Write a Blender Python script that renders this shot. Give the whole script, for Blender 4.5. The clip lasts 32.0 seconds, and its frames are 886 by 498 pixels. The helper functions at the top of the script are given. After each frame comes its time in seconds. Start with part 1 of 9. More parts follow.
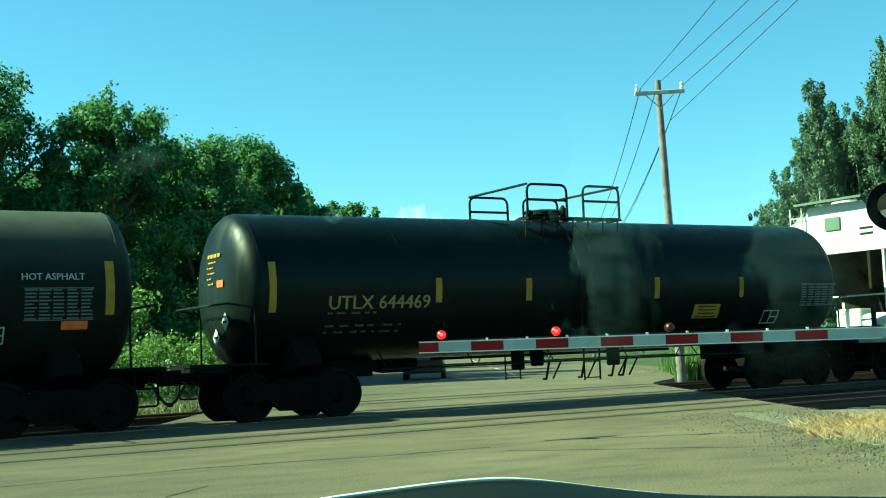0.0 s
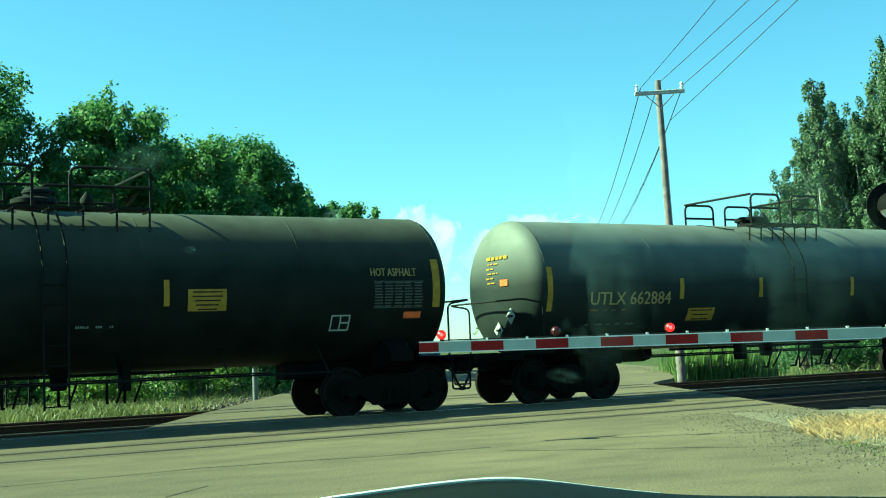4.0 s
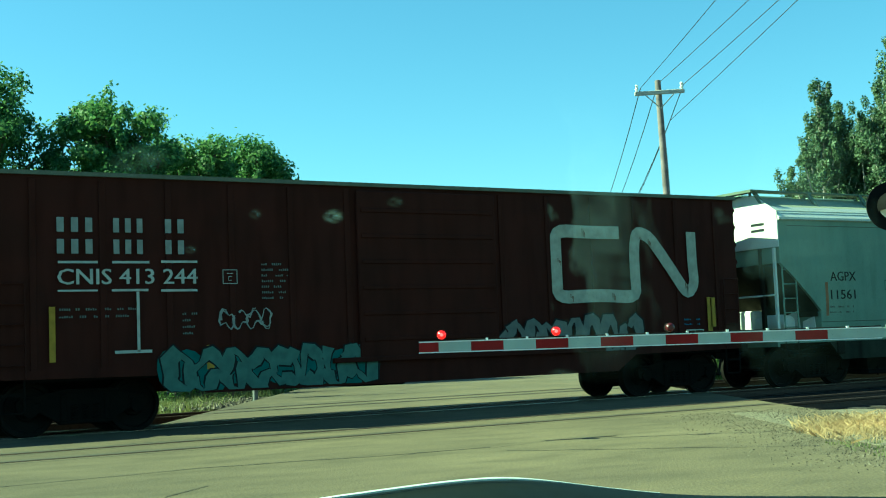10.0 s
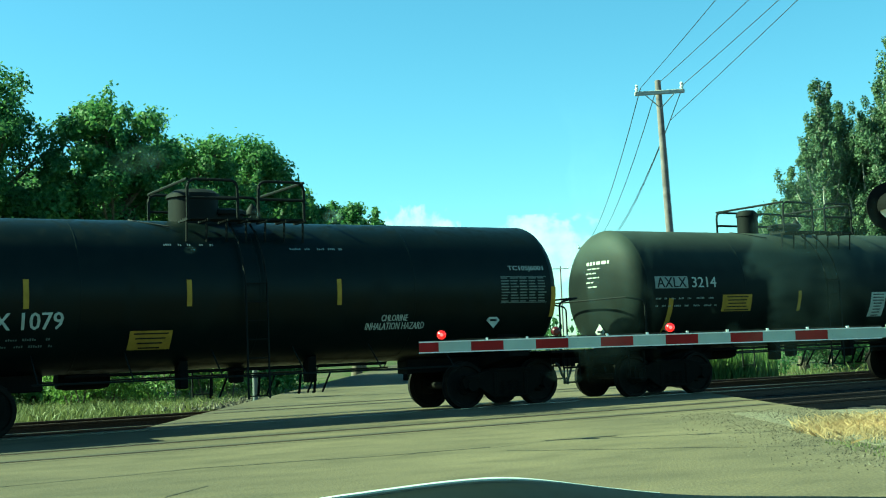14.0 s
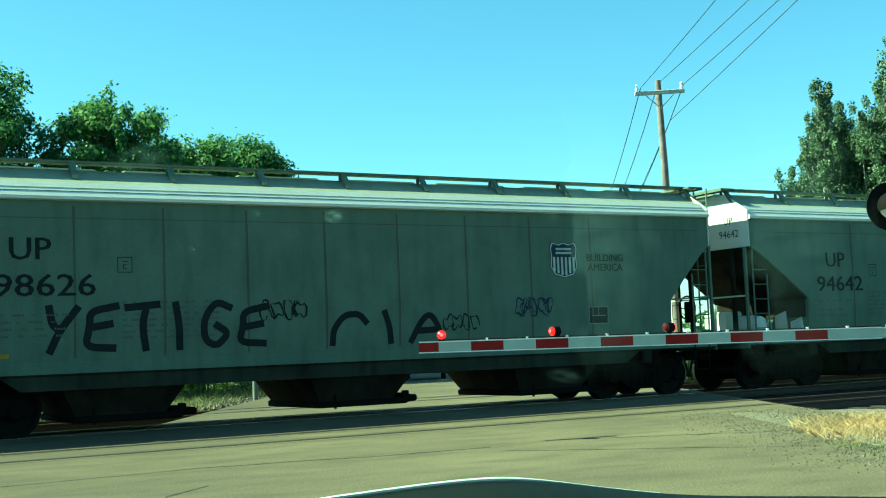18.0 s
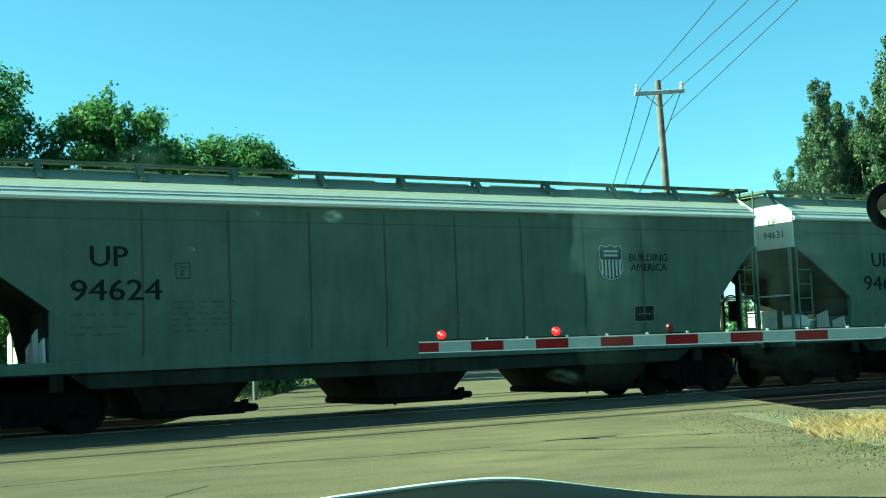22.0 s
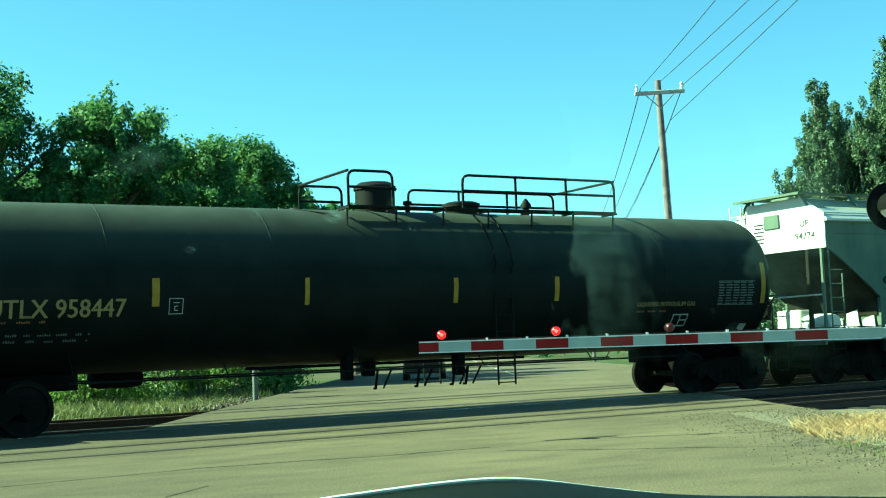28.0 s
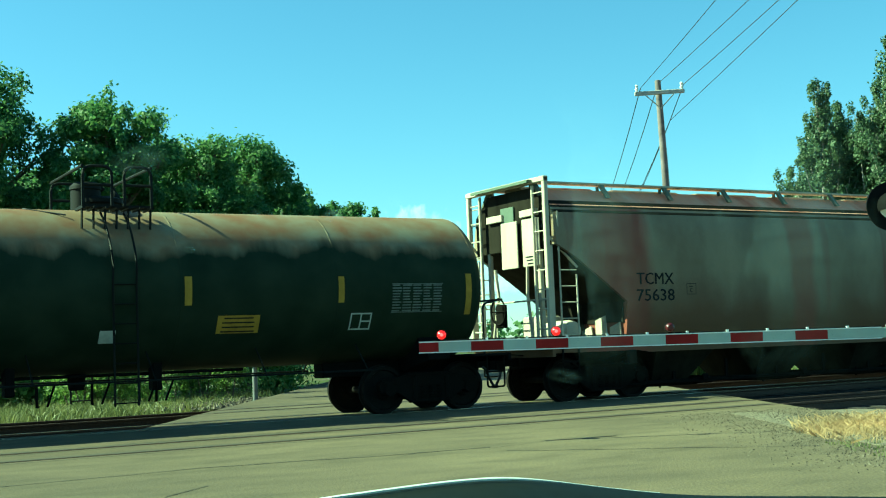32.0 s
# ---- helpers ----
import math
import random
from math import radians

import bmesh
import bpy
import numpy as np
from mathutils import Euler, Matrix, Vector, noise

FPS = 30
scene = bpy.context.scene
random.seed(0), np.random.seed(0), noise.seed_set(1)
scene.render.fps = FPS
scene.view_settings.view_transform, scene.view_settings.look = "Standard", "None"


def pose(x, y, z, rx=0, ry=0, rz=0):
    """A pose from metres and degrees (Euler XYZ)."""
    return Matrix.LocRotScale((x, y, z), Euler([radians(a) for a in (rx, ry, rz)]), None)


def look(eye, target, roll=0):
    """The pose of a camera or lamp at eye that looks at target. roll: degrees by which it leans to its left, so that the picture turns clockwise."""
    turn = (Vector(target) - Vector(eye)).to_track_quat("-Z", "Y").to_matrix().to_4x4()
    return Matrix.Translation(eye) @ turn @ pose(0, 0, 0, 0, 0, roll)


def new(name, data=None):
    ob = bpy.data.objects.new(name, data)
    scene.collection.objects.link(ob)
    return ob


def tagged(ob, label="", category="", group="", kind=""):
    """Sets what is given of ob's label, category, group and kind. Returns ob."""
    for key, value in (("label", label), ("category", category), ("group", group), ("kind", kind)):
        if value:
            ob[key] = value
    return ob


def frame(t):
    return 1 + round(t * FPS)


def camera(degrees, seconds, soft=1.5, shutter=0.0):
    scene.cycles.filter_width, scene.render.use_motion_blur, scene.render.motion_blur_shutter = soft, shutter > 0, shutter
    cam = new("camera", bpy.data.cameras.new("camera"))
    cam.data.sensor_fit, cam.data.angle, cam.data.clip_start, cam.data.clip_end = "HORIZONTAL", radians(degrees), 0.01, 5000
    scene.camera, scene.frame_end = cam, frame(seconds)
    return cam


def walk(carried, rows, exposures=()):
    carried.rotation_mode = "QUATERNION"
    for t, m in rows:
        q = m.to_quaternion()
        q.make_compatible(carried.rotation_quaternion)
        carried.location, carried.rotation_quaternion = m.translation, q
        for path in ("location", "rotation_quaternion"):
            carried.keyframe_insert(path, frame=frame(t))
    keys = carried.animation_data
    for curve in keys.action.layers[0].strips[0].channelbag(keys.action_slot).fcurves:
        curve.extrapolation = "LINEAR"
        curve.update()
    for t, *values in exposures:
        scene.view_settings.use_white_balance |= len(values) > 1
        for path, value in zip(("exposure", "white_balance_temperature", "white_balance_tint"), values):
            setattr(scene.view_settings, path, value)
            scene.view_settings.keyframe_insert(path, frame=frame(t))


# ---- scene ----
# camera: held still behind a windscreen, low over the road
H_EYE, C_EYE, TURN, TILT = 1.142, 22.13, 30.66, 4.71
EYE = Vector((0.0, -C_EYE, H_EYE))
_d = Vector((math.sin(radians(TURN)) * math.cos(radians(TILT)), math.cos(radians(TURN)) * math.cos(radians(TILT)), math.sin(radians(TILT))))
cam = camera(39.11, 32.0, soft=1.1)
VIEW = look(EYE, EYE + _d, -2.28)
# the picture brightens and darkens a little with what fills it
DRIFT = ((0.0, 0.16), (2.0, 0.30), (3.2, 0.33), (6.0, 0.28), (7.0, 0.22), (8.0, 0.06), (9.0, 0.10), (10.0, 0.22), (11.0, 0.24), (12.0, -0.12), (13.0, 0.14), (14.0, 0.26), (17.0, 0.36), (18.0, 0.36), (19.0, 0.28), (21.0, 0.26), (23.0, 0.18), (24.0, -0.02), (25.2, 0.18), (28.0, 0.38), (29.0, 0.36), (30.0, 0.28), (31.0, 0.16), (32.0, 0.18))
walk(cam, [(0.0, VIEW), (32.0, VIEW)], exposures=[(t, 1.72 + e, 5060, -52) for t, e in DRIFT])

# sun and sky: a clear afternoon, the sun behind the trailing ends of the cars
SUN_TRAVEL = Vector((1.0, -0.60, -0.88)).normalized()
sun = new("sun", bpy.data.lights.new("sun", "SUN"))
sun.data.energy, sun.data.angle, sun.data.color = 5.0, radians(0.53), (1.0, 0.85, 0.58)
sun.matrix_basis = SUN_TRAVEL.to_track_quat("-Z", "Y").to_matrix().to_4x4()
world = bpy.data.worlds.new("sky")
scene.world = world
world.use_nodes = True
_n, _l = world.node_tree.nodes, world.node_tree.links
_n.clear()
sky = _n.new("ShaderNodeTexSky")
sky.sky_type = "NISHITA"
sky.sun_disc = False
sky.sun_elevation = math.asin(-SUN_TRAVEL.z)
sky.sun_rotation = math.atan2(-SUN_TRAVEL.x, -SUN_TRAVEL.y)
sky.altitude, sky.air_density, sky.dust_density, sky.ozone_density = 200, 1.0, 0.32, 2.7
bg = _n.new("ShaderNodeBackground")
bg.inputs["Strength"].default_value = 0.05
wout = _n.new("ShaderNodeOutputWorld")
_l.new(sky.outputs[0], bg.inputs[0])
_l.new(bg.outputs[0], wout.inputs[0])


# ---------------------------------------------------------------- materials
def material(name, rough=0.7, metal=0.0, spec=0.5):
    m = bpy.data.materials.new(name)
    m.use_nodes = True
    b = m.node_tree.nodes["Principled BSDF"]
    b.inputs["Roughness"].default_value = rough
    b.inputs["Metallic"].default_value = metal
    b.inputs["Specular IOR Level"].default_value = spec
    return m, m.node_tree.nodes, m.node_tree.links, b


def noise_node(n, l, scale, detail=4.0, stretch=(1, 1, 1), coord="Object"):
    tc = n.new("ShaderNodeTexCoord")
    mp = n.new("ShaderNodeMapping")
    mp.inputs["Scale"].default_value = stretch
    nz = n.new("ShaderNodeTexNoise")
    nz.inputs["Scale"].default_value = scale
    nz.inputs["Detail"].default_value = detail
    l.new(tc.outputs[coord], mp.inputs[0])
    l.new(mp.outputs[0], nz.inputs["Vector"])
    return nz


def ramp(n, l, src, stops):
    r = n.new("ShaderNodeValToRGB")
    e = r.color_ramp.elements
    while len(e) < len(stops):
        e.new(0.5)
    for el, (p, c) in zip(e, stops):
        el.position, el.color = p, (*c, 1)
    l.new(src, r.inputs[0])
    return r


def mix(n, l, fac, a, b, kind="MIX"):
    m = n.new("ShaderNodeMix")
    m.data_type, m.blend_type = "RGBA", kind
    if isinstance(fac, float):
        m.inputs["Factor"].default_value = fac
    else:
        l.new(fac, m.inputs["Factor"])
    for sock, v in (("A", a), ("B", b)):
        s = [i for i in m.inputs if i.name == sock and i.type == "RGBA"][0]
        if isinstance(v, tuple):
            s.default_value = (*v, 1)
        else:
            l.new(v, s)
    return [o for o in m.outputs if o.type == "RGBA"][0]


def bump(n, l, b, src, strength=0.3, dist=0.02):
    bp = n.new("ShaderNodeBump")
    bp.inputs["Strength"].default_value = strength
    bp.inputs["Distance"].default_value = dist
    l.new(src, bp.inputs["Height"])
    l.new(bp.outputs[0], b.inputs["Normal"])


def weathered(name, base, dirt, rough=0.55, amount=0.5, scale=1.3, streak=(1.6, 1.6, 0.25), metal=0.0, rust=None, spec=0.4, rustcut=0.58):
    """Paint with broad patches, streaks that run down and a fine grain."""
    m, n, l, b = material(name, rough, metal, spec)
    oi = n.new("ShaderNodeObjectInfo")
    big = noise_node(n, l, scale, 5.0)
    run = noise_node(n, l, scale * 2.2, 6.0, streak)
    fine = noise_node(n, l, 60.0, 2.0)
    r1 = ramp(n, l, big.outputs["Fac"], [(0.35, (0, 0, 0)), (0.75, (1, 1, 1))])
    r2 = ramp(n, l, run.outputs["Fac"], [(0.45, (0, 0, 0)), (0.80, (1, 1, 1))])
    f = n.new("ShaderNodeMath")
    f.operation = "MULTIPLY_ADD"
    l.new(r1.outputs[0], f.inputs[0])
    f.inputs[1].default_value = amount
    g = n.new("ShaderNodeMath")
    g.operation = "MULTIPLY"
    l.new(r2.outputs[0], g.inputs[0])
    g.inputs[1].default_value = amount * 0.8
    l.new(g.outputs[0], f.inputs[2])
    f.use_clamp = True
    col = mix(n, l, f.outputs[0], base, dirt)
    if rust:
        rn = noise_node(n, l, 0.50, 5.0, (1.9, 0.4, 0.07))
        rr = ramp(n, l, rn.outputs["Fac"], [(rustcut, (0, 0, 0)), (rustcut + 0.13, (0.95, 0.95, 0.95))])
        col = mix(n, l, rr.outputs[0], col, rust)
    gr = ramp(n, l, fine.outputs["Fac"], [(0.3, (0.86, 0.86, 0.86)), (0.7, (1.1, 1.1, 1.1))])
    col = mix(n, l, 1.0, col, gr.outputs[0], "MULTIPLY")
    l.new(col, b.inputs["Base Color"])
    rr2 = ramp(n, l, r2.outputs[0], [(0.0, (rough,) * 3), (1.0, (min(1, rough + 0.25),) * 3)])
    l.new(rr2.outputs[0], b.inputs["Roughness"])
    bump(n, l, b, big.outputs["Fac"], 0.12, 0.01)
    return m


def plain(name, col, rough=0.6, metal=0.0, vary=0.25, scale=4.0, spec=0.4):
    m, n, l, b = material(name, rough, metal, spec)
    nz = noise_node(n, l, scale, 5.0)
    lo, hi = tuple(c * (1 - vary) for c in col), tuple(min(1, c * (1 + vary)) for c in col)
    r = ramp(n, l, nz.outputs["Fac"], [(0.3, lo), (0.7, hi)])
    l.new(r.outputs[0], b.inputs["Base Color"])
    bump(n, l, b, nz.outputs["Fac"], 0.1, 0.005)
    return m


def glow(name, col, strength):
    m, n, l, b = material(name, 0.3)
    b.inputs["Base Color"].default_value = (*[c * 0.15 for c in col], 1)
    b.inputs["Emission Color"].default_value = (*col, 1)
    b.inputs["Emission Strength"].default_value = strength
    return m


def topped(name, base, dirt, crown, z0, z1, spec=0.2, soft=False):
    """Dark paint under a coat of rust and dried dust that has settled on the crown of the shell and run down in
    tongues; soft gives an even fade to a paler crown instead.
    """
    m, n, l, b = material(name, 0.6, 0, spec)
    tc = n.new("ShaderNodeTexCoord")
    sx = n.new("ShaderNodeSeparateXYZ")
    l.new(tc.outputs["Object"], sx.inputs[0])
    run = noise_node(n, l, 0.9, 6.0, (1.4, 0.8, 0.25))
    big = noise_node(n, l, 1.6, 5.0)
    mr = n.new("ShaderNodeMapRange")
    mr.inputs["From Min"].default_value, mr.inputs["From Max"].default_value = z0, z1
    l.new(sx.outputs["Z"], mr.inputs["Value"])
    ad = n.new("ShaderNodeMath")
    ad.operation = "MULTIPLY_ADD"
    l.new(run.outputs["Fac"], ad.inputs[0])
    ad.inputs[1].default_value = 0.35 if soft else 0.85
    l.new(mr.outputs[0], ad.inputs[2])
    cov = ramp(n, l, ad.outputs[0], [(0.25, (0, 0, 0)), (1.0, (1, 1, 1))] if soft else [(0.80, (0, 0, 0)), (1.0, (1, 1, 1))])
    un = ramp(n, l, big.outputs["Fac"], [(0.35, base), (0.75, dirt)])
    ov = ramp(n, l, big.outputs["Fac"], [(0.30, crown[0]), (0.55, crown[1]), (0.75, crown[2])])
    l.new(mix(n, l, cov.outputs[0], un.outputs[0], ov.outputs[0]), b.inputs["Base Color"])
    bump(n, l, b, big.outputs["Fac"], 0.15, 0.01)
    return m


def banded(name, upper, dirt, low, z0, z1, bands=()):
    """Grey paint that turns rust brown towards the sill, with a few thin rusty runs."""
    m, n, l, b = material(name, 0.6, 0, 0.3)
    tc = n.new("ShaderNodeTexCoord")
    sx = n.new("ShaderNodeSeparateXYZ")
    l.new(tc.outputs["Object"], sx.inputs[0])
    big = noise_node(n, l, 1.1, 6.0, (1, 1, 0.5))
    run = noise_node(n, l, 0.55, 4.0, (2.3, 0.4, 0.08))
    fine = noise_node(n, l, 50.0, 2.0)
    mr = n.new("ShaderNodeMapRange")
    mr.inputs["From Min"].default_value, mr.inputs["From Max"].default_value = z1, z0
    l.new(sx.outputs["Z"], mr.inputs["Value"])
    ad = n.new("ShaderNodeMath")
    ad.operation = "MULTIPLY_ADD"
    l.new(big.outputs["Fac"], ad.inputs[0])
    ad.inputs[1].default_value = 0.7
    l.new(mr.outputs[0], ad.inputs[2])
    cov = ramp(n, l, ad.outputs[0], [(0.35, (0, 0, 0)), (1.0, (1, 1, 1))])
    un = ramp(n, l, big.outputs["Fac"], [(0.35, upper), (0.7, dirt)])
    col = mix(n, l, cov.outputs[0], un.outputs[0], low)
    rr = ramp(n, l, run.outputs["Fac"], [(0.60, (0, 0, 0)), (0.70, (0.85, 0.85, 0.85))])
    col = mix(n, l, rr.outputs[0], col, (0.115, 0.035, 0.025))
    for x, half, much in bands:
        # a broad rusty wash that has run down from the roof seam
        of = n.new("ShaderNodeMath")
        of.operation = "MULTIPLY_ADD"
        l.new(big.outputs["Fac"], of.inputs[0])
        of.inputs[1].default_value = 1.1
        l.new(sx.outputs["X"], of.inputs[2])
        su = n.new("ShaderNodeMath")
        su.operation = "SUBTRACT"
        l.new(of.outputs[0], su.inputs[0])
        su.inputs[1].default_value = x + 0.55
        ab = n.new("ShaderNodeMath")
        ab.operation = "ABSOLUTE"
        l.new(su.outputs[0], ab.inputs[0])
        wash = ramp(n, l, ab.outputs[0], [(half * 0.55, (much, much, much)), (half * 1.15, (0, 0, 0))])
        col = mix(n, l, wash.outputs[0], col, (0.150, 0.040, 0.022))
    gr = ramp(n, l, fine.outputs["Fac"], [(0.3, (0.86, 0.86, 0.86)), (0.7, (1.1, 1.1, 1.1))])
    l.new(mix(n, l, 1.0, col, gr.outputs[0], "MULTIPLY"), b.inputs["Base Color"])
    bump(n, l, b, big.outputs["Fac"], 0.12, 0.01)
    return m


M = {}
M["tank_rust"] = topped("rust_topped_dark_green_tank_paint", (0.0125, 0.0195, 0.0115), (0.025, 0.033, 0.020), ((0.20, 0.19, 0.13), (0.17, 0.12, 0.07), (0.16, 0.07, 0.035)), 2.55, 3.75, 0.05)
# paler crown: dust, plus the sky-lit upper side put into the colour
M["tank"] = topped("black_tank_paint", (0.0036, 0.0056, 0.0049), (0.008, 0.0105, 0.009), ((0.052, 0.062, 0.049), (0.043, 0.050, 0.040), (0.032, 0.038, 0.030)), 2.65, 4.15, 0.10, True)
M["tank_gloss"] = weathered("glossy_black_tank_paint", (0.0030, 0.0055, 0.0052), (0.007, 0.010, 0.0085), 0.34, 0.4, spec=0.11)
# crown holds dust and, like tank, some brightness of the sunlit top
M["tank_dusty"] = topped("dusty_top_lit_black_tank_paint", (0.0058, 0.0078, 0.0064), (0.013, 0.015, 0.0125), ((0.074, 0.079, 0.060), (0.060, 0.063, 0.048), (0.045, 0.047, 0.036)), 2.55, 3.95, 0.08, True)
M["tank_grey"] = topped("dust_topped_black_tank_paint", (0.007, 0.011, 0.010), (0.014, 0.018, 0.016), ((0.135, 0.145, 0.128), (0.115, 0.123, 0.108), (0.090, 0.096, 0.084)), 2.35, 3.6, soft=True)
M["ring_grey"] = weathered("grey_repaint", (0.105, 0.112, 0.105), (0.14, 0.14, 0.128), 0.6, 0.5, spec=0.2)
M["grey"] = weathered("grey_hopper_paint", (0.110, 0.140, 0.105), (0.070, 0.088, 0.066), 0.65, 0.55, spec=0.2)
M["grey_light"] = weathered("dull_brown_grey_hopper_paint", (0.118, 0.134, 0.100), (0.080, 0.090, 0.067), 0.65, 0.5, spec=0.25)
M["grey_teal"] = weathered("pale_teal_grey_hopper_paint", (0.182, 0.240, 0.182), (0.126, 0.160, 0.122), 0.62, 0.5, spec=0.25)
M["tan"] = weathered("dull_tan_grey_hopper_paint", (0.124, 0.134, 0.098), (0.080, 0.084, 0.060), 0.65, 0.6, spec=0.2)
M["rusty_white"] = weathered("rust_streaked_cream_hopper_paint", (0.50, 0.390, 0.265), (0.37, 0.255, 0.16), 0.65, 0.75, rust=(0.26, 0.078, 0.034), rustcut=0.51, spec=0.15)
M["rusty_grey"] = banded("rust_stained_grey_hopper_paint", (0.230, 0.185, 0.115), (0.165, 0.128, 0.078), (0.098, 0.052, 0.022), 1.15, 2.75, ((-8.05, 0.85, 0.95), (-2.8, 0.4, 0.6), (4.0, 0.45, 0.6)))
M["rust_roof"] = weathered("rusted_roof_paint", (0.60, 0.29, 0.18), (0.58, 0.38, 0.27), 0.85, 0.7, rust=(0.40, 0.11, 0.055), rustcut=0.5, spec=0.08)
M["pale_bay"] = weathered("pale_grey_replaced_bay_paint", (0.215, 0.23, 0.18), (0.16, 0.165, 0.125), 0.65, 0.45, spec=0.25)
M["head_dust"] = weathered("dust_over_black_tank_paint", (0.050, 0.052, 0.036), (0.032, 0.034, 0.024), 0.7, 0.5, spec=0.1)
# grime darkened further to carry the shade under and inside the car ends
M["grime_shade"] = weathered("shaded_grime_over_grey_paint", (0.024, 0.022, 0.016), (0.010, 0.009, 0.007), 0.9, 0.8, spec=0.03)
M["skirt"] = weathered("dark_lower_side_sheet", (0.036, 0.040, 0.029), (0.016, 0.016, 0.012), 0.9, 0.8, spec=0.03)
M["roof_grey"] = weathered("light_grey_roof_paint", (0.27, 0.285, 0.215), (0.20, 0.205, 0.15), 0.75, 0.6, spec=0.15)
M["seam"] = weathered("dirt_filled_seam", (0.085, 0.090, 0.070), (0.055, 0.056, 0.044), 0.85, 0.5, spec=0.1)
M["dull_white"] = weathered("dull_white_frame_paint", (0.44, 0.40, 0.315), (0.31, 0.28, 0.21), 0.65, 0.6, spec=0.2)
M["white"] = weathered("white_hopper_paint", (0.60, 0.60, 0.55), (0.46, 0.45, 0.40), 0.6, 0.4)
M["boxred"] = weathered("oxide_red_boxcar_paint", (0.034, 0.0100, 0.0068), (0.018, 0.0075, 0.0055), 0.75, 0.6, spec=0.08)
M["gond"] = weathered("black_gondola_paint", (0.010, 0.011, 0.011), (0.024, 0.022, 0.019), 0.8, 0.6, spec=0.10)
M["gond_in"] = weathered("rusty_gondola_end", (0.12, 0.070, 0.042), (0.075, 0.045, 0.030), 0.85, 0.6)
M["iron"] = weathered("grimy_cast_iron", (0.0045, 0.0045, 0.004), (0.011, 0.009, 0.007), 0.9, 0.5, scale=6.0, streak=(1, 1, 1), spec=0.05)
M["under"] = weathered("grimy_black_underframe", (0.0045, 0.0045, 0.0045), (0.010, 0.009, 0.008), 0.9, 0.5, scale=3.0, spec=0.05)
M["rail_black"] = weathered("black_pipe_paint", (0.006, 0.007, 0.007), (0.013, 0.014, 0.013), 0.65, 0.4, spec=0.10)
M["rail_white"] = plain("white_pipe_paint", (0.62, 0.62, 0.58), 0.5)
M["wheel"] = weathered("wheel_steel", (0.006, 0.0055, 0.005), (0.014, 0.012, 0.010), 0.75, 0.5, scale=8.0, streak=(1, 1, 1), spec=0.08)
M["hose"] = plain("black_rubber", (0.012, 0.012, 0.012), 0.7)
for _k, _c in dict(w=(0.38, 0.39, 0.355), y=(0.28, 0.185, 0.03), e=(0.26, 0.20, 0.085), q=(0.105, 0.080, 0.064), d=(0.125, 0.132, 0.122), o=(0.55, 0.13, 0.04), k=(0.012, 0.014, 0.015), r=(0.40, 0.05, 0.04), b=(0.045, 0.125, 0.20), n=(0.025, 0.035, 0.06), c=(0.60, 0.52, 0.36), g=(0.23, 0.24, 0.225), t=(0.026, 0.072, 0.068), v=(0.20, 0.10, 0.05), p=(0.34, 0.31, 0.235), f=(0.080, 0.082, 0.070), c2=(0.33, 0.33, 0.27), h=(0.036, 0.098, 0.092), l=(0.085, 0.135, 0.115), s=(0.30, 0.28, 0.19)).items():
    M["ink_" + _k] = plain("marking_paint_" + _k, _c, 0.7, 0.0, 0.18, 6.0, 0.10)


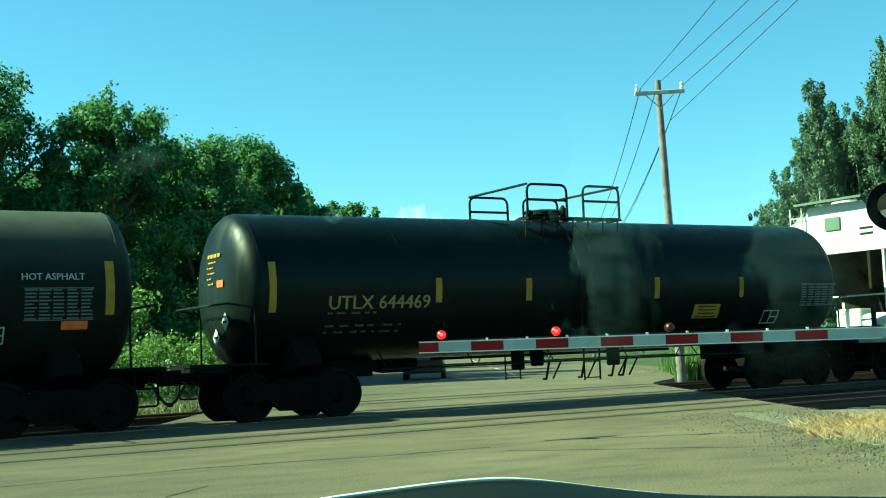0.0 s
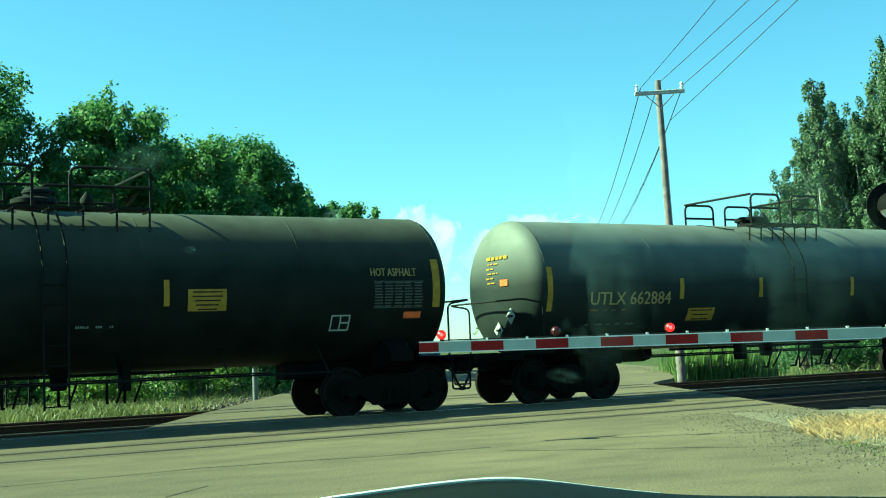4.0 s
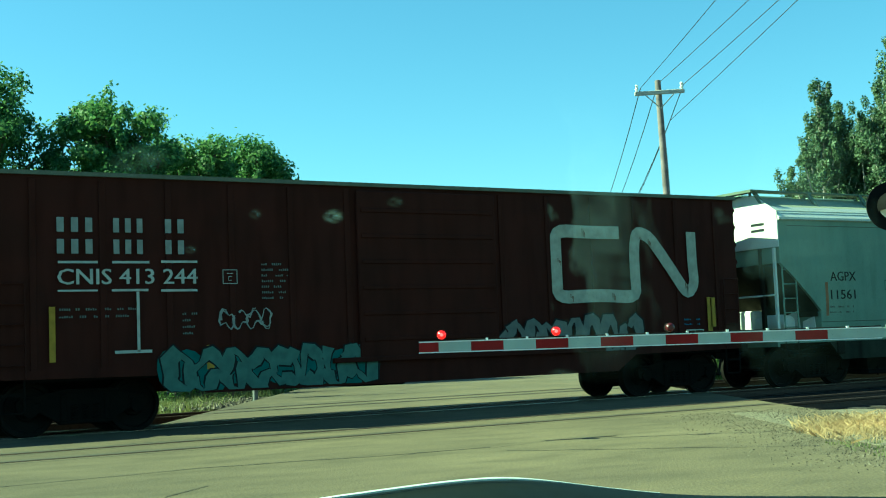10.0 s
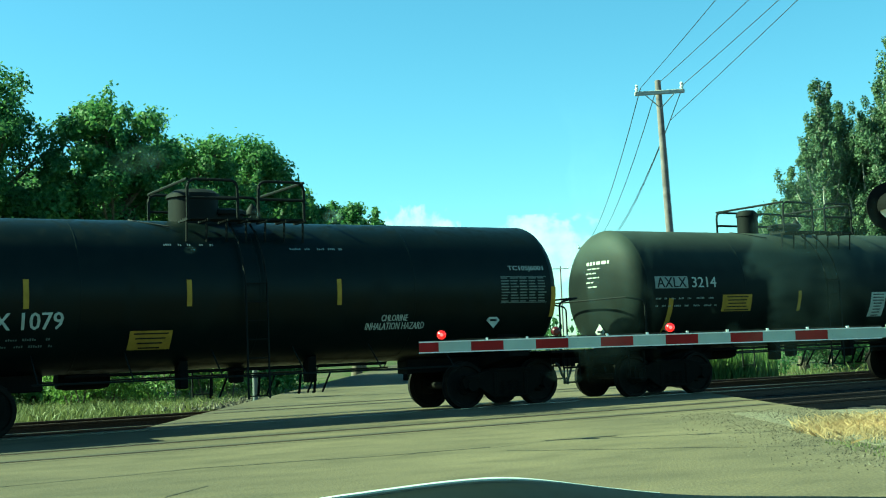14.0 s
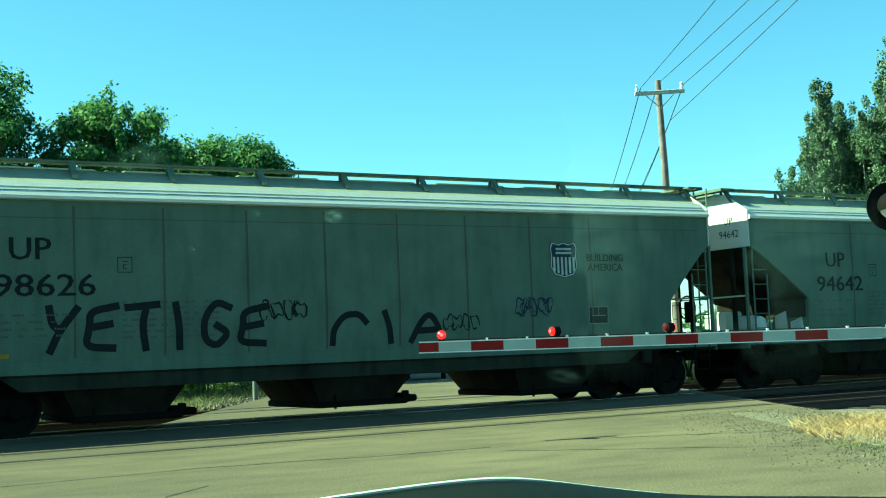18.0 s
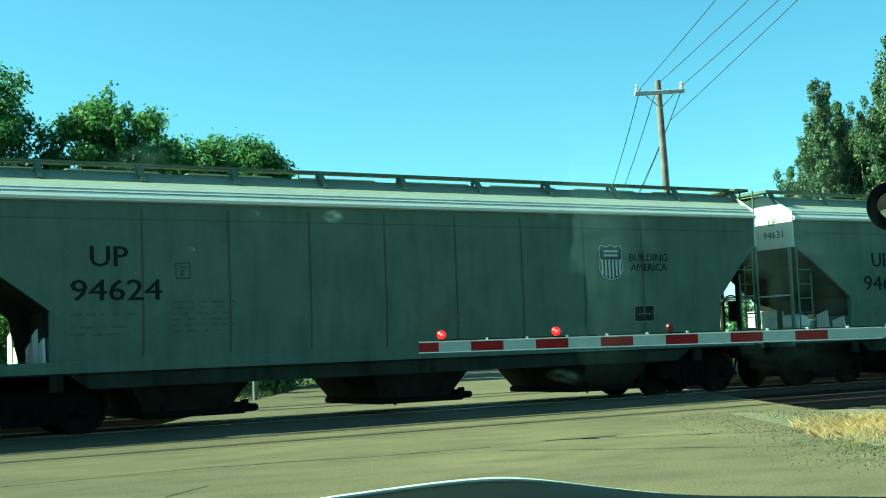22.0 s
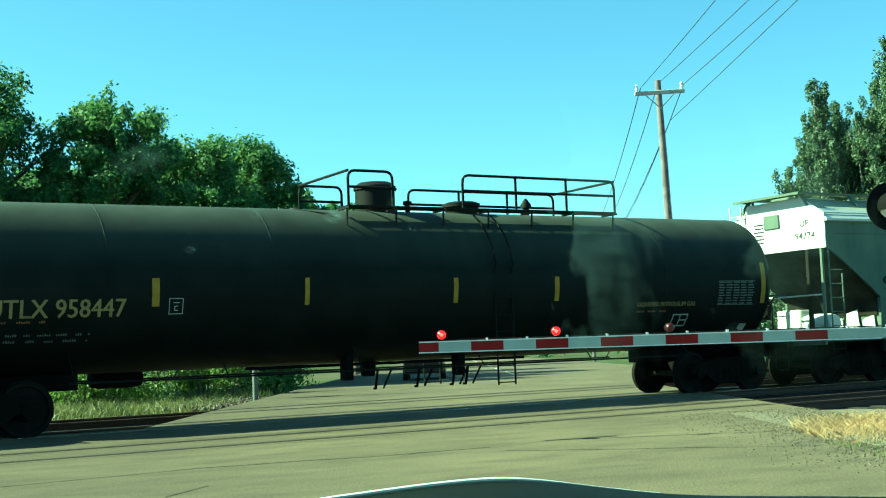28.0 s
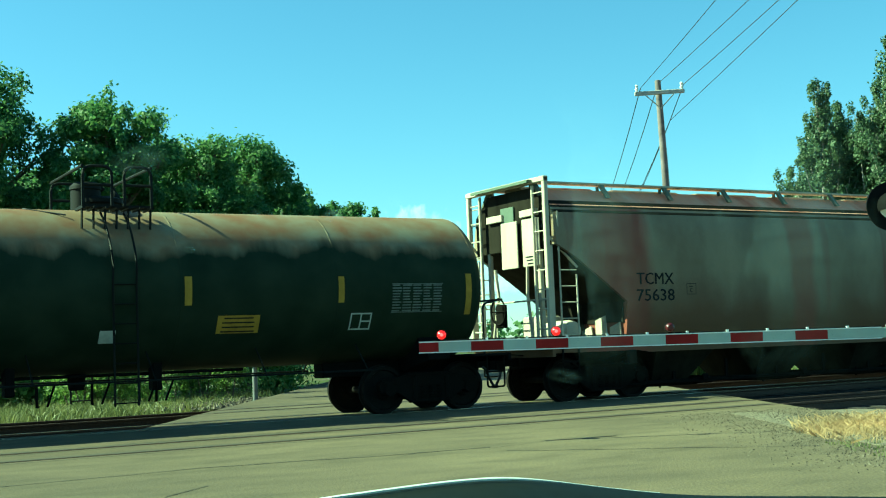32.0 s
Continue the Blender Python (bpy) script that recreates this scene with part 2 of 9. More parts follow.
# ---------------------------------------------------------------- mesh helpers
class MB:
    """Collects vertices and faces of one mesh."""

    def __init__(self):
        self.v, self.f = [], []

    def add(self, vs, fs):
        o = len(self.v)
        self.v.extend(vs)
        self.f.extend([tuple(i + o for i in f) for f in fs])
        return self

    def box(self, cx, cy, cz, sx, sy, sz, bev=0.0):
        hx, hy, hz = sx / 2, sy / 2, sz / 2
        if bev <= 0:
            vs = [(cx + a * hx, cy + b * hy, cz + c * hz) for a in (-1, 1) for b in (-1, 1) for c in (-1, 1)]
            return self.add(vs, [(0, 1, 3, 2), (4, 6, 7, 5), (0, 4, 5, 1), (2, 3, 7, 6), (0, 2, 6, 4), (1, 5, 7, 3)])
        # chamfered along z: an eight-sided plan with small top and bottom chamfers
        q = min(bev, hx * 0.9, hy * 0.9, hz * 0.9)
        rings = []
        for z, k in ((-hz, q), (-hz + q, 0), (hz - q, 0), (hz, q)):
            ax, ay = hx - k, hy - k
            rings.append([(cx + x, cy + y, cz + z) for x, y in ((-ax + q, -ay), (ax - q, -ay), (ax, -ay + q), (ax, ay - q), (ax - q, ay), (-ax + q, ay), (-ax, ay - q), (-ax, -ay + q))])
        vs = [p for r in rings for p in r]
        fs = [tuple(range(7, -1, -1)), tuple(range(24, 32))]
        for r in range(3):
            for i in range(8):
                j = (i + 1) % 8
                fs.append((r * 8 + i, r * 8 + j, r * 8 + 8 + j, r * 8 + 8 + i))
        return self.add(vs, fs)

    def tube(self, pts, r, seg=6, closed=False):
        pts = [Vector(p) for p in pts]
        vs, fs, k = [], [], len(pts)
        up = Vector((0.13, 0.31, 0.94)).normalized()
        rad = r if isinstance(r, list) else [r] * k
        for i, p in enumerate(pts):
            r = rad[i]
            a = pts[i - 1] if i else (pts[-1] if closed else p)
            b = pts[(i + 1) % k] if (i < k - 1 or closed) else p
            d = (b - a).normalized()
            s = d.cross(up)
            if s.length < 1e-3:
                s = d.cross(Vector((1, 0, 0)))
            s.normalize()
            u = s.cross(d)
            vs += [tuple(p + r * (math.cos(t) * s + math.sin(t) * u)) for t in [2 * math.pi * j / seg for j in range(seg)]]
        for i in range(k if closed else k - 1):
            o, q = i * seg, ((i + 1) % k) * seg
            fs += [(o + j, o + (j + 1) % seg, q + (j + 1) % seg, q + j) for j in range(seg)]
        if not closed:
            fs += [tuple(range(seg - 1, -1, -1)), tuple(range((k - 1) * seg, k * seg))]
        return self.add(vs, fs)

    def lathe(self, prof, axis="x", c=(0, 0, 0), seg=24):
        """prof: rows of (along, radius) turned round an axis through c."""
        vs, fs = [], []
        for a, r in prof:
            for j in range(seg):
                t = 2 * math.pi * j / seg
                p, q = r * math.cos(t), r * math.sin(t)
                vs.append({"x": (c[0] + a, c[1] + p, c[2] + q), "y": (c[0] + q, c[1] + a, c[2] + p), "z": (c[0] + p, c[1] + q, c[2] + a)}[axis])
        for i in range(len(prof) - 1):
            fs += [(i * seg + j, i * seg + (j + 1) % seg, (i + 1) * seg + (j + 1) % seg, (i + 1) * seg + j) for j in range(seg)]
        fs += [tuple(range(seg - 1, -1, -1)), tuple(range((len(prof) - 1) * seg, len(prof) * seg))]
        return self.add(vs, fs)

    def prism(self, poly, axis, lo, hi):
        """A flat outline pushed from lo to hi along an axis; the outline's two numbers are the other two coordinates in xyz order."""
        def pt(p, a):
            return {"x": (a, p[0], p[1]), "y": (p[0], a, p[1]), "z": (p[0], p[1], a)}[axis]
        k = len(poly)
        vs = [pt(p, lo) for p in poly] + [pt(p, hi) for p in poly]
        fs = [tuple(range(k - 1, -1, -1)), tuple(range(k, 2 * k))] + [(i, (i + 1) % k, k + (i + 1) % k, k + i) for i in range(k)]
        return self.add(vs, fs)

    def loft(self, rings, cap=True):
        k = len(rings[0])
        vs = [p for r in rings for p in r]
        fs = [(i * k + j, i * k + (j + 1) % k, (i + 1) * k + (j + 1) % k, (i + 1) * k + j) for i in range(len(rings) - 1) for j in range(k)]
        if cap:
            fs += [tuple(range(k - 1, -1, -1)), tuple(range((len(rings) - 1) * k, len(rings) * k))]
        return self.add(vs, fs)

    def mesh(self, name, mats, smooth=False, fix=True):
        me = bpy.data.meshes.new(name)
        me.from_pydata(self.v, [], self.f)
        if fix:
            bm = bmesh.new()
            bm.from_mesh(me)
            bmesh.ops.recalc_face_normals(bm, faces=bm.faces)
            bm.to_mesh(me)
            bm.free()
        for m in mats if isinstance(mats, (list, tuple)) else [mats]:
            me.materials.append(m)
        if smooth:
            me.shade_smooth()
            if smooth != "all":
                me.set_sharp_from_angle(angle=radians(38))
        return me


def part(name, mb, mat, parent, label="", smooth=False, at=None):
    me = mb.mesh(name, mat, smooth) if isinstance(mb, MB) else mb
    ob = new(name, me)
    ob.parent = parent
    if at is not None:
        ob.matrix_basis = at
    if label:
        tagged(ob, label)
    return ob


def thing(name, label, category, group="", at=None, kind=""):
    ob = new(name)
    ob.empty_display_size = 0.2
    tagged(ob, label, category, group, kind)
    if at is not None:
        ob.matrix_basis = at
    return ob


def rounded(pts, r=0.12, n=4):
    """A bent pipe's centre line: corners of pts rounded off."""
    pts = [Vector(p) for p in pts]
    out = [pts[0]]
    for a, b, c in zip(pts, pts[1:], pts[2:]):
        d1, d2 = (a - b), (c - b)
        q = min(r, d1.length * 0.45, d2.length * 0.45)
        p1, p2 = b + d1.normalized() * q, b + d2.normalized() * q
        for i in range(n + 1):
            t = i / n
            out.append((1 - t) ** 2 * p1 + 2 * t * (1 - t) * b + t * t * p2)
    out.append(pts[-1])
    return [tuple(p) for p in out]


def lettering(text):
    """Flat mesh data of a word in the built-in font: vertices, faces, width and height."""
    cu = bpy.data.curves.new("word", "FONT")
    cu.body = text
    cu.resolution_u = 2
    ob = bpy.data.objects.new("word", cu)
    scene.collection.objects.link(ob)
    dg = bpy.context.evaluated_depsgraph_get()
    me = bpy.data.meshes.new_from_object(ob.evaluated_get(dg))
    vs = [tuple(v.co) for v in me.vertices]
    fs = [tuple(p.vertices) for p in me.polygons]
    bpy.data.objects.remove(ob)
    bpy.data.curves.remove(cu)
    bpy.data.meshes.remove(me)
    # cut across, so that tall letters can follow a curved flank
    bm = bmesh.new()
    bv = [bm.verts.new((v[0], v[1], 0)) for v in vs]
    for f in fs:
        if len(set(f)) > 2:
            try:
                bm.faces.new([bv[i] for i in f])
            except ValueError:
                pass
    top_ = max(v[1] for v in vs)
    for q in range(1, 6):
        bmesh.ops.bisect_plane(bm, geom=bm.verts[:] + bm.edges[:] + bm.faces[:], plane_co=(0, top_ * q / 6, 0), plane_no=(0, 1, 0))
    bm.verts.index_update()
    vs = [tuple(v.co) for v in bm.verts]
    fs = [tuple(v.index for v in f.verts) for f in bm.faces]
    bm.free()
    xs, ys = [v[0] for v in vs], [v[1] for v in vs]
    x0, y0, w, h = min(xs), min(ys), max(xs) - min(xs), max(ys) - min(ys)
    return [(v[0] - x0, v[1] - y0) for v in vs], fs, w, h


WORDS = {}


# ---------------------------------------------------------------- rolling stock
SPEED = 18.6
R_WHEEL = 0.457
WHEELSETS = []
CARS = []


def wheelset_mesh():
    mb = MB()
    mb.lathe([(-1.02, 0.05), (-1.02, 0.085), (-0.80, 0.085), (-0.79, 0.07), (0.79, 0.07), (0.80, 0.085), (1.02, 0.085), (1.02, 0.05)], "y", seg=10)
    for s in (-1, 1):
        prof = [(0.64, 0.10), (0.645, 0.17), (0.70, 0.19), (0.715, 0.36), (0.66, 0.40), (0.66, 0.49), (0.69, 0.485), (0.70, R_WHEEL), (0.80, R_WHEEL - 0.006), (0.80, 0.39), (0.755, 0.37), (0.745, 0.20), (0.80, 0.17), (0.80, 0.10)]
        mb.lathe([(s * a, r) for a, r in prof], "y", seg=28)
    # bearing cap bolts, so that the turn shows
    for s in (-1, 1):
        for k in range(3):
            t = 2 * math.pi * k / 3
            mb.box(0.055 * math.cos(t), s * 1.03, 0.055 * math.sin(t), 0.03, 0.03, 0.03)
    return mb.mesh("wheelset", M["wheel"], True)


def side_frame_mesh():
    mb = MB()
    pts_out = [(-1.12, 0.56), (-1.05, 0.66), (-0.72, 0.69), (-0.35, 0.76), (0.35, 0.76), (0.72, 0.69), (1.05, 0.66), (1.12, 0.56), (1.08, 0.40), (0.72, 0.40), (0.40, 0.20), (-0.40, 0.20), (-0.72, 0.40), (-1.08, 0.40)]
    mb.prism(pts_out, "y", -0.07, 0.07)
    mb.box(0, 0, 0.735, 1.0, 0.16, 0.06, 0.015)
    mb.box(0, 0, 0.22, 0.86, 0.17, 0.06, 0.015)
    for s in (-1, 1):
        mb.lathe([(-0.10, 0.10), (-0.10, 0.125), (0.10, 0.125), (0.11, 0.07)], "y", (s * 0.889, 0, R_WHEEL), 12)
        mb.box(s * 0.889, 0, 0.60, 0.34, 0.17, 0.10, 0.02)
        mb.box(s * 0.36, 0, 0.47, 0.10, 0.19, 0.46, 0.02)
    return mb.mesh("side_frame", M["iron"])


def spring_mesh():
    mb = MB()
    for dx in (-0.18, 0.0, 0.18):
        for dy in (-0.05, 0.06):
            pts = [(dx + 0.06 * math.cos(t * 1.1), dy + 0.06 * math.sin(t * 1.1), 0.26 + 0.27 * t / 30) for t in range(31)]
            mb.tube(pts, 0.014, 4)
    return mb.mesh("spring_group", M["iron"])


def bolster_mesh():
    mb = MB()
    mb.prism([(-1.0, 0.50), (1.0, 0.50), (1.0, 0.66), (0.35, 0.74), (-0.35, 0.74), (-1.0, 0.66)], "x", -0.19, 0.19)
    mb.lathe([(0.74, 0.20), (0.80, 0.20), (0.80, 0.05)], "z", (0, 0, 0), 16)
    return mb.mesh("truck_bolster", M["iron"])


def brake_mesh():
    mb = MB()
    for s in (-1, 1):
        mb.box(s * 0.36, 0, 0.36, 0.07, 1.5, 0.09, 0.015)
        for q in (-1, 1):
            mb.box(s * 0.41, q * 0.745, 0.40, 0.08, 0.11, 0.30, 0.02)
    return mb.mesh("brake_beam", M["iron"])


WSET, SFRAME, SPRING, BOLSTER, BRAKE = wheelset_mesh(), side_frame_mesh(), spring_mesh(), bolster_mesh(), brake_mesh()


def truck(car, x):
    t = part("truck", BOLSTER, None, car, "grimy cast-steel truck with two wheelsets", at=pose(x, 0, 0))
    for s in (-1, 1):
        part("side_frame", SFRAME, None, t, at=pose(0, s * 0.98, 0))
        part("spring_group", SPRING, None, t, at=pose(0, s * 0.98, 0))
        w = part("wheelset", WSET, None, t, at=pose(s * 0.889, 0, R_WHEEL))
        WHEELSETS.append((w, car, s * 0.889, x))
    part("brake_beam", BRAKE, None, t)


def coupler_mesh():
    mb = MB()
    mb.box(-0.36, 0, 0.86, 0.44, 0.13, 0.16, 0.02)
    mb.prism([(-0.18, -0.13), (0.06, -0.17), (0.09, -0.06), (-0.01, 0.00), (0.00, 0.08), (0.09, 0.11), (0.05, 0.17), (-0.14, 0.15), (-0.2, 0.08)], "z", 0.72, 1.00)
    mb.box(-0.56, 0, 0.88, 0.10, 0.46, 0.36, 0.03)
    return mb.mesh("coupler", M["iron"])


def hose_mesh():
    mb = MB()
    pts = [(-0.50, -0.34, 0.80)] + [(-0.42 + 0.42 * i / 8, -0.34 + 0.30 * i / 8, 0.74 - 0.36 * math.sin(math.pi * 0.5 * i / 8)) for i in range(9)]
    mb.tube(pts, 0.028, 6)
    mb.box(0.0, -0.03, 0.38, 0.10, 0.05, 0.08, 0.01)
    return mb.mesh("air_hose", M["hose"], True)


COUPLER, HOSE = coupler_mesh(), hose_mesh()
UNCOUPLE = MB().tube(rounded([(-0.62, 1.42, 0.98), (-0.62, 0.55, 0.98), (-0.30, 0.30, 1.02), (-0.30, 0.02, 1.02)], 0.1), 0.013, 5).mesh("uncoupling_lever", M["iron"])
STEP = MB().tube(rounded([(-0.2, 0, 1.02), (-0.2, 0, 0.42), (0.2, 0, 0.42), (0.2, 0, 1.02)], 0.06), 0.02, 5).box(0, 0, 0.72, 0.4, 0.03, 0.04).mesh("sill_step", M["iron"])


def running_gear(car, L, hw=1.45):
    for s in (-1, 1):
        truck(car, s * (L / 2 - 2.15))
        turn = pose(s * L / 2, 0, 0, 0, 0, 0 if s > 0 else 180)
        part("coupler", COUPLER, None, car, at=turn)
        part("air_hose", HOSE, None, car, at=turn)
        part("uncoupling_lever", UNCOUPLE, None, car, at=turn)


def surf_tank(R, zc):
    return lambda z: math.sqrt(max(0.0001, R * R - (z - zc) ** 2))


def surf_flat(levels):
    def f(z):
        for (z0, w0), (z1, w1) in zip(levels, levels[1:]):
            if z0 <= z <= z1:
                return w0 + (w1 - w0) * (z - z0) / (z1 - z0)
        return levels[0][1] if z < levels[0][0] else levels[-1][1]
    return f


def sheet(mb, x0, x1, z0, z1, surf, off, side=-1, n=1, skew=0.0):
    """A thin painted or riveted sheet that follows the car's side."""
    k = max(n, int(abs(z1 - z0) / 0.12) + 1)
    vs = []
    for i in range(k + 1):
        z = z0 + (z1 - z0) * i / k
        y = side * (surf(z) + off)
        vs += [(x0, y, z), (x1, y, z)]
    mb.add(vs, [(2 * i, 2 * i + 1, 2 * i + 3, 2 * i + 2) for i in range(k)])


def marks(car, surf, rows, seed):
    """Writing and plates on the near side: rows of (kind, x, z, width, height, ink, words)."""
    rnd = random.Random(seed)
    inks = {}
    for row in rows:
        kind, x, z, w, h, ink = row[:6]
        mb = MB()
        if kind == "text":
            word = row[6]
            if word not in WORDS:
                WORDS[word] = lettering(word)
            vs, fs, ww, wh = WORDS[word]
            # three passes of the stencil, each a little aside, for the weight of the strokes
            for k, shift in enumerate((0.0, -0.022, 0.022)):
                pts = []
                for u, v in vs:
                    zz = z - h / 2 + v / wh * h
                    pts.append((x - w / 2 + u / ww * w + shift * h, -(surf(zz) + 0.008 + 0.0006 * k), zz))
                mb.add(pts, fs)
            part("lettering", mb, M["ink_" + ("e" if ink == "y" else ink)], car)
        elif kind == "stripe":
            sheet(mb, x - w / 2, x + w / 2, z - h / 2, z + h / 2, surf, 0.006)
            part("reflective_stripe", mb, M["ink_" + ink], car, "yellow reflective stripe" if ink == "y" else "")
        elif kind == "plate":
            sheet(mb, x - w / 2, x + w / 2, z - h / 2, z + h / 2, surf, 0.006)
            p = part("notice_panel", mb, M["ink_" + ink], car)
            mb = MB()
            for i in range(max(2, int(h / 0.07))):
                zz = z + h / 2 - 0.05 - i * (h - 0.08) / max(1, int(h / 0.07) - 1)
                if zz - 0.015 < z - h / 2:
                    break
                ww = w * rnd.uniform(0.5, 0.85)
                sheet(mb, x - ww / 2, x + ww / 2, zz - 0.012, zz + 0.012, surf, 0.010)
            part("small_print", mb, M["ink_k"] if ink in "ywcp" else M["ink_w"], p)
        elif kind == "fill":
            sheet(mb, x - w / 2, x + w / 2, z - h / 2, z + h / 2, surf, 0.005)
            part("painted_patch", mb, M["ink_" + ink], car)
        elif kind == "bars":
            rows_n = max(1, round(h / 0.10))
            for i in range(rows_n):
                zz = z + h / 2 - (i + 0.5) * h / rows_n
                u = x - w / 2
                th = min(0.019, 0.26 * h / rows_n)
                while u < x + w / 2 - 0.03:
                    for _ in range(rnd.randint(2, 6)):
                        if u > x + w / 2 - 0.03:
                            break
                        sheet(mb, u, u + 0.025, zz - th, zz + th * rnd.choice((0.4, 1.0, 1.0)), surf, 0.007)
                        u += 0.038
                    u += rnd.uniform(0.06, 0.16)
            part("stencil_text", mb, M["ink_" + {"y": "v", "w": "g", "g": "d"}.get(ink, ink)], car)
        elif kind == "grid":
            nr = max(5, round(h / 0.055))
            for i in range(nr):
                zz = z + h / 2 - (i + 0.5) * h / nr
                u = x - w / 2
                for c in range(5):
                    ww = w / 5 - 0.02
                    sheet(mb, u + 0.01, u + 0.01 + ww * rnd.uniform(0.7, 1.0), zz - 0.013, zz + 0.013, surf, 0.007)
                    u += w / 5
            for zz in (z - h / 2, z + h / 2):
                sheet(mb, x - w / 2, x + w / 2, zz - 0.008, zz + 0.008, surf, 0.007)
            part("data_panel", mb, M["ink_" + ("f" if ink == "v" else "d")], car, "stencilled inspection table")
        elif kind == "box":
            t = min(w, h) * 0.09
            for x0, x1, z0, z1 in ((-w / 2, w / 2, -h / 2, -h / 2 + t), (-w / 2, w / 2, h / 2 - t, h / 2), (-w / 2, -w / 2 + t, -h / 2, h / 2), (w / 2 - t, w / 2, -h / 2, h / 2), (-t / 2, t / 2, -h / 2, h / 2), (0, w / 2, -t / 2, t / 2)):
                sheet(mb, x + x0, x + x1, z + z0, z + z1, surf, 0.007)
            part("consolidated_stencil", mb, M["ink_" + ink], car)
        elif kind == "square":
            t = 0.012
            for x0, x1, z0, z1 in ((-w / 2, w / 2, -h / 2, -h / 2 + t), (-w / 2, w / 2, h / 2 - t, h / 2), (-w / 2, -w / 2 + t, -h / 2, h / 2), (w / 2 - t, w / 2, -h / 2, h / 2), (-w * 0.22, w * 0.22, h * 0.2, h * 0.2 + t), (-w * 0.12, w * 0.12, -h * 0.02, -h * 0.02 + t), (-w * 0.12, -w * 0.12 + t, -h * 0.28, -h * 0.02), (-w * 0.12, w * 0.12, -h * 0.28, -h * 0.28 + t)):
                sheet(mb, x + x0, x + x1, z + z0, z + z1, surf, 0.007)
            part("clearance_mark", mb, M["ink_" + ink], car)
        elif kind == "blackbox":
            sheet(mb, x - w / 2, x + w / 2, z - h / 2, z + h / 2, surf, 0.006)
            p = part("consolidated_stencil", mb, M["ink_k"], car)
            mb = MB()
            t = 0.013
            for x0, x1, z0, z1 in ((-w / 2, w / 2, -h / 2, -h / 2 + t), (-w / 2, w / 2, h / 2 - t, h / 2), (-w / 2, -w / 2 + t, -h / 2, h / 2), (w / 2 - t, w / 2, -h / 2, h / 2), (-t / 2, t / 2, 0, h / 2), (-w * 0.35, w * 0.35, -t, 0)):
                sheet(mb, x + x0, x + x1, z + z0, z + z1, surf, 0.010)
            part("stencil_frame", mb, M["ink_g"], p)
        elif kind == "diamond":
            y = -(surf(z) + 0.03)
            mb.prism([(x - w / 2, z), (x, z - h / 2), (x + w / 2, z), (x, z + h / 2)], "y", y, y + 0.012)
            p = part("placard", mb, M["ink_w"], car, "white diamond hazard placard")
            mb = MB().box(x, y - 0.003, z, w * 0.5, 0.004, h * 0.14)
            part("placard_print", mb, M["ink_k"], p)
        elif kind == "shield":
            out = [(-0.5, 0.36), (-0.42, 0.5), (-0.2, 0.44), (0, 0.5), (0.2, 0.44), (0.42, 0.5), (0.5, 0.36), (0.46, 0.1), (0.5, -0.2), (0.34, -0.42), (0, -0.5), (-0.34, -0.42), (-0.5, -0.2), (-0.46, 0.1)]
            w, h = w * 0.93, h * 1.06
            mb.add([(x + u * w, -(surf(z + v * h) + 0.005), z + v * h) for u, v in out], [tuple(range(14))])
            p = part("shield_emblem", mb, M["ink_n"], car, "dark shield emblem with pale rim and stripes")
            mb = MB()
            ring = [(u * 0.96, v * 0.96) for u, v in out] + [(u * 0.89, v * 0.90) for u, v in out]
            mb.add([(x + u * w, -(surf(z + v * h) + 0.008), z + v * h) for u, v in ring], [(i, (i + 1) % 14, 14 + (i + 1) % 14, 14 + i) for i in range(14)])
            part("emblem_rim", mb, M["ink_w"], p)
            mb = MB()
            for i in range(6):
                u = -0.35 + 0.14 * i
                sheet(mb, x + (u - 0.038) * w, x + (u + 0.038) * w, z - h * (0.44 - abs(u) * 0.36), z + h * 0.08, surf, 0.009)
            for v in (0.30, 0.19):
                sheet(mb, x - 0.28 * w, x + 0.28 * w, z + h * (v - 0.03), z + h * (v + 0.03), surf, 0.009)
            part("emblem_stripes", mb, M["ink_w"], p)
        elif kind == "blocks":
            n_b = row[6]
            for i in range(n_b):
                u0 = x - w / 2 + w * i / n_b
                u1 = u0 + w / n_b * (0.80 if n_b < 5 else 0.55)
                sheet(mb, u0, u0 + (u1 - u0) * 0.62, z - h / 2, z + h / 2, surf, 0.007)
            part("block_emblem", mb, M["ink_" + ink], car, "row of plain blocks")
        elif kind == "dot":
            mb.add([(x + w / 2 * math.cos(a), -(surf(z) + 0.008), z + h / 2 * math.sin(a)) for a in [k * math.pi / 12 for k in range(24)]], [tuple(range(24))])
            part("round_mark", mb, M["ink_" + ink], car, "black round mark")
        elif kind == "leaf":
            mb.add([(x + u * w, -(surf(z + v * h) + 0.006), z + v * h) for u, v in ((-0.5, 0), (-0.06, 0.5), (0.06, 0.5), (0.5, 0.02), (0.12, -0.46), (0.0, -0.5))], [tuple(range(6))])
            p = part("diamond_emblem", mb, M["ink_n"], car, "dark diamond emblem with a pale leaf")
            mb = MB()
            leaf = [(-0.38, -0.06), (-0.3, 0.12), (-0.12, 0.28), (0.18, 0.36), (0.24, 0.1), (0.2, -0.2), (0.06, -0.42), (-0.22, -0.40)]
            mb.add([(x + u * 0.62 * w, -(surf(z + v * 0.62 * h) + 0.010), z + v * 0.62 * h) for u, v in leaf], [tuple(range(8))])
            part("emblem_leaf", mb, M["ink_g"], p)
        elif kind == "word":
            spray_word(car, surf, row, rnd)
        elif kind == "tag":
            # spray-paint writing: overlapping loops and strokes, no letters
            col = row[6] if len(row) > 6 else "k"
            outl = row[7] if len(row) > 7 else "k"
            foot = 1.03 if z > 1.25 else 0.64
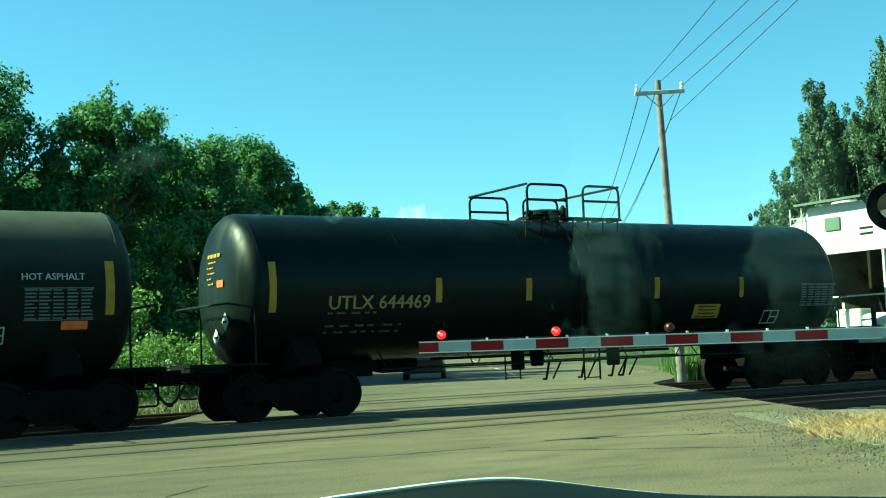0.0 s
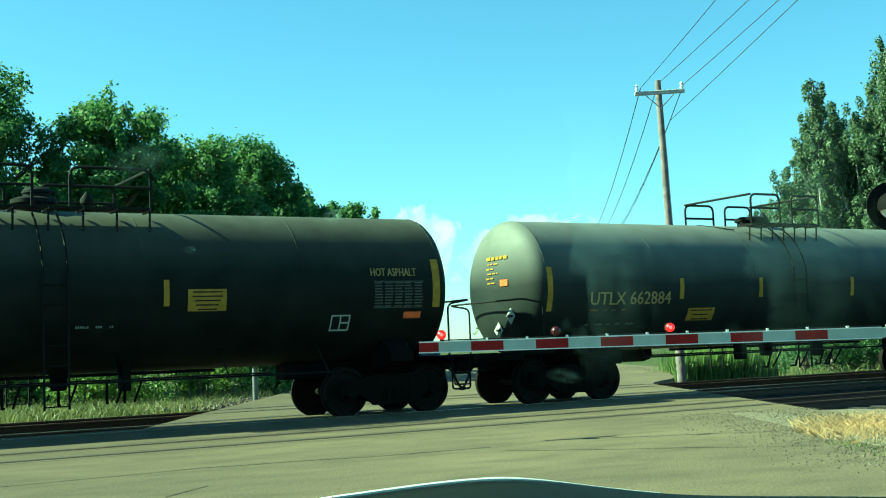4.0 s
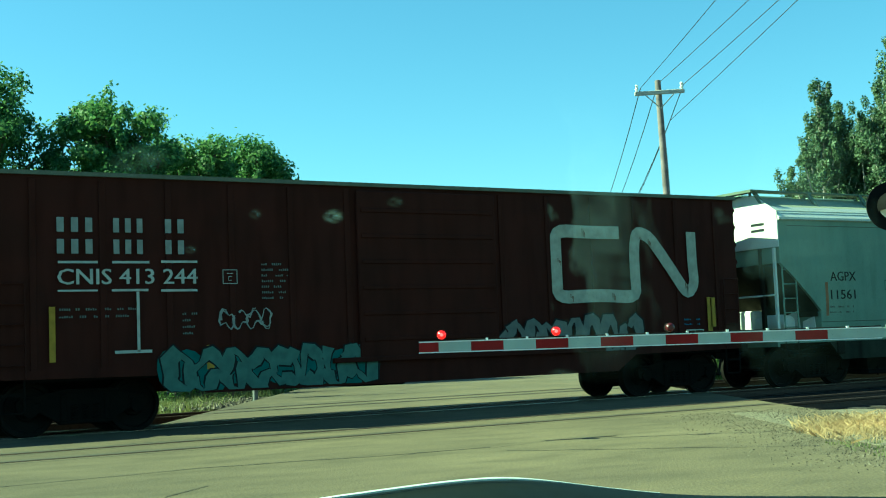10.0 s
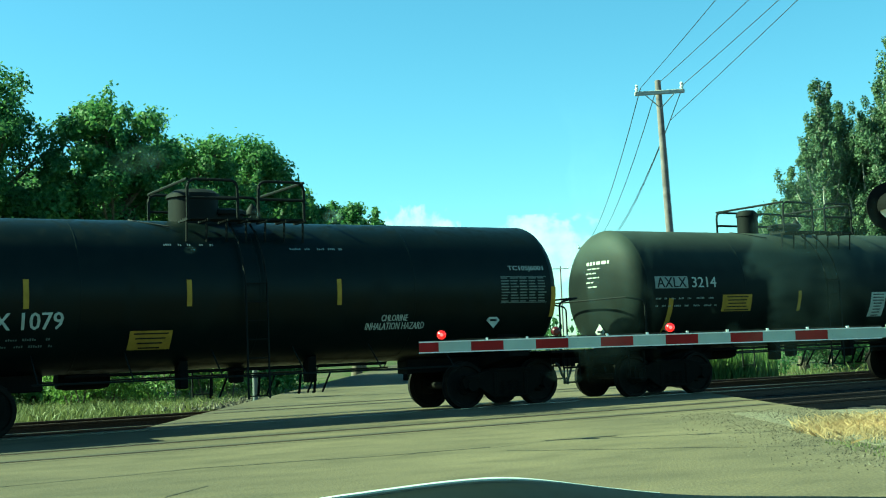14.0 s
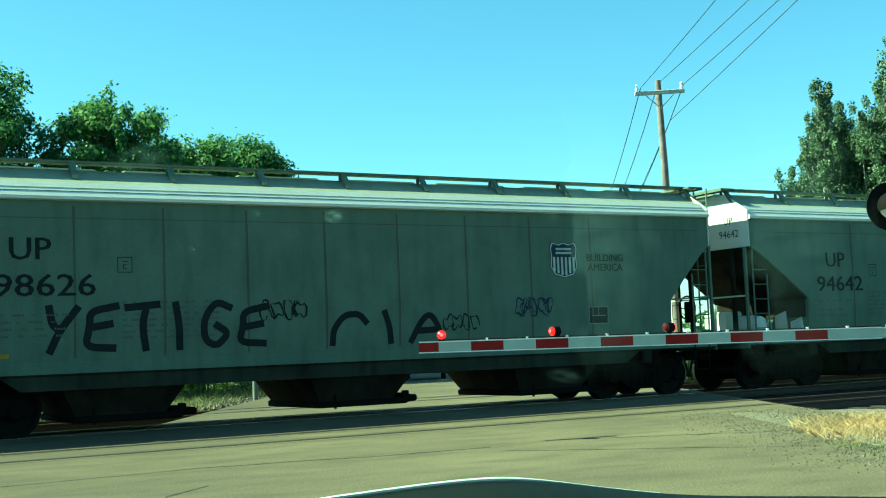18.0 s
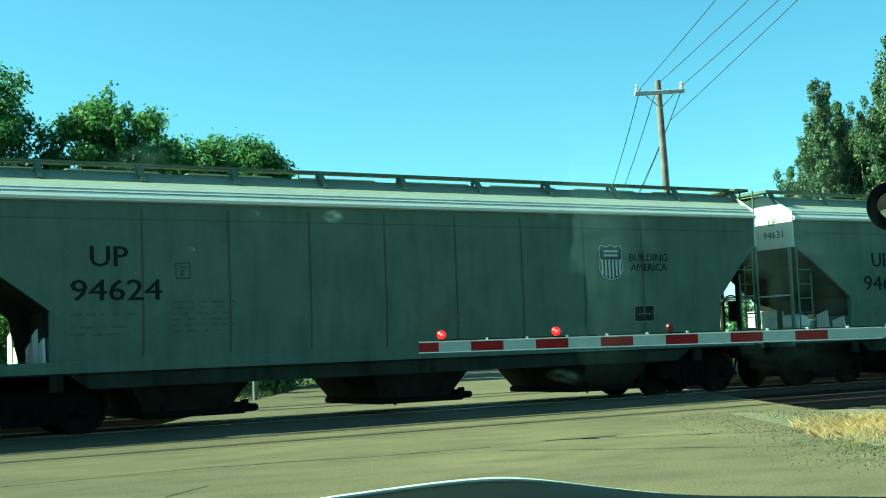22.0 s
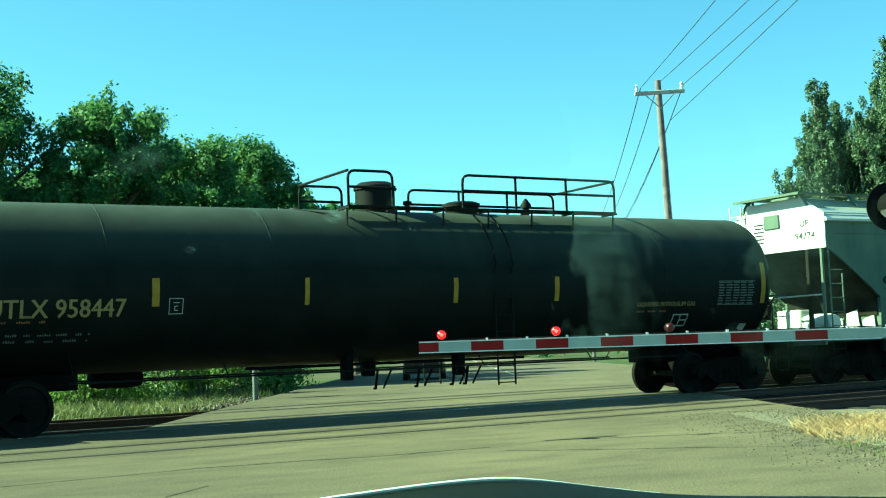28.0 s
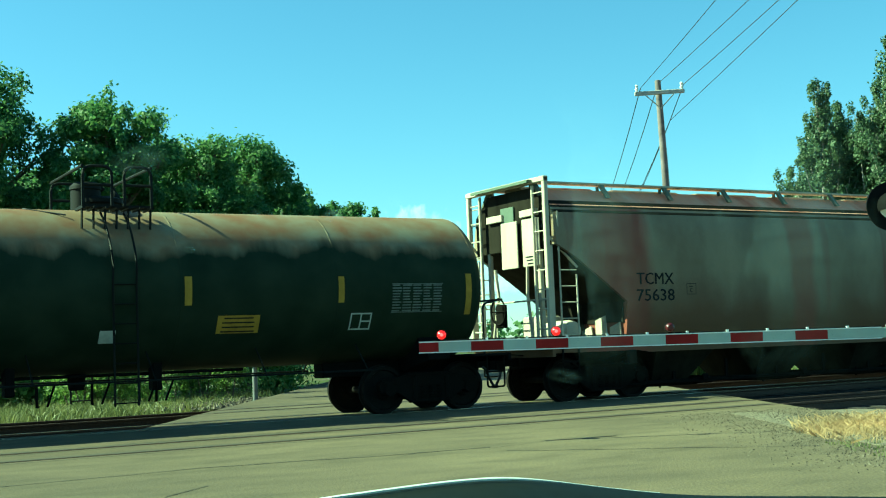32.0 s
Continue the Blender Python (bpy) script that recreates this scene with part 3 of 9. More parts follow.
            if ink != "-":
                back = MB()
                for i in range(16):
                    u = x - w / 2 + w * (i + 0.5) / 16
                    hh = h * rnd.uniform(0.55, 0.95)
                    zz = z + rnd.uniform(-0.08, 0.08) * h
                    ring = [(u + w / 13 * math.cos(a) * rnd.uniform(0.8, 1.2), max(foot, zz + hh / 2 * math.sin(a))) for a in [k * math.pi / 6 for k in range(12)]]
                    back.add([(px, -(surf(pz) + 0.0050 + 0.0002 * i), pz) for px, pz in ring], [tuple(range(12))])
                part("spray_paint_background", back, M["ink_" + ink], car)
            n_l = max(3, round(w / (h * 0.6)))
            fillm, linem = MB(), MB()
            for i in range(n_l):
                u0, lw = x - w / 2 + w * (i + 0.5) / n_l, w / n_l * 0.62
                a0, turns, ph = rnd.uniform(0, 6.28), rnd.choice((-1, 1)) * rnd.uniform(0.8, 1.5), rnd.uniform(0, 6.28)
                pts = []
                for q in range(19):
                    t = q / 18
                    an = a0 + turns * 6.28 * t
                    rr_ = 0.55 + 0.45 * math.cos(2.3 * an + ph)
                    pts.append((u0 + lw * math.cos(an) * (0.45 + 0.5 * rr_), z + h * 0.44 * max(-1, min(1, math.sin(an) * (0.55 + 0.5 * rr_) + 0.25 * math.sin(3 * an + ph)))))
                for m_, rr, oo in ((linem, (0.19 if col != "-" else 0.045) * min(h, 1.2), 0.0085), (fillm, 0.145 * min(h, 1.2), 0.0115)):
                    if m_ is fillm and col == "-":
                        continue
                    lo_, hi_ = [], []
                    for q, p in enumerate(pts):
                        p0, p1 = pts[max(0, q - 1)], pts[min(18, q + 1)]
                        d = Vector((p1[0] - p0[0], p1[1] - p0[1])).normalized()
                        k_ = rr * (0.75 + 0.35 * math.sin(q * 0.9 + ph))
                        oo += 0.00015
                        for lst, sg in ((lo_, 1), (hi_, -1)):
                            px, pz = p[0] - sg * d.y * k_, max(foot, p[1] + sg * d.x * k_)
                            lst.append((px, -(surf(pz) + oo), pz))
                    m_.add(lo_ + hi_, [(q, q + 1, 19 + q + 1, 19 + q) for q in range(18)])
            part("spray_paint_outline", linem, M["ink_" + outl], car)
            if col != "-":
                part("spray_paint_fill", fillm, M["ink_" + col], car)


STROKES = dict(
    S=[[(0.98, 0.93), (0.45, 1.0), (0.05, 0.85), (0.02, 0.62), (0.40, 0.53), (0.90, 0.48), (1.0, 0.22), (0.70, 0.03), (0.0, 0.06)]],
    H=[[(0.10, 1.0), (0.16, 0.5), (0.08, 0.0)], [(0.82, 1.0), (0.88, 0.5), (0.98, 0.0)], [(0.12, 0.42), (0.90, 0.50)]],
    E=[[(0.92, 0.98), (0.10, 0.86), (0.16, 0.5), (0.08, 0.08), (0.98, 0.04)], [(0.16, 0.48), (0.80, 0.56)]],
    N=[[(0.06, 0.0), (0.12, 0.55), (0.20, 0.98), (0.55, 0.45), (0.84, 0.04), (0.86, 0.5), (0.92, 1.0)]],
    D=[[(0.10, 0.04), (0.14, 0.95), (0.62, 0.98), (0.98, 0.66), (0.92, 0.25), (0.55, 0.02), (0.10, 0.06)]],
    Y=[[(0.1, 1.0), (0.25, 0.62), (0.5, 0.48)], [(0.95, 0.98), (0.5, 0.48), (0.3, 0.0)]],
    T=[[(0.0, 0.88), (0.98, 0.94)], [(0.62, 0.93), (0.55, 0.5), (0.75, 0.0)]],
    I=[[(0.3, 1.0), (0.5, 0.5), (0.6, 0.0)]],
    G=[[(0.9, 0.85), (0.4, 1.0), (0.05, 0.6), (0.15, 0.15), (0.6, 0.0), (0.95, 0.3), (0.5, 0.45)]],
    C=[[(0.05, 0.0), (0.02, 0.5), (0.3, 0.95), (0.75, 0.98), (1.0, 0.7)]],
    A=[[(0.0, 0.0), (0.25, 0.75), (0.5, 1.0), (0.8, 0.6), (1.0, 0.0)], [(0.2, 0.38), (0.85, 0.42)]],
    O=[[(0.5, 1.0), (0.05, 0.75), (0.1, 0.2), (0.5, 0.0), (0.95, 0.25), (0.9, 0.8), (0.5, 1.0)]],
    L=[[(0.15, 1.0), (0.1, 0.1), (0.9, 0.05)]],
    U=[[(0.08, 1.0), (0.05, 0.3), (0.4, 0.0), (0.85, 0.2), (0.9, 1.0)]],
    X=[[(0.05, 1.0), (0.95, 0.0)], [(0.95, 0.95), (0.05, 0.05)]],
    R=[[(0.08, 0.0), (0.12, 0.95), (0.75, 0.98), (0.9, 0.7), (0.2, 0.48), (0.95, 0.0)]],
)


def curved(pts, times=2):
    """A polyline with its corners cut twice."""
    for _ in range(times):
        out = [pts[0]]
        for a, b in zip(pts, pts[1:]):
            out += [(a[0] * 0.78 + b[0] * 0.22, a[1] * 0.78 + b[1] * 0.22), (a[0] * 0.22 + b[0] * 0.78, a[1] * 0.22 + b[1] * 0.78)]
        pts = out + [pts[-1]]
    return pts


def ribbon(mb, pts, half, foot, surf, off):
    """A flat brush stroke on a car's flank, square at its ends."""
    lo, hi = [], []
    k = len(pts)
    for q, p in enumerate(pts):
        a, b = pts[max(0, q - 1)], pts[min(k - 1, q + 1)]
        d = Vector((b[0] - a[0], b[1] - a[1])).normalized()
        e = (-half if q == 0 else half if q == k - 1 else 0.0) * 0.7
        for lst, sg in ((lo, 1), (hi, -1)):
            px, pz = p[0] + d.x * e - sg * d.y * half, max(foot, p[1] + d.y * e + sg * d.x * half)
            lst.append((px, -(surf(pz) + off + 0.00008 * q), pz))
    mb.add(lo + hi, [(q, q + 1, k + q + 1, k + q) for q in range(k - 1)])


def spray_word(car, surf, row, rnd):
    """Spray-paint letters: rows of (kind, x, z, width, height, haze, letters, fill, outline, half stroke)."""
    _, x, z, w, h, haze, word, fill, line, half = row
    foot = z - h / 2
    if haze != "-":
        back = MB()
        n_s, top = 90, 0.0
        for i in range(n_s):
            t = (i + 0.5) / n_s
            u = x - w * 0.53 + w * 1.06 * t
            lift = 0.10 * h * (noise.noise((u * 1.4, 3.0, z)) + 0.5 * noise.noise((u * 5.0, 1.0, z))) + 0.03 * h
            edge = min(1.0, 7 * t, 7 * (1 - t))
            top = z + h / 2 * edge + lift * edge - (1 - edge) * h * 0.1
            sheet(back, u - w * 0.53 / n_s, u + w * 0.53 / n_s, foot + (1 - edge) * 0.2 * h, top, surf, 0.004)
        part("spray_paint_haze", back, M["ink_" + haze], car)
    lines, fills = MB(), MB()
    step = w / len(word)
    for i, ch in enumerate(word):
        x0, lw = x - w / 2 + step * i, step * (0.80 if fill == "-" else 0.86)
        dz = rnd.uniform(-0.04, 0.05) * h
        hh = h * rnd.uniform(0.86, 1.0)
        for j, pts in enumerate(STROKES[ch]):
            path = curved([(x0 + half + (lw - 2 * half if fill != "-" else lw) * u + 0.10 * h * (v - 0.5), z - h / 2 + half + dz * (v > 0.3) + (hh - 2 * half) * v) for u, v in pts])
            if fill == "-":
                ribbon(lines, path, half, foot, surf, 0.006 + 0.0008 * i + 0.0003 * j)
            else:
                ribbon(lines, path, half * 1.38, foot, surf, 0.0075 + 0.0008 * i + 0.0002 * j)
                ribbon(fills, path, half, foot, surf, 0.0115 + 0.0008 * i + 0.0002 * j)
    part("spray_paint_outline", lines, M["ink_" + line], car)
    if fill != "-":
        part("spray_paint_fill", fills, M["ink_" + fill], car)


def end_marks(car, xh, R, zc, ink, seed, depth=0.4):
    """Stencilled lines and a plate on the trailing head."""
    rnd = random.Random(seed + 99)

    def hx(y, z):
        q = min(1.0, math.hypot(y, z - zc) / R)
        return xh - depth * math.sqrt(max(0.0, 1 - q ** 2.5)) - 0.018

    def patch(mb, ya, yb, za, zb):
        k = max(1, int(abs(ya - yb) / 0.06))
        vs = []
        for i in range(k + 1):
            y = ya + (yb - ya) * i / k
            vs += [(hx(y, za), y, za), (hx(y, zb), y, zb)]
        mb.add(vs, [(2 * i, 2 * i + 2, 2 * i + 3, 2 * i + 1) for i in range(k)])

    mb = MB()
    for i, (dz, w) in enumerate(((0.62, 0.72), (0.50, 0.42), (0.40, 0.36), (0.30, 0.40), (0.20, 0.30), (0.10, 0.34))):
        th = 0.036 if i == 0 else 0.014
        y, left = 0.22 - 0.05 * (i % 2), w * rnd.uniform(0.8, 1.1)
        while left > 0.03:
            ww = min(left, rnd.uniform(0.07, 0.16))
            patch(mb, y, y - ww, zc + dz - th, zc + dz + th)
            y -= ww + 0.035
            left -= ww + 0.035
    part("end_stencil", mb, M["ink_" + ink], car)
    if seed % 2 == 1:
        mb = MB()
        patch(mb, -0.30, -0.56, zc + 0.02, zc + 0.15)
        part("end_plate", mb, M["ink_o"], car, "small orange hazard plate")
    for k, (yc, dz) in enumerate(((-0.15, -0.90), (-0.62, -0.62))[:1 + seed % 2]):
        x = min(hx(yc, zc + dz - 0.16), hx(yc, zc + dz + 0.16), hx(yc - 0.16, zc + dz), hx(yc + 0.16, zc + dz)) - 0.015
        mb = MB().prism([(yc, zc + dz + 0.17), (yc - 0.17, zc + dz), (yc, zc + dz - 0.17), (yc + 0.17, zc + dz)], "x", x - 0.008, x)
        p = part("placard", mb, M["ink_w"], car, "white diamond hazard placard")
        part("placard_print", MB().box(x - 0.011, yc, zc + dz, 0.004, 0.17, 0.05), M["ink_k"], p)


def tank_car(s0, s1, R, top, mat, label, rails, dome, rows, ink="y", ring=None, white_rail=False, shape="loops", seed=0, end_hoops=False, dusty_heads=False):
    L, zc = s0 - s1, top - R
    car = thing("tank_car", label, "rail tank car", "freight train")
    CARS.append((car, (s0 + s1) / 2))
    running_gear(car, L)
    hl = L / 2 - 1.27
    prof = []
    depth = 0.42
    for i in range(9):
        a = math.pi / 2 * i / 8
        prof.append((-hl - depth * math.cos(a), max(0.02, R * math.sin(a) ** 0.8)))
    body = MB().lathe(prof + [(-hl + 0.06, R)] + [(hl - 0.06, R)] + [(-a, r) for a, r in reversed(prof)], "x", (0, 0, zc), 56)
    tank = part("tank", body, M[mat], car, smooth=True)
    if dusty_heads:
        # dry dust on the outer faces of the two heads
        for s in (-1, 1):
            part("dished_head", MB().lathe([(s * (hl + depth * math.cos(a) + 0.006), max(0.02, (R - 0.02) * math.sin(a) ** 0.8)) for a in [math.pi / 2 * i / 8 for i in range(8)]], "x", (0, 0, zc), 56), M["head_dust"], tank, "dust-coated dished head", smooth=True)
    # weld beads round the shell
    nb = max(3, round(2 * hl / 2.9))
    for i in range(nb + 1):
        x = -hl + 2 * hl * i / nb
        part("weld_seam", MB().lathe([(-0.018, R), (-0.010, R + 0.005), (0.010, R + 0.005), (0.018, R)], "x", (x, 0, zc), 40), M[mat], tank, smooth=True)
    if ring:
        part("repainted_band", MB().lathe([(ring[0], R + 0.003), (ring[0] + 0.01, R + 0.006), (ring[1] - 0.01, R + 0.006), (ring[1], R + 0.003)], "x", (0, 0, zc), 56), M["ring_grey"], tank, "grey repainted band", smooth=True)
    bot = zc - R
    for s in (-1, 1):
        part("stub_sill", MB().box(s * (L / 2 - 2.3), 0, 0.90, 3.5, 0.42, 0.34, 0.02), M["under"], car)
        part("body_bolster", MB().prism([(-1.42, 1.0), (-1.42, 1.14), (-0.95, bot + 0.50), (0.95, bot + 0.50), (1.42, 1.14), (1.42, 1.0), (0.4, 0.80), (-0.4, 0.80)], "x", s * (L / 2 - 2.15) - 0.24, s * (L / 2 - 2.15) + 0.24), M["under"], car)
        part("end_platform", MB().box(s * (L / 2 - 0.95), 0, 1.05, 0.85, 2.86, 0.05, 0.01).box(s * (L / 2 - 0.55), 0, 1.0, 0.07, 2.9, 0.16, 0.01), M["under"], car)
        xe = s * (L / 2 - 0.62)
        part("end_handrail", MB().tube(rounded([(xe + s * -0.5, -1.42, 1.05), (xe - s * 0.5, -1.42, 2.06), (xe, -1.42, 2.14), (xe, 1.42, 2.14), (xe - s * 0.5, 1.42, 2.06), (xe - s * 0.5, 1.42, 1.05)], 0.12), 0.02, 6), M["rail_black"], car, smooth=True)
        for y in (-1.38, 1.38):
            part("sill_step", STEP, None, car, at=pose(s * (L / 2 - 0.85), y, 0))
    # rails along the flanks and what hangs under the belly
    for y in (-1, 1):
        mb = MB().tube([(-L / 2 + 3.6, y * 1.46, 0.86), (L / 2 - 3.6, y * 1.46, 0.86)], 0.018, 6)
        k = 6
        for i in range(k):
            x = -L / 2 + 3.7 + (L - 7.4) * i / (k - 1)
            mb.tube([(x, y * 1.46, 0.86), (x, y * (surf_tank(R, zc)(bot + 0.35)), bot + 0.35)], 0.014, 5)
        part("side_handrail", mb, M["rail_black"], car, smooth=True)
        rc = (rails[0] + rails[1]) / 2
        lad = MB()
        for dx in (-0.2, 0.2):
            z = 0.55
            pts = [(rc + dx, y * 1.47, 0.45), (rc + dx, y * 1.47, zc + 0.1)] + [(rc + dx, y * (R + 0.09) * math.cos(a), zc + (R + 0.09) * math.sin(a)) for a in [radians(12 * q) for q in range(1, 6)]]
            lad.tube(pts, 0.02, 5)
        for i in range(7):
            z = 0.5 + 0.33 * i
            lad.tube([(rc - 0.2, y * 1.47, z), (rc + 0.2, y * 1.47, z)], 0.012, 4)
        part("ladder", lad, M["rail_black"], car, smooth=True)
    rnd = random.Random(seed)
    mb = MB()
    mb.lathe([(bot - 0.28, 0.11), (bot - 0.26, 0.14), (bot - 0.05, 0.16), (bot + 0.1, 0.20)], "z", (rnd.uniform(-0.5, 0.5), 0, 0), 14)
    for dx in (-1.2, 1.3):
        mb.box(dx, -0.5, bot - 0.08, 0.16, 0.3, 0.5, 0.02)
    mb.tube([(-3.2, -0.35, bot - 0.03), (3.0, -0.35, bot - 0.03)], 0.03, 6)
    part("bottom_outlet", mb, M["under"], car, smooth=True)
    mb = MB()
    for dx in (-0.9, 0.0, 0.8, 1.1):
        mb.tube([(dx, -1.2, 0.86), (dx + 0.05, -1.0, 0.50), (dx + 0.12, -0.8, 0.50)], 0.025, 5)
        mb.tube([(dx + 0.30, -1.2, 0.86), (dx + 0.22, -1.0, 0.50)], 0.02, 5)
    part("step_bracket", mb, M["under"], car)
    part("air_reservoir", MB().lathe([(-0.5, 0.05), (-0.46, 0.17), (-0.3, 0.2), (0.3, 0.2), (0.46, 0.17), (0.5, 0.05)], "x", (-L / 2 + 4.9, 0.5, bot - 0.08), 16), M["under"], car, smooth=True)
    part("brake_wheel", MB().tube([(L / 2 - 0.7, 0.28 * math.cos(a) + 0.7, 2.0 + 0.28 * math.sin(a)) for a in [k * math.pi / 10 for k in range(20)]], 0.018, 5, True).tube([(L / 2 - 0.7, 0.42, 2.0), (L / 2 - 0.7, 0.98, 2.0)], 0.014, 4).tube([(L / 2 - 0.7, 0.7, 1.72), (L / 2 - 0.7, 0.7, 2.28)], 0.014, 4), M["iron"], car, smooth=True)
    # platform on top
    top_fittings(car, R, zc, rails, dome, shape, tank)
    if end_hoops:
        # a plank along the crown with hoops at both ends and a ladder down the trailing end
        part("crown_walkway", MB().box(0, -0.30, zc + R + 0.03, 2 * hl - 0.5, 0.10, 0.04).box(0, 0.30, zc + R + 0.03, 2 * hl - 0.5, 0.10, 0.04), M["rail_black"], car)
        for s in (-1, 1):
            for dx in (0.35, 0.95):
                x = s * (hl - dx)
                part("guard_hoop", MB().tube(rounded([(x, -0.45, zc + R), (x, -0.45, zc + R + 0.36), (x, 0.45, zc + R + 0.36), (x, 0.45, zc + R)], 0.18), 0.028, 6), M["rail_black"], car, smooth=True)
        lad = MB()
        for dx in (0.15, 0.57):
            pts = [(-hl + dx, -1.48, 1.0), (-hl + dx, -1.56, zc)] + [(-hl + dx, -(R + 0.08) * math.cos(q), zc + (R + 0.08) * math.sin(q)) for q in [radians(10 * k) for k in range(1, 8)]]
            lad.tube(pts, 0.022, 5)
        for k in range(6):
            z = 1.15 + 0.33 * k
            lad.tube([(-hl + 0.15, -1.52, z), (-hl + 0.57, -1.52, z)], 0.014, 4)
        for k in range(1, 7):
            q = radians(11 * k)
            y, z = -(R + 0.08) * math.cos(q), zc + (R + 0.08) * math.sin(q)
            lad.tube([(-hl + 0.15, y, z), (-hl + 0.57, y, z)], 0.014, 4)
        part("end_ladder", lad, M["rail_black"], car, smooth=True)
    marks(car, surf_tank(R, zc), rows, seed)
    end_marks(car, -hl, R, zc, ink, seed, depth)
    return car


def top_fittings(car, R, zc, rails, dome, shape, tank):
    x0, x1 = rails
    top = zc + R
    deck = MB()
    dw = 0.92
    zf = zc + math.sqrt(R * R - 0.62 * 0.62) + 0.10
    for y in (-dw, dw):
        for j in range(5):
            yy = y + (j - 2) * 0.085
            deck.box((x0 + x1) / 2, yy, zf, x1 - x0, 0.05, 0.035)
    for i in range(7):
        x = x0 + (x1 - x0) * i / 6
        for y in (-1, 1):
            deck.box(x, y * dw, zf - 0.03, 0.05, 0.5, 0.04)
            deck.tube([(x, y * 1.05, zf - 0.04), (x, y * 1.02, zc + math.sqrt(R * R - 1.02 ** 2))], 0.02, 4)
    part("walkway", deck, M["rail_black"], car)
    zr = top + 0.64
    k = 0
    xm = (x0 + x1) / 2
    yr = 1.12
    segs = []
    ga, gb = (0.15, 0.40) if shape == "long" else (0.42, 0.60)
    for y in (-yr, yr):
        segs.append([(x0, y, zf), (x0, y, zr), (x0 + (x1 - x0) * ga, y, zr), (x0 + (x1 - x0) * ga, y, zf)])
        segs.append([(x1, y, zf), (x1, y, zr), (x0 + (x1 - x0) * gb, y, zr), (x0 + (x1 - x0) * gb, y, zf)])
        segs.append([(x0, y, zf + 0.36), (x0 + (x1 - x0) * ga, y, zf + 0.36)])
        segs.append([(x1, y, zf + 0.36), (x0 + (x1 - x0) * gb, y, zf + 0.36)])
    for x in (x0, x1):
        segs.append([(x, -yr, zr), (x, yr, zr)])
    if shape == "long":
        for y in (-yr, yr):
            for i in range(3, 5):
                x = x0 + (x1 - x0) * i / 5
                segs.append([(x, y, zf), (x, y, zr)])
    for p in segs:
        part("guard_rail", MB().tube(rounded(p, 0.16), 0.027, 6), M["rail_black"], car, smooth=True)
    # manway and valves
    part("manway", MB().lathe([(top - 0.1, 0.34), (top + 0.12, 0.34), (top + 0.13, 0.40), (top + 0.20, 0.40), (top + 0.24, 0.30), (top + 0.26, 0.05)], "z", (xm, 0, 0), 20), M["rail_black"], car, smooth=True)
    if dome is not None:
        x, w, h = dome
        d = part("valve_housing", MB().lathe([(top - 0.1, w), (top + h * 0.72, w), (top + h * 0.75, w * 1.08), (top + h * 0.86, w * 1.06), (top + h, w * 0.8), (top + h + 0.02, 0.05)], "z", (x, 0, 0), 24), M["rail_black"], car, smooth=True)
        part("housing_hinge", MB().box(x + w, 0, top + h * 0.8, 0.12, 0.2, 0.08, 0.02), M["rail_black"], d)
    part("relief_valve", MB().lathe([(top - 0.05, 0.07), (top + 0.18, 0.07), (top + 0.19, 0.12), (top + 0.26, 0.12), (top + 0.36, 0.05), (top + 0.40, 0.02)], "z", (xm + (x1 - x0) * 0.28, 0.2, 0), 12), M["rail_black"], car, smooth=True)
    part("vent_valve", MB().lathe([(top - 0.05, 0.05), (top + 0.12, 0.05), (top + 0.13, 0.09), (top + 0.2, 0.09), (top + 0.22, 0.02)], "z", (xm - (x1 - x0) * 0.22, -0.2, 0), 12), M["rail_black"], car, smooth=True)
    part("hose_coil", MB().tube(rounded([(x0 - 0.1, 0.4, top + 0.02), (x0 - 0.9, -0.2, top + 0.0), (x0 - 0.2, -0.75, zc + math.sqrt(R * R - 0.5) + 0.02)], 0.3, 6), 0.016, 5), M["hose"], car, smooth=True)


# ---------------------------------------------------------------- covered hoppers
def open_end_frame(car, s, hl, sill, eave, top, paint):
    """Two tall ladder frames joined over the end of a hopper, and two flat plates before its slope."""
    xf = s * (hl + 0.16)
    for y in (-1, 1):
        post = part("end_frame_post", MB().box(xf, y * 1.47, (sill + top) / 2, 0.10, 0.10, top - sill, 0.012), paint, car, "cream steel end frame post")
        part("end_frame_stile", MB().box(xf, y * 1.02, (sill + top) / 2 - 0.06, 0.06, 0.055, top - sill - 0.12, 0.01), paint, car)
        mb = MB()
        for i in range(8):
            z = sill + 0.35 + 0.40 * i
            mb.tube([(xf, y * 1.47, z), (xf, y * 1.02, z)], 0.016, 5)
        part("rung", mb, paint, post)
        part("frame_brace", MB().tube([(xf, y * 1.44, eave - 0.55), (s * (hl - 0.55), y * 1.50, eave - 1.25)], 0.028, 5), paint, car)
        part("knee_brace", MB().tube([(s * (hl + 0.08), y * 0.62, eave - 1.15), (s * (hl + 0.06), y * 0.55, eave - 1.75), (s * (hl + 0.12), y * 0.78, sill)], 0.035, 6), paint, car)
    part("end_frame_beam", MB().box(xf, 0, top - 0.03, 0.12, 3.04, 0.11, 0.012), paint, car, "cream steel beam over the end")
    for y, w in ((0.55, 0.62), (-0.75, 0.62)):
        part("end_frame_lug", MB().box(s * (hl + 0.08), y, eave - 0.06, 0.08, w, 0.15, 0.01), paint, car)
    for y in (0.0, -0.80):
        part("end_plate", MB().box(s * (hl + 0.09), y, eave - 0.68, 0.03, 0.62, 1.0, 0.01), paint, car, "flat cream end plate")
    mb = MB()
    for k in range(3):
        mb.box(s * (hl + 0.108), -0.80, eave - 0.98 - 0.07 * k, 0.006, 0.40 - 0.08 * k, 0.03)
    part("plate_print", mb, M["ink_k"], car)


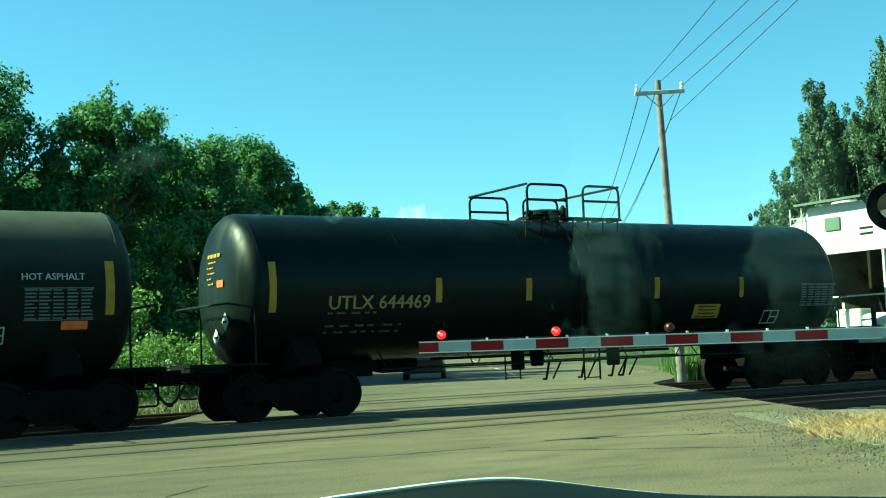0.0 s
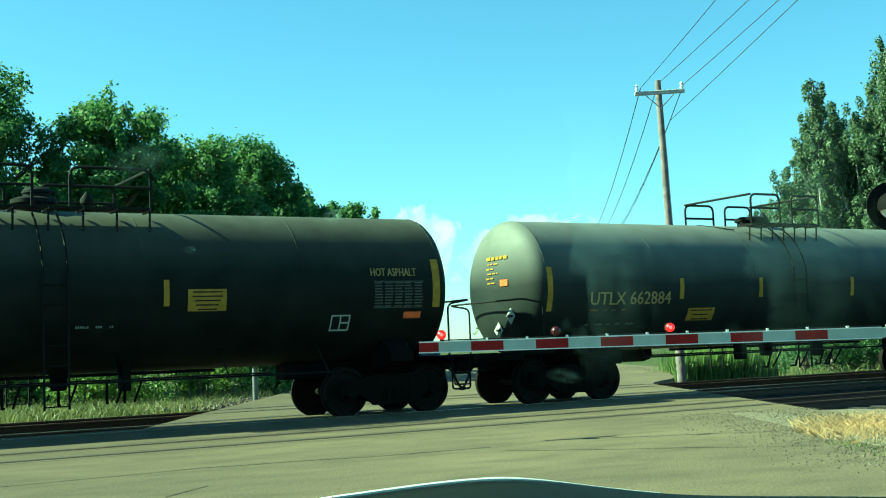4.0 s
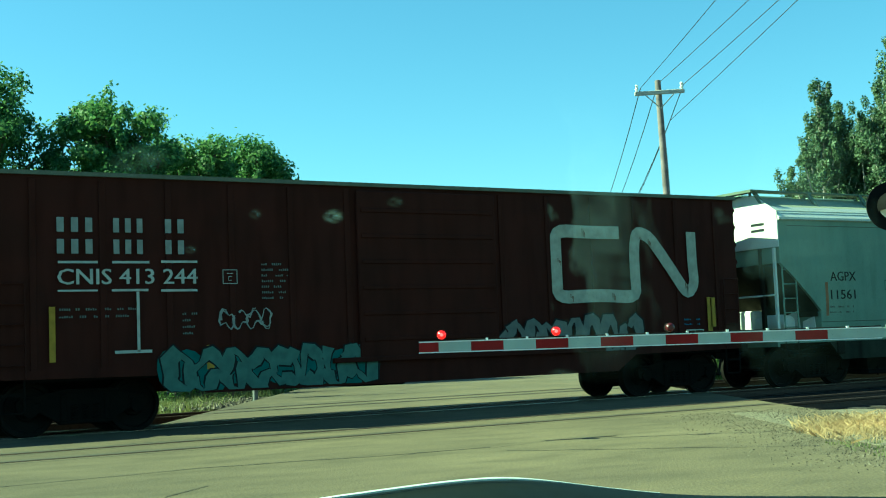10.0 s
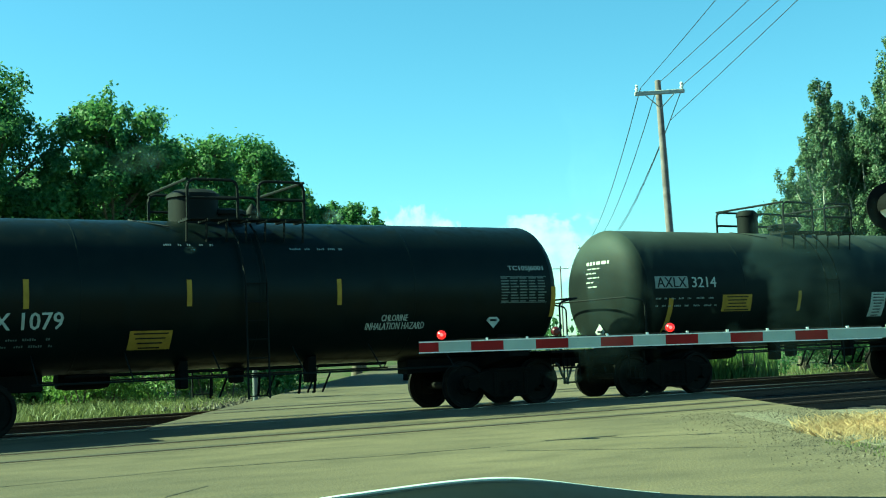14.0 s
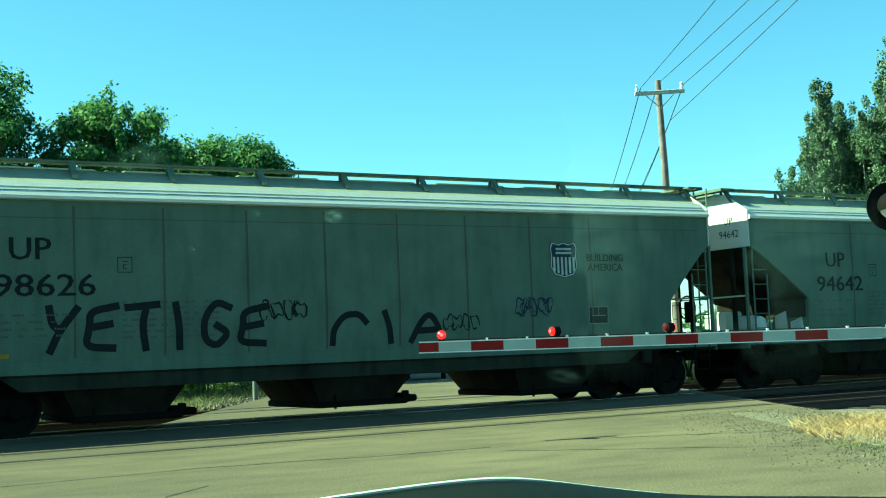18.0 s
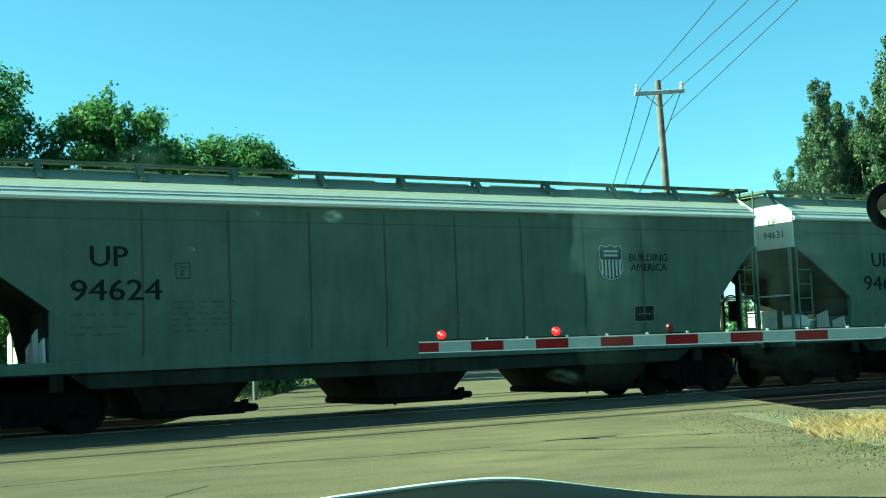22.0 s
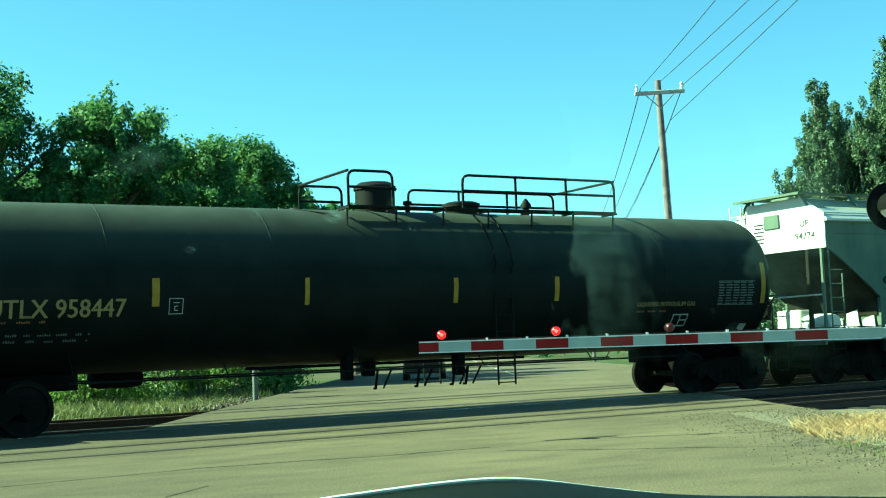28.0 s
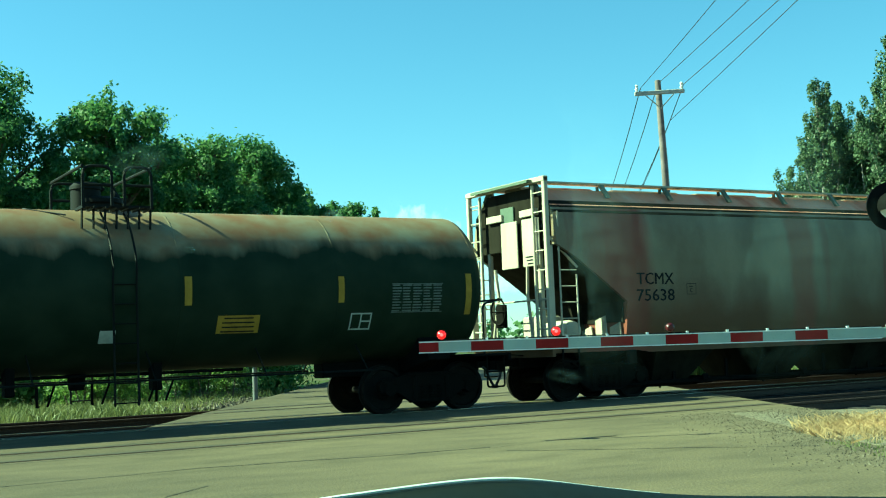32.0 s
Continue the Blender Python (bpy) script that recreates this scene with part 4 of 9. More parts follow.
def hopper_car(s0, s1, label, mat, cap, rows, style="flat", n_out=3, end_inset=1.75, eave=4.02, top=4.62, rail="rail_white", seed=0, sill=1.18, roofmat=None, eavemat=None, cut=(0.78, 2.05), lead=0.66, skirt=None, reach=None, end_text="", framed=False):
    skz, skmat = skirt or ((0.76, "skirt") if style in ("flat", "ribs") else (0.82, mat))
    L = s0 - s1
    car = thing("covered_hopper", label, "hopper car", "freight train")
    CARS.append((car, (s0 + s1) / 2))
    running_gear(car, L)
    hl = L / 2 - 0.62
    hw = 1.56
    if style == "round":
        levels = [(sill, 1.46), (sill + 0.35, 1.53), (2.0, 1.58), (3.0, 1.60), (3.5, 1.57), (eave - 0.12, 1.47), (eave, 1.38)]
    else:
        levels = [(sill, 1.50), (sill + 0.25, 1.53), (2.0, 1.56), (3.1, 1.56), (eave - 0.06, 1.545), (eave, 1.545)]
    surf = surf_flat(levels)
    ysill = levels[0][1] + 0.008

    def inset(z):
        zt, zb = eave - cut[0], cut[1]
        if z >= zt:
            return 0.0
        if z <= zb:
            return end_inset
        return end_inset * ((zt - z) / (zt - zb)) ** 0.9
    zs = sorted(set([z for z, _ in levels] + [eave - cut[0], 2.9, 2.6, 2.3, 2.05, cut[1], 1.7, 1.5]))
    rings = []
    for z in zs:
        w, i = surf(z), inset(z)
        rings.append([(-hl + i, -w, z), (hl - i * lead, -w, z), (hl - i * lead, w, z), (-hl + i, w, z)])
    body = part("body", MB().loft(rings), M[mat], car, smooth=True)
    # roof: low slopes to a flat crown
    crown = top - 0.13
    roof = MB()
    roof.loft([[(x, -surf(eave) + 0.06, eave - 0.02), (x, -surf(eave) + 0.06, eave + 0.06), (x, -0.72, crown), (x, 0.72, crown), (x, surf(eave) - 0.06, eave + 0.06), (x, surf(eave) - 0.06, eave - 0.02)] for x in (-hl - 0.02, -hl * 0.5, 0, hl * 0.5, hl + 0.02)])
    part("roof", roof, M[roofmat or {"grey": "roof_grey", "grey_teal": "roof_grey"}.get(mat, mat)], car)
    for y in (-1, 1):
        we = surf(eave)
        part("eave_strip", MB().prism([(y * (we + 0.02), eave - 0.17), (y * (we + 0.085), eave - 0.15), (y * (we + 0.085), eave - 0.10), (y * (we - 0.17), eave + 0.165), (y * (we - 0.19), eave - 0.02)], "x", -hl - 0.01, hl + 0.01), M[cap if eavemat is None else eavemat], car, "pale sloping eave strip" if eavemat is None else "")
    # hatches
    nh = 8
    for i in range(nh):
        x = -hl + 1.0 + (2 * hl - 2.0) * i / (nh - 1)
        part("roof_hatch", MB().box(x, 0, crown + 0.05, (2 * hl - 2) / nh * 0.9, 0.62, 0.10, 0.03), M[mat], car)
    # running boards with brackets
    for y in (-0.74, 0.74):
        mb = MB()
        for j in range(3):
            mb.box(0, y + (j - 1) * 0.105, top - 0.005, 2 * hl + 0.3, 0.099, 0.035)
        rb = part("running_board", mb, M[cap if roofmat else rail if rail != "rail_white" else "grey"], car, "slatted steel running board")
        k = max(6, round(2 * hl / 1.75))
        for i in range(k + 1):
            x = -hl + 2 * hl * i / k
            sy = -1 if y < 0 else 1
            zr = crown - (crown - eave - 0.06) * 0.50
            part("board_bracket", MB().prism([(sy * 0.83, top - 0.03), (sy * 0.87, top + 0.01), (sy * 1.14, zr), (sy * 1.06, zr)], "x", x - 0.05, x + 0.05).box(x, y, (top + crown) / 2 - 0.03, 0.05, 0.05, top - crown - 0.03), M["tan" if roofmat else "grey"], rb)
    for s in (-1, 1):
        part("end_board", MB().box(s * (hl + 0.13), 0, top - 0.03, 0.4, 2.2, 0.035).box(s * (hl + 0.33), 0, top - 0.05, 0.03, 2.2, 0.05), M["grey"], car)
        # pale end sheet above the slope
        drop = 0.34 if style == "ribs" else 0.78
        if style == "ribs":
            for y in (-1.45, -0.72, 0.0, 0.72, 1.45):
                part("end_upright", MB().box(s * (hl + 0.05), y, (sill + eave - 0.3) / 2, 0.10, 0.12, eave - 0.3 - sill, 0.01), M[cap], car, "white upright end post")
            part("end_crossbar", MB().box(s * (hl + 0.05), 0, 2.35, 0.07, 2.9, 0.07, 0.01), M[cap], car)
        part("end_sheet", MB().prism([(-surf(eave) - 0.02, eave - drop), (surf(eave) + 0.02, eave - drop), (surf(eave) + 0.02, eave + 0.04), (0.9, crown), (-0.9, crown), (-surf(eave) - 0.02, eave + 0.04)], "x", s * hl if s > 0 else -hl - 0.03, s * hl + 0.03 if s > 0 else -hl), M["grime_shade" if framed else cap], car)
        if framed:
            open_end_frame(car, s, hl, sill, eave, top, M[cap])
        elif style == "round":
            for j in range(5):
                y0 = -1.36 + 0.56 * j
                part("folded_end_panel", MB().prism([(s * (hl - 0.02), eave - 0.70), (s * (hl + 0.10), eave - 0.62), (s * (hl + 0.06), eave - 1.36 - 0.10 * (j % 2)), (s * (hl - 0.16), eave - 1.30)], "y", y0, y0 + 0.44), M[cap], car, "pale folded end panel")
            for y in (-1, 1):
                part("end_strut", MB().tube([(s * (hl + 0.1), y * 1.2, eave - 1.0), (s * (hl - 0.9), y * 1.2, sill)], 0.045, 6), M[cap], car)
        part("end_vent", MB().box(s * (hl + 0.05), 0.1, eave - 0.02, 0.04, 0.5, 0.34, 0.01), M["grey"], car)
        if end_text and s < 0:
            for k, word in enumerate(end_text.split()):
                if word not in WORDS:
                    WORDS[word] = lettering(word)
                vs, fs, ww, wh = WORDS[word]
                wd, ht = (0.28, 0.17) if len(word) < 3 else (0.62, 0.17)
                part("end_lettering", MB().add([(-hl - 0.036, -0.95 + wd / 2 - u / ww * wd, eave - 0.24 - 0.30 * k + v / wh * ht) for u, v in vs], fs), M["ink_k"], car)
            mb = MB()
            for k in range(6):
                mb.box(-hl - 0.034, 0.55, eave - 0.05 - 0.09 * k, 0.006, 0.34 - 0.05 * (k % 2), 0.03)
            part("end_print", mb, M["ink_k"], car)
        else:
            part("end_print", MB().box(s * (hl + 0.034), -0.95, eave - 0.22, 0.006, 0.42, 0.06).box(s * (hl + 0.034), -0.95, eave - 0.36, 0.006, 0.42, 0.06), M["ink_k"], car)
        # the sloping sheet under the overhang, its deep shade put into the colour, and pale panels at its foot
        fr = lead if s > 0 else 1.0
        slope = [z for z in zs if cut[1] <= z <= eave - cut[0]]
        sl = MB()
        for z in slope:
            w, x = surf(z) - 0.04, s * (hl - inset(z) * fr + 0.02)
            sl.v += [(x, -w, z - 0.012), (x, w, z - 0.012)]
        sl.f = [(2 * i, 2 * i + 1, 2 * i + 3, 2 * i + 2) for i in range(len(slope) - 1)]
        part("slope_sheet", sl, M["grime_shade" if framed or style != "round" else "tan"], car, "sloping end sheet with its shade painted in")
        part("end_wall", MB().box(s * (hl - end_inset * fr + 0.02), 0, (cut[1] + 1.62) / 2, 0.03, 2.9, max(0.1, cut[1] - 1.62)), M["grime_shade" if framed or style != "round" else "tan"], car)
        # pale panels paint the sunlit patches low on the end wall
        for j in range(6):
            zt = 1.62 + (0.0, 0.16, -0.05, 0.12, -0.02, 0.2)[j]
            part("foot_panel", MB().prism([(-1.42 + 0.49 * j, sill), (-1.02 + 0.49 * j, sill), (-1.02 + 0.49 * j, zt - 0.10), (-1.36 + 0.49 * j, zt)], "x", s * (hl - end_inset * fr + 0.05) - 0.015, s * (hl - end_inset * fr + 0.05) + 0.015), M[cap], car)
        # posts that carry the overhang, dark with painted-in shade except on round cars
        for y in (-0.95, 0.95):
            part("end_post", MB().box(s * (hl - 0.02), y, (eave - 0.75 + sill) / 2, 0.09, 0.10, eave - 0.75 - sill, 0.01), M["grime_shade" if style != "round" else cap], car)
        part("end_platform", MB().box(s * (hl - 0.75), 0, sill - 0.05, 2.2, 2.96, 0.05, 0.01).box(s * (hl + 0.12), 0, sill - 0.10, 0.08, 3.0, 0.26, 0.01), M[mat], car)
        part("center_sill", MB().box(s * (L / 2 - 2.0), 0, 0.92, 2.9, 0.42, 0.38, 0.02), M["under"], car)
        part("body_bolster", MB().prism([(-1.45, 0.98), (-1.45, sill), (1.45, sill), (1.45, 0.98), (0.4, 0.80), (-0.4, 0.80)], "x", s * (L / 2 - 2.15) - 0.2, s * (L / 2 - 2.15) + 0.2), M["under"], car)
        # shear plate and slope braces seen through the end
        part("slope_brace", MB().prism([(s * (hl - 0.25), eave - 0.8), (s * (hl - end_inset * fr - 0.1), 1.9), (s * (hl - end_inset * fr - 0.1), sill), (s * (hl - end_inset * fr + 0.15), sill), (s * (hl - end_inset * fr + 0.35), 2.0)], "y", -0.04, 0.04), M["grime_shade"], car)
        for y in (-1, 1):
            # sunlit trailing end painted pale, shaded leading end in the body colour
            part("corner_post", MB().box(s * (hl + 0.08), y * 1.47, (sill + eave - 0.8) / 2, 0.06, 0.06, eave - 0.8 - sill), M[mat if style == "flat" or s > 0 else cap], car)
            lad = MB()
            part("sill_step", STEP, None, car, at=pose(s * (hl - 0.29), y * 1.50, 0.12))
            for dx in (0.0, 0.42):
                lad.tube([(s * (hl - 0.08 - dx), y * 1.53, sill - 0.02), (s * (hl - 0.08 - dx), y * 1.53, eave - (0.1 if y < 0 else 0.9) - (1.3 if dx else 0))], 0.02, 5)
            for i in range(2, 7):
                z = sill - 0.45 + 0.33 * i
                lad.tube([(s * (hl - 0.08), y * 1.53, z), (s * (hl - 0.50), y * 1.53, z)], 0.014, 4)
            part("side_ladder", lad, M[cap if framed else mat], car)
            lad = MB()
            for dy in (0.0, 0.4):
                lad.tube([(s * (hl + 0.12), y * (1.45 - dy), sill), (s * (hl + 0.12), y * (1.45 - dy), top - 0.1)], 0.02, 5)
            for i in range(9):
                z = sill + 0.2 + 0.36 * i
                if z < top - 0.1:
                    lad.tube([(s * (hl + 0.12), y * 1.45, z), (s * (hl + 0.12), y * 1.05, z)], 0.014, 4)
            if y * s < 0:
                part("end_ladder", lad, M[cap if s < 0 else mat], car)
        part("end_handrail", MB().tube([(s * (hl + 0.13), -1.45, sill + 0.95), (s * (hl + 0.13), 1.45, sill + 0.95)], 0.02, 6), M[cap], car)
    part("brake_wheel", MB().tube([(-hl - 0.16, 0.28 * math.cos(a) + 0.45, 1.95 + 0.28 * math.sin(a)) for a in [k * math.pi / 10 for k in range(20)]], 0.02, 5, True).tube([(-hl - 0.16, 0.17, 1.95), (-hl - 0.16, 0.73, 1.95)], 0.014, 4).box(-hl - 0.08, 0.45, 1.85, 0.12, 0.3, 0.5, 0.02), M["iron"], car, smooth=True)
    part("air_reservoir", MB().lathe([(-0.5, 0.05), (-0.46, 0.19), (-0.3, 0.22), (0.3, 0.22), (0.46, 0.19), (0.5, 0.05)], "y", (-hl + 0.75, -0.55, sill + 0.30), 16), M[cap], car, smooth=True)
    part("equipment_box", MB().box(-hl + 1.0, 0.5, sill + 0.35, 0.5, 0.8, 0.6, 0.03), M[cap], car)
    # side sills, and the sheet that hangs under them
    span = reach or 2 * (hl - end_inset) - 0.3
    for y in (-1, 1):
        part("side_sill", MB().box(0, y * (ysill - 0.035), sill - 0.06, 2 * hl + 0.2, 0.07, 0.20, 0.004), M[mat], car)
        # thin dark strip that paints the shadow line under the sill
        if style == "flat":
            part("sill_shadow_line", MB().box(0, y * (ysill + 0.004), sill - 0.165, 2 * hl + 0.2, 0.05, 0.03, 0.004), M["grime_shade"], car)
        part("lower_side_sheet", MB().prism([(-span / 2 + 0.1, sill - 0.15), (span / 2 - 0.1, sill - 0.15), (span / 2 - 0.5, skz), (-span / 2 + 0.5, skz)], "y", y * (ysill - 0.022) - 0.02, y * (ysill - 0.022) + 0.02), M[skmat], car, "dark lower side sheet" if skmat == "skirt" else "lower side sheet")
        for s in (-1, 1):
            part("jacking_pad", MB().box(s * (hl - 1.85), y * 1.50, sill - 0.30, 0.22, 0.12, 0.30, 0.02), M["grime_shade"], car)
    # hopper bottoms and gates; the bottoms' grime includes the shade beneath the car
    for i in range(n_out):
        xc = -span / 2 + span * (i + 0.5) / n_out
        a, q, yo = span / n_out / 2, 0.52, 0.80
        if skz < 0.8:
            q, yo = 0.78, 1.16
        rim = 1.05 if skz < 0.8 else a - (0.72 if style == "round" else 0.34)
        hop = part("hopper_bottom", MB().loft([[(xc - a, -1.44, sill), (xc + a, -1.44, sill), (xc + a, 1.44, sill), (xc - a, 1.44, sill)], [(xc - rim, -1.40, skz + 0.02), (xc + rim, -1.40, skz + 0.02), (xc + rim, 1.40, skz + 0.02), (xc - rim, 1.40, skz + 0.02)], [(xc - q, -yo, 0.34), (xc + q, -yo, 0.34), (xc + q, yo, 0.34), (xc - q, yo, 0.34)], [(xc - q, -yo, 0.22), (xc + q, -yo, 0.22), (xc + q, yo, 0.22), (xc - q, yo, 0.22)]]), M["grime_shade"], car, "grimy sloping hopper bottom with its shade painted in")
        part("outlet_gate", MB().box(xc + 0.12, 0, 0.26, 2 * q + 0.3, 2 * yo + 0.1, 0.12, 0.02).box(xc + q + 0.38, -0.2, 0.29, 0.44, 1.6, 0.13, 0.03).tube([(xc + q + 0.3, -1.05, 0.36), (xc + q + 0.3, 1.05, 0.36)], 0.04, 6).box(xc + q + 0.3, -1.05, 0.36, 0.16, 0.05, 0.16, 0.02).tube([(xc - q * 0.6, -yo - 0.03, 0.17), (xc - q * 0.6, -yo - 0.03, 0.60)], 0.025, 5), M["under"], hop)
    if style == "round":
        # a train pipe on hangers under the outlets
        mb = MB().tube([(-span / 2 - 0.3, -0.95, 0.30), (span / 2 + 0.3, -0.95, 0.30)], 0.05, 6)
        for i in range(2 * n_out + 1):
            x = -span / 2 + span * i / (2 * n_out)
            mb.box(x, -0.95, 0.5, 0.07, 0.04, 0.5)
        part("train_pipe", mb, M["under"], car)
    # seams or posts on the sides
    if style == "ribs":
        for y in (-1, 1):
            k = 17
            for i in range(k):
                x = -hl + 1.4 + (2 * hl - 2.8) * i / (k - 1)
                r = part("side_post", MB().box(x, y * (1.56 + 0.05), (sill + eave) / 2, 0.16, 0.10, eave - sill - 0.1, 0.02), M[mat], car)
                part("post_cap", MB().box(x + 0.04, y * (1.56 + 0.105), eave - 0.12, 0.16, 0.012, 0.05).box(x - 0.03, y * (1.56 + 0.105), eave - 0.20, 0.05, 0.012, 0.16), M["rail_white"], r)
        for s in (-1, 1):
            mb = MB()
            sheet(mb, s * (hl - 0.02), s * (hl - 1.40), eave - cut[0], eave - 0.16, surf, 0.004)
            lo = [z for z in zs if z <= eave - cut[0]]
            mb.add([(s * x, -(surf(z) + 0.004), z) for z in lo for x in (hl - inset(z), hl - 1.40)], [(2 * i, 2 * i + 1, 2 * i + 3, 2 * i + 2) for i in range(len(lo) - 1)])
            part("end_bay", mb, M["pale_bay"], body, "paler grey end bay")
    elif style == "smooth":
        for y in (-1, 1):
            for i in range(1, 5):
                x = -hl + end_inset + (2 * hl - 2 * end_inset) * i / 5
                mb = MB()
                sheet(mb, x - 0.008, x + 0.008, sill + 0.2, eave - 0.25, surf, 0.004, y, 6)
                part("panel_seam", mb, M["seam"], body)
            mb = MB()
            sheet(mb, -hl + 0.3, hl - 0.3, eave - 0.30, eave - 0.285, surf, 0.004, y)
            sheet(mb, -hl + end_inset, hl - end_inset, sill + 0.30, sill + 0.315, surf, 0.004, y)
            part("weld_line", mb, M["seam"], body)
    elif style == "flat":
        for y in (-1, 1):
            mb = MB()
            sheet(mb, -hl + 0.3, hl - 0.3, eave - 0.46, eave - 0.445, surf, 0.004, y)
            part("weld_line", mb, M["seam"], body)
            k = 9
            for i in range(1, k):
                x = -hl + end_inset + (2 * hl - 2 * end_inset) * i / k
                mb = MB()
                sheet(mb, x - 0.02, x + 0.02, sill + 0.1, eave - 0.25, surf, 0.006, y, 6)
                part("panel_seam", mb, M["seam"], body)
    def flank(z):
        return max(ysill, surf(z)) if z < sill + 0.1 else surf(z)

    marks(car, flank, rows, seed)
    return car


# ---------------------------------------------------------------- boxcar, gondola, coil car
def box_car(s0, s1, label, rows, seed=0):
    L = s0 - s1
    car = thing("box_car", label, "boxcar", "freight train")
    CARS.append((car, (s0 + s1) / 2))
    running_gear(car, L)
    hl, hw, zb, zt = 7.97, 1.45, 0.98, 4.30
    side = MB()
    side.prism([(-hl, -hw), (hl, -hw), (hl, hw), (-hl, hw)], "z", zb + 0.1, zt)
    part("body", side, M["boxred"], car)
    part("roof", MB().loft([[(x, -hw - 0.06, zt - 0.02), (x, -hw - 0.06, zt + 0.05), (x, 0, zt + 0.22), (x, hw + 0.06, zt + 0.05), (x, hw + 0.06, zt - 0.02)] for x in (-hl - 0.03, hl + 0.03)]), M["tan"], car, "dull ribbed roof")
    for i in range(13):
        x = -hl + 2 * hl * i / 12
        part("roof_rib", MB().loft([[(x + d, -hw - 0.07, zt + 0.05), (x + d, 0, zt + 0.27), (x + d, hw + 0.07, zt + 0.05)] for d in (-0.05, 0.05)]), M["ring_grey"], car)
    for s in (-1, 1):
        for i in range(8):
            z = zb + 0.35 + i * 0.39
            part("end_rib", MB().prism([(s * (hl - 0.01), z - 0.15), (s * (hl + 0.05), z - 0.09), (s * (hl + 0.11), z), (s * (hl + 0.05), z + 0.09), (s * (hl - 0.01), z + 0.15)], "y", -hw + 0.06, hw - 0.06), M["boxred"], car)
        part("end_sill", MB().box(s * (hl + 0.08), 0, 0.98, 0.2, 3.0, 0.22, 0.02), M["under"], car)
        part("center_sill", MB().box(s * (L / 2 - 2.0), 0, 0.90, 2.9, 0.42, 0.36, 0.02), M["under"], car)
        for y in (-1, 1):
            lad = MB()
            for dx in (0.04, 0.46):
                lad.tube([(s * (hl - dx), y * (hw + 0.05), zb), (s * (hl - dx), y * (hw + 0.05), 2.5)], 0.016, 4)
            for i in range(5):
                lad.tube([(s * (hl - 0.04), y * (hw + 0.05), zb + 0.2 + 0.33 * i), (s * (hl - 0.46), y * (hw + 0.05), zb + 0.2 + 0.33 * i)], 0.014, 4)
            part("side_ladder", lad, M["boxred"], car)
            part("sill_step", STEP, None, car, at=pose(s * (hl - 0.25), y * hw, 0))
        lad = MB()
        for dy in (0.0, 0.42):
            lad.tube([(s * (hl + 0.2), 1.35 - dy, 1.1), (s * (hl + 0.2), 1.35 - dy, 2.6)], 0.016, 4)
        for i in range(5):
            lad.tube([(s * (hl + 0.2), 1.35, 1.25 + 0.33 * i), (s * (hl + 0.2), 0.93, 1.25 + 0.33 * i)], 0.014, 4)
        part("end_ladder", lad, M["boxred"], car)
    part("brake_housing", MB().box(-hl - 0.2, 0.35, 1.95, 0.14, 0.5, 0.6, 0.03), M["gond_in"], car)
    part("brake_wheel", MB().tube([(-hl - 0.3, 0.28 * math.cos(a) + 0.35, 2.0 + 0.28 * math.sin(a)) for a in [k * math.pi / 10 for k in range(20)]], 0.02, 5, True).tube([(-hl - 0.3, 0.07, 2.0), (-hl - 0.3, 0.63, 2.0)], 0.014, 4), M["iron"], car)
    for y in (-1, 1):
        part("side_sill", MB().prism([(-hl, zb + 0.12), (hl, zb + 0.12), (hl, zb - 0.02), (hl - 3.0, zb - 0.05), (hl - 3.5, 0.60), (-hl + 3.5, 0.60), (-hl + 3.0, zb - 0.05), (-hl, zb - 0.02)], "y", y * hw - 0.03, y * hw + 0.03), M["boxred"], car)
        d = part("door", MB().box(0.0, y * (hw + 0.05), (zb + zt) / 2, 3.05, 0.07, zt - zb - 0.2, 0.02), M["boxred"], car, "oxide red sliding door")
        for i in range(6):
            part("door_rib", MB().box(0, y * (hw + 0.095), zb + 0.45 + 0.48 * i, 2.9, 0.03, 0.08, 0.01), M["boxred"], d)
        part("door_track", MB().box(1.0, y * (hw + 0.08), zb + 0.08, 6.2, 0.09, 0.09, 0.01), M["boxred"], car)
        for i in range(14):
            x = -hl + 0.6 + (2 * hl - 1.2) * i / 13
            if abs(x) > 1.7:
                part("side_post", MB().box(x, y * (hw + 0.012), (zb + zt) / 2, 0.11, 0.03, zt - zb - 0.15, 0.008), M["boxred"], car)
    part("underframe", MB().box(0, 0, 0.95, 2 * hl - 1, 2.7, 0.1).box(-0.6, 0, 0.72, 1.2, 1.0, 0.35, 0.05), M["under"], car)
    marks(car, lambda z: hw + 0.035, rows, seed)
    # the emblem: two pale bent bands
    x0, z0 = BOXLOGO[0], BOXLOGO[1]
    sx, sz = BOXLOGO[2], BOXLOGO[3]
    for pts in ([(0.46, 0.92), (0.25, 0.92), (0.05, 0.94), (0.05, 0.70), (0.05, 0.30), (0.05, 0.06), (0.25, 0.08), (0.36, 0.08), (0.56, 0.05), (0.555, 0.30), (0.555, 0.70), (0.575, 0.94), (0.66, 0.88), (0.74, 0.64), (0.82, 0.38), (0.91, 0.08), (0.965, 0.22), (0.955, 0.5), (0.955, 0.95)],):
        mb = MB()
        t = 0.085 * sz
        L2, R2 = [], []
        P2 = [Vector((x0 + u * sx, z0 + v * sz)) for u, v in curved(pts)]
        for i, p in enumerate(P2):
            a, b = P2[max(0, i - 1)], P2[min(len(P2) - 1, i + 1)]
            d = (b - a).normalized()
            L2.append((p.x - d.y * t, -(hw + 0.042), p.y + d.x * t))
            R2.append((p.x + d.y * t, -(hw + 0.042), p.y - d.x * t))
        n = len(P2)
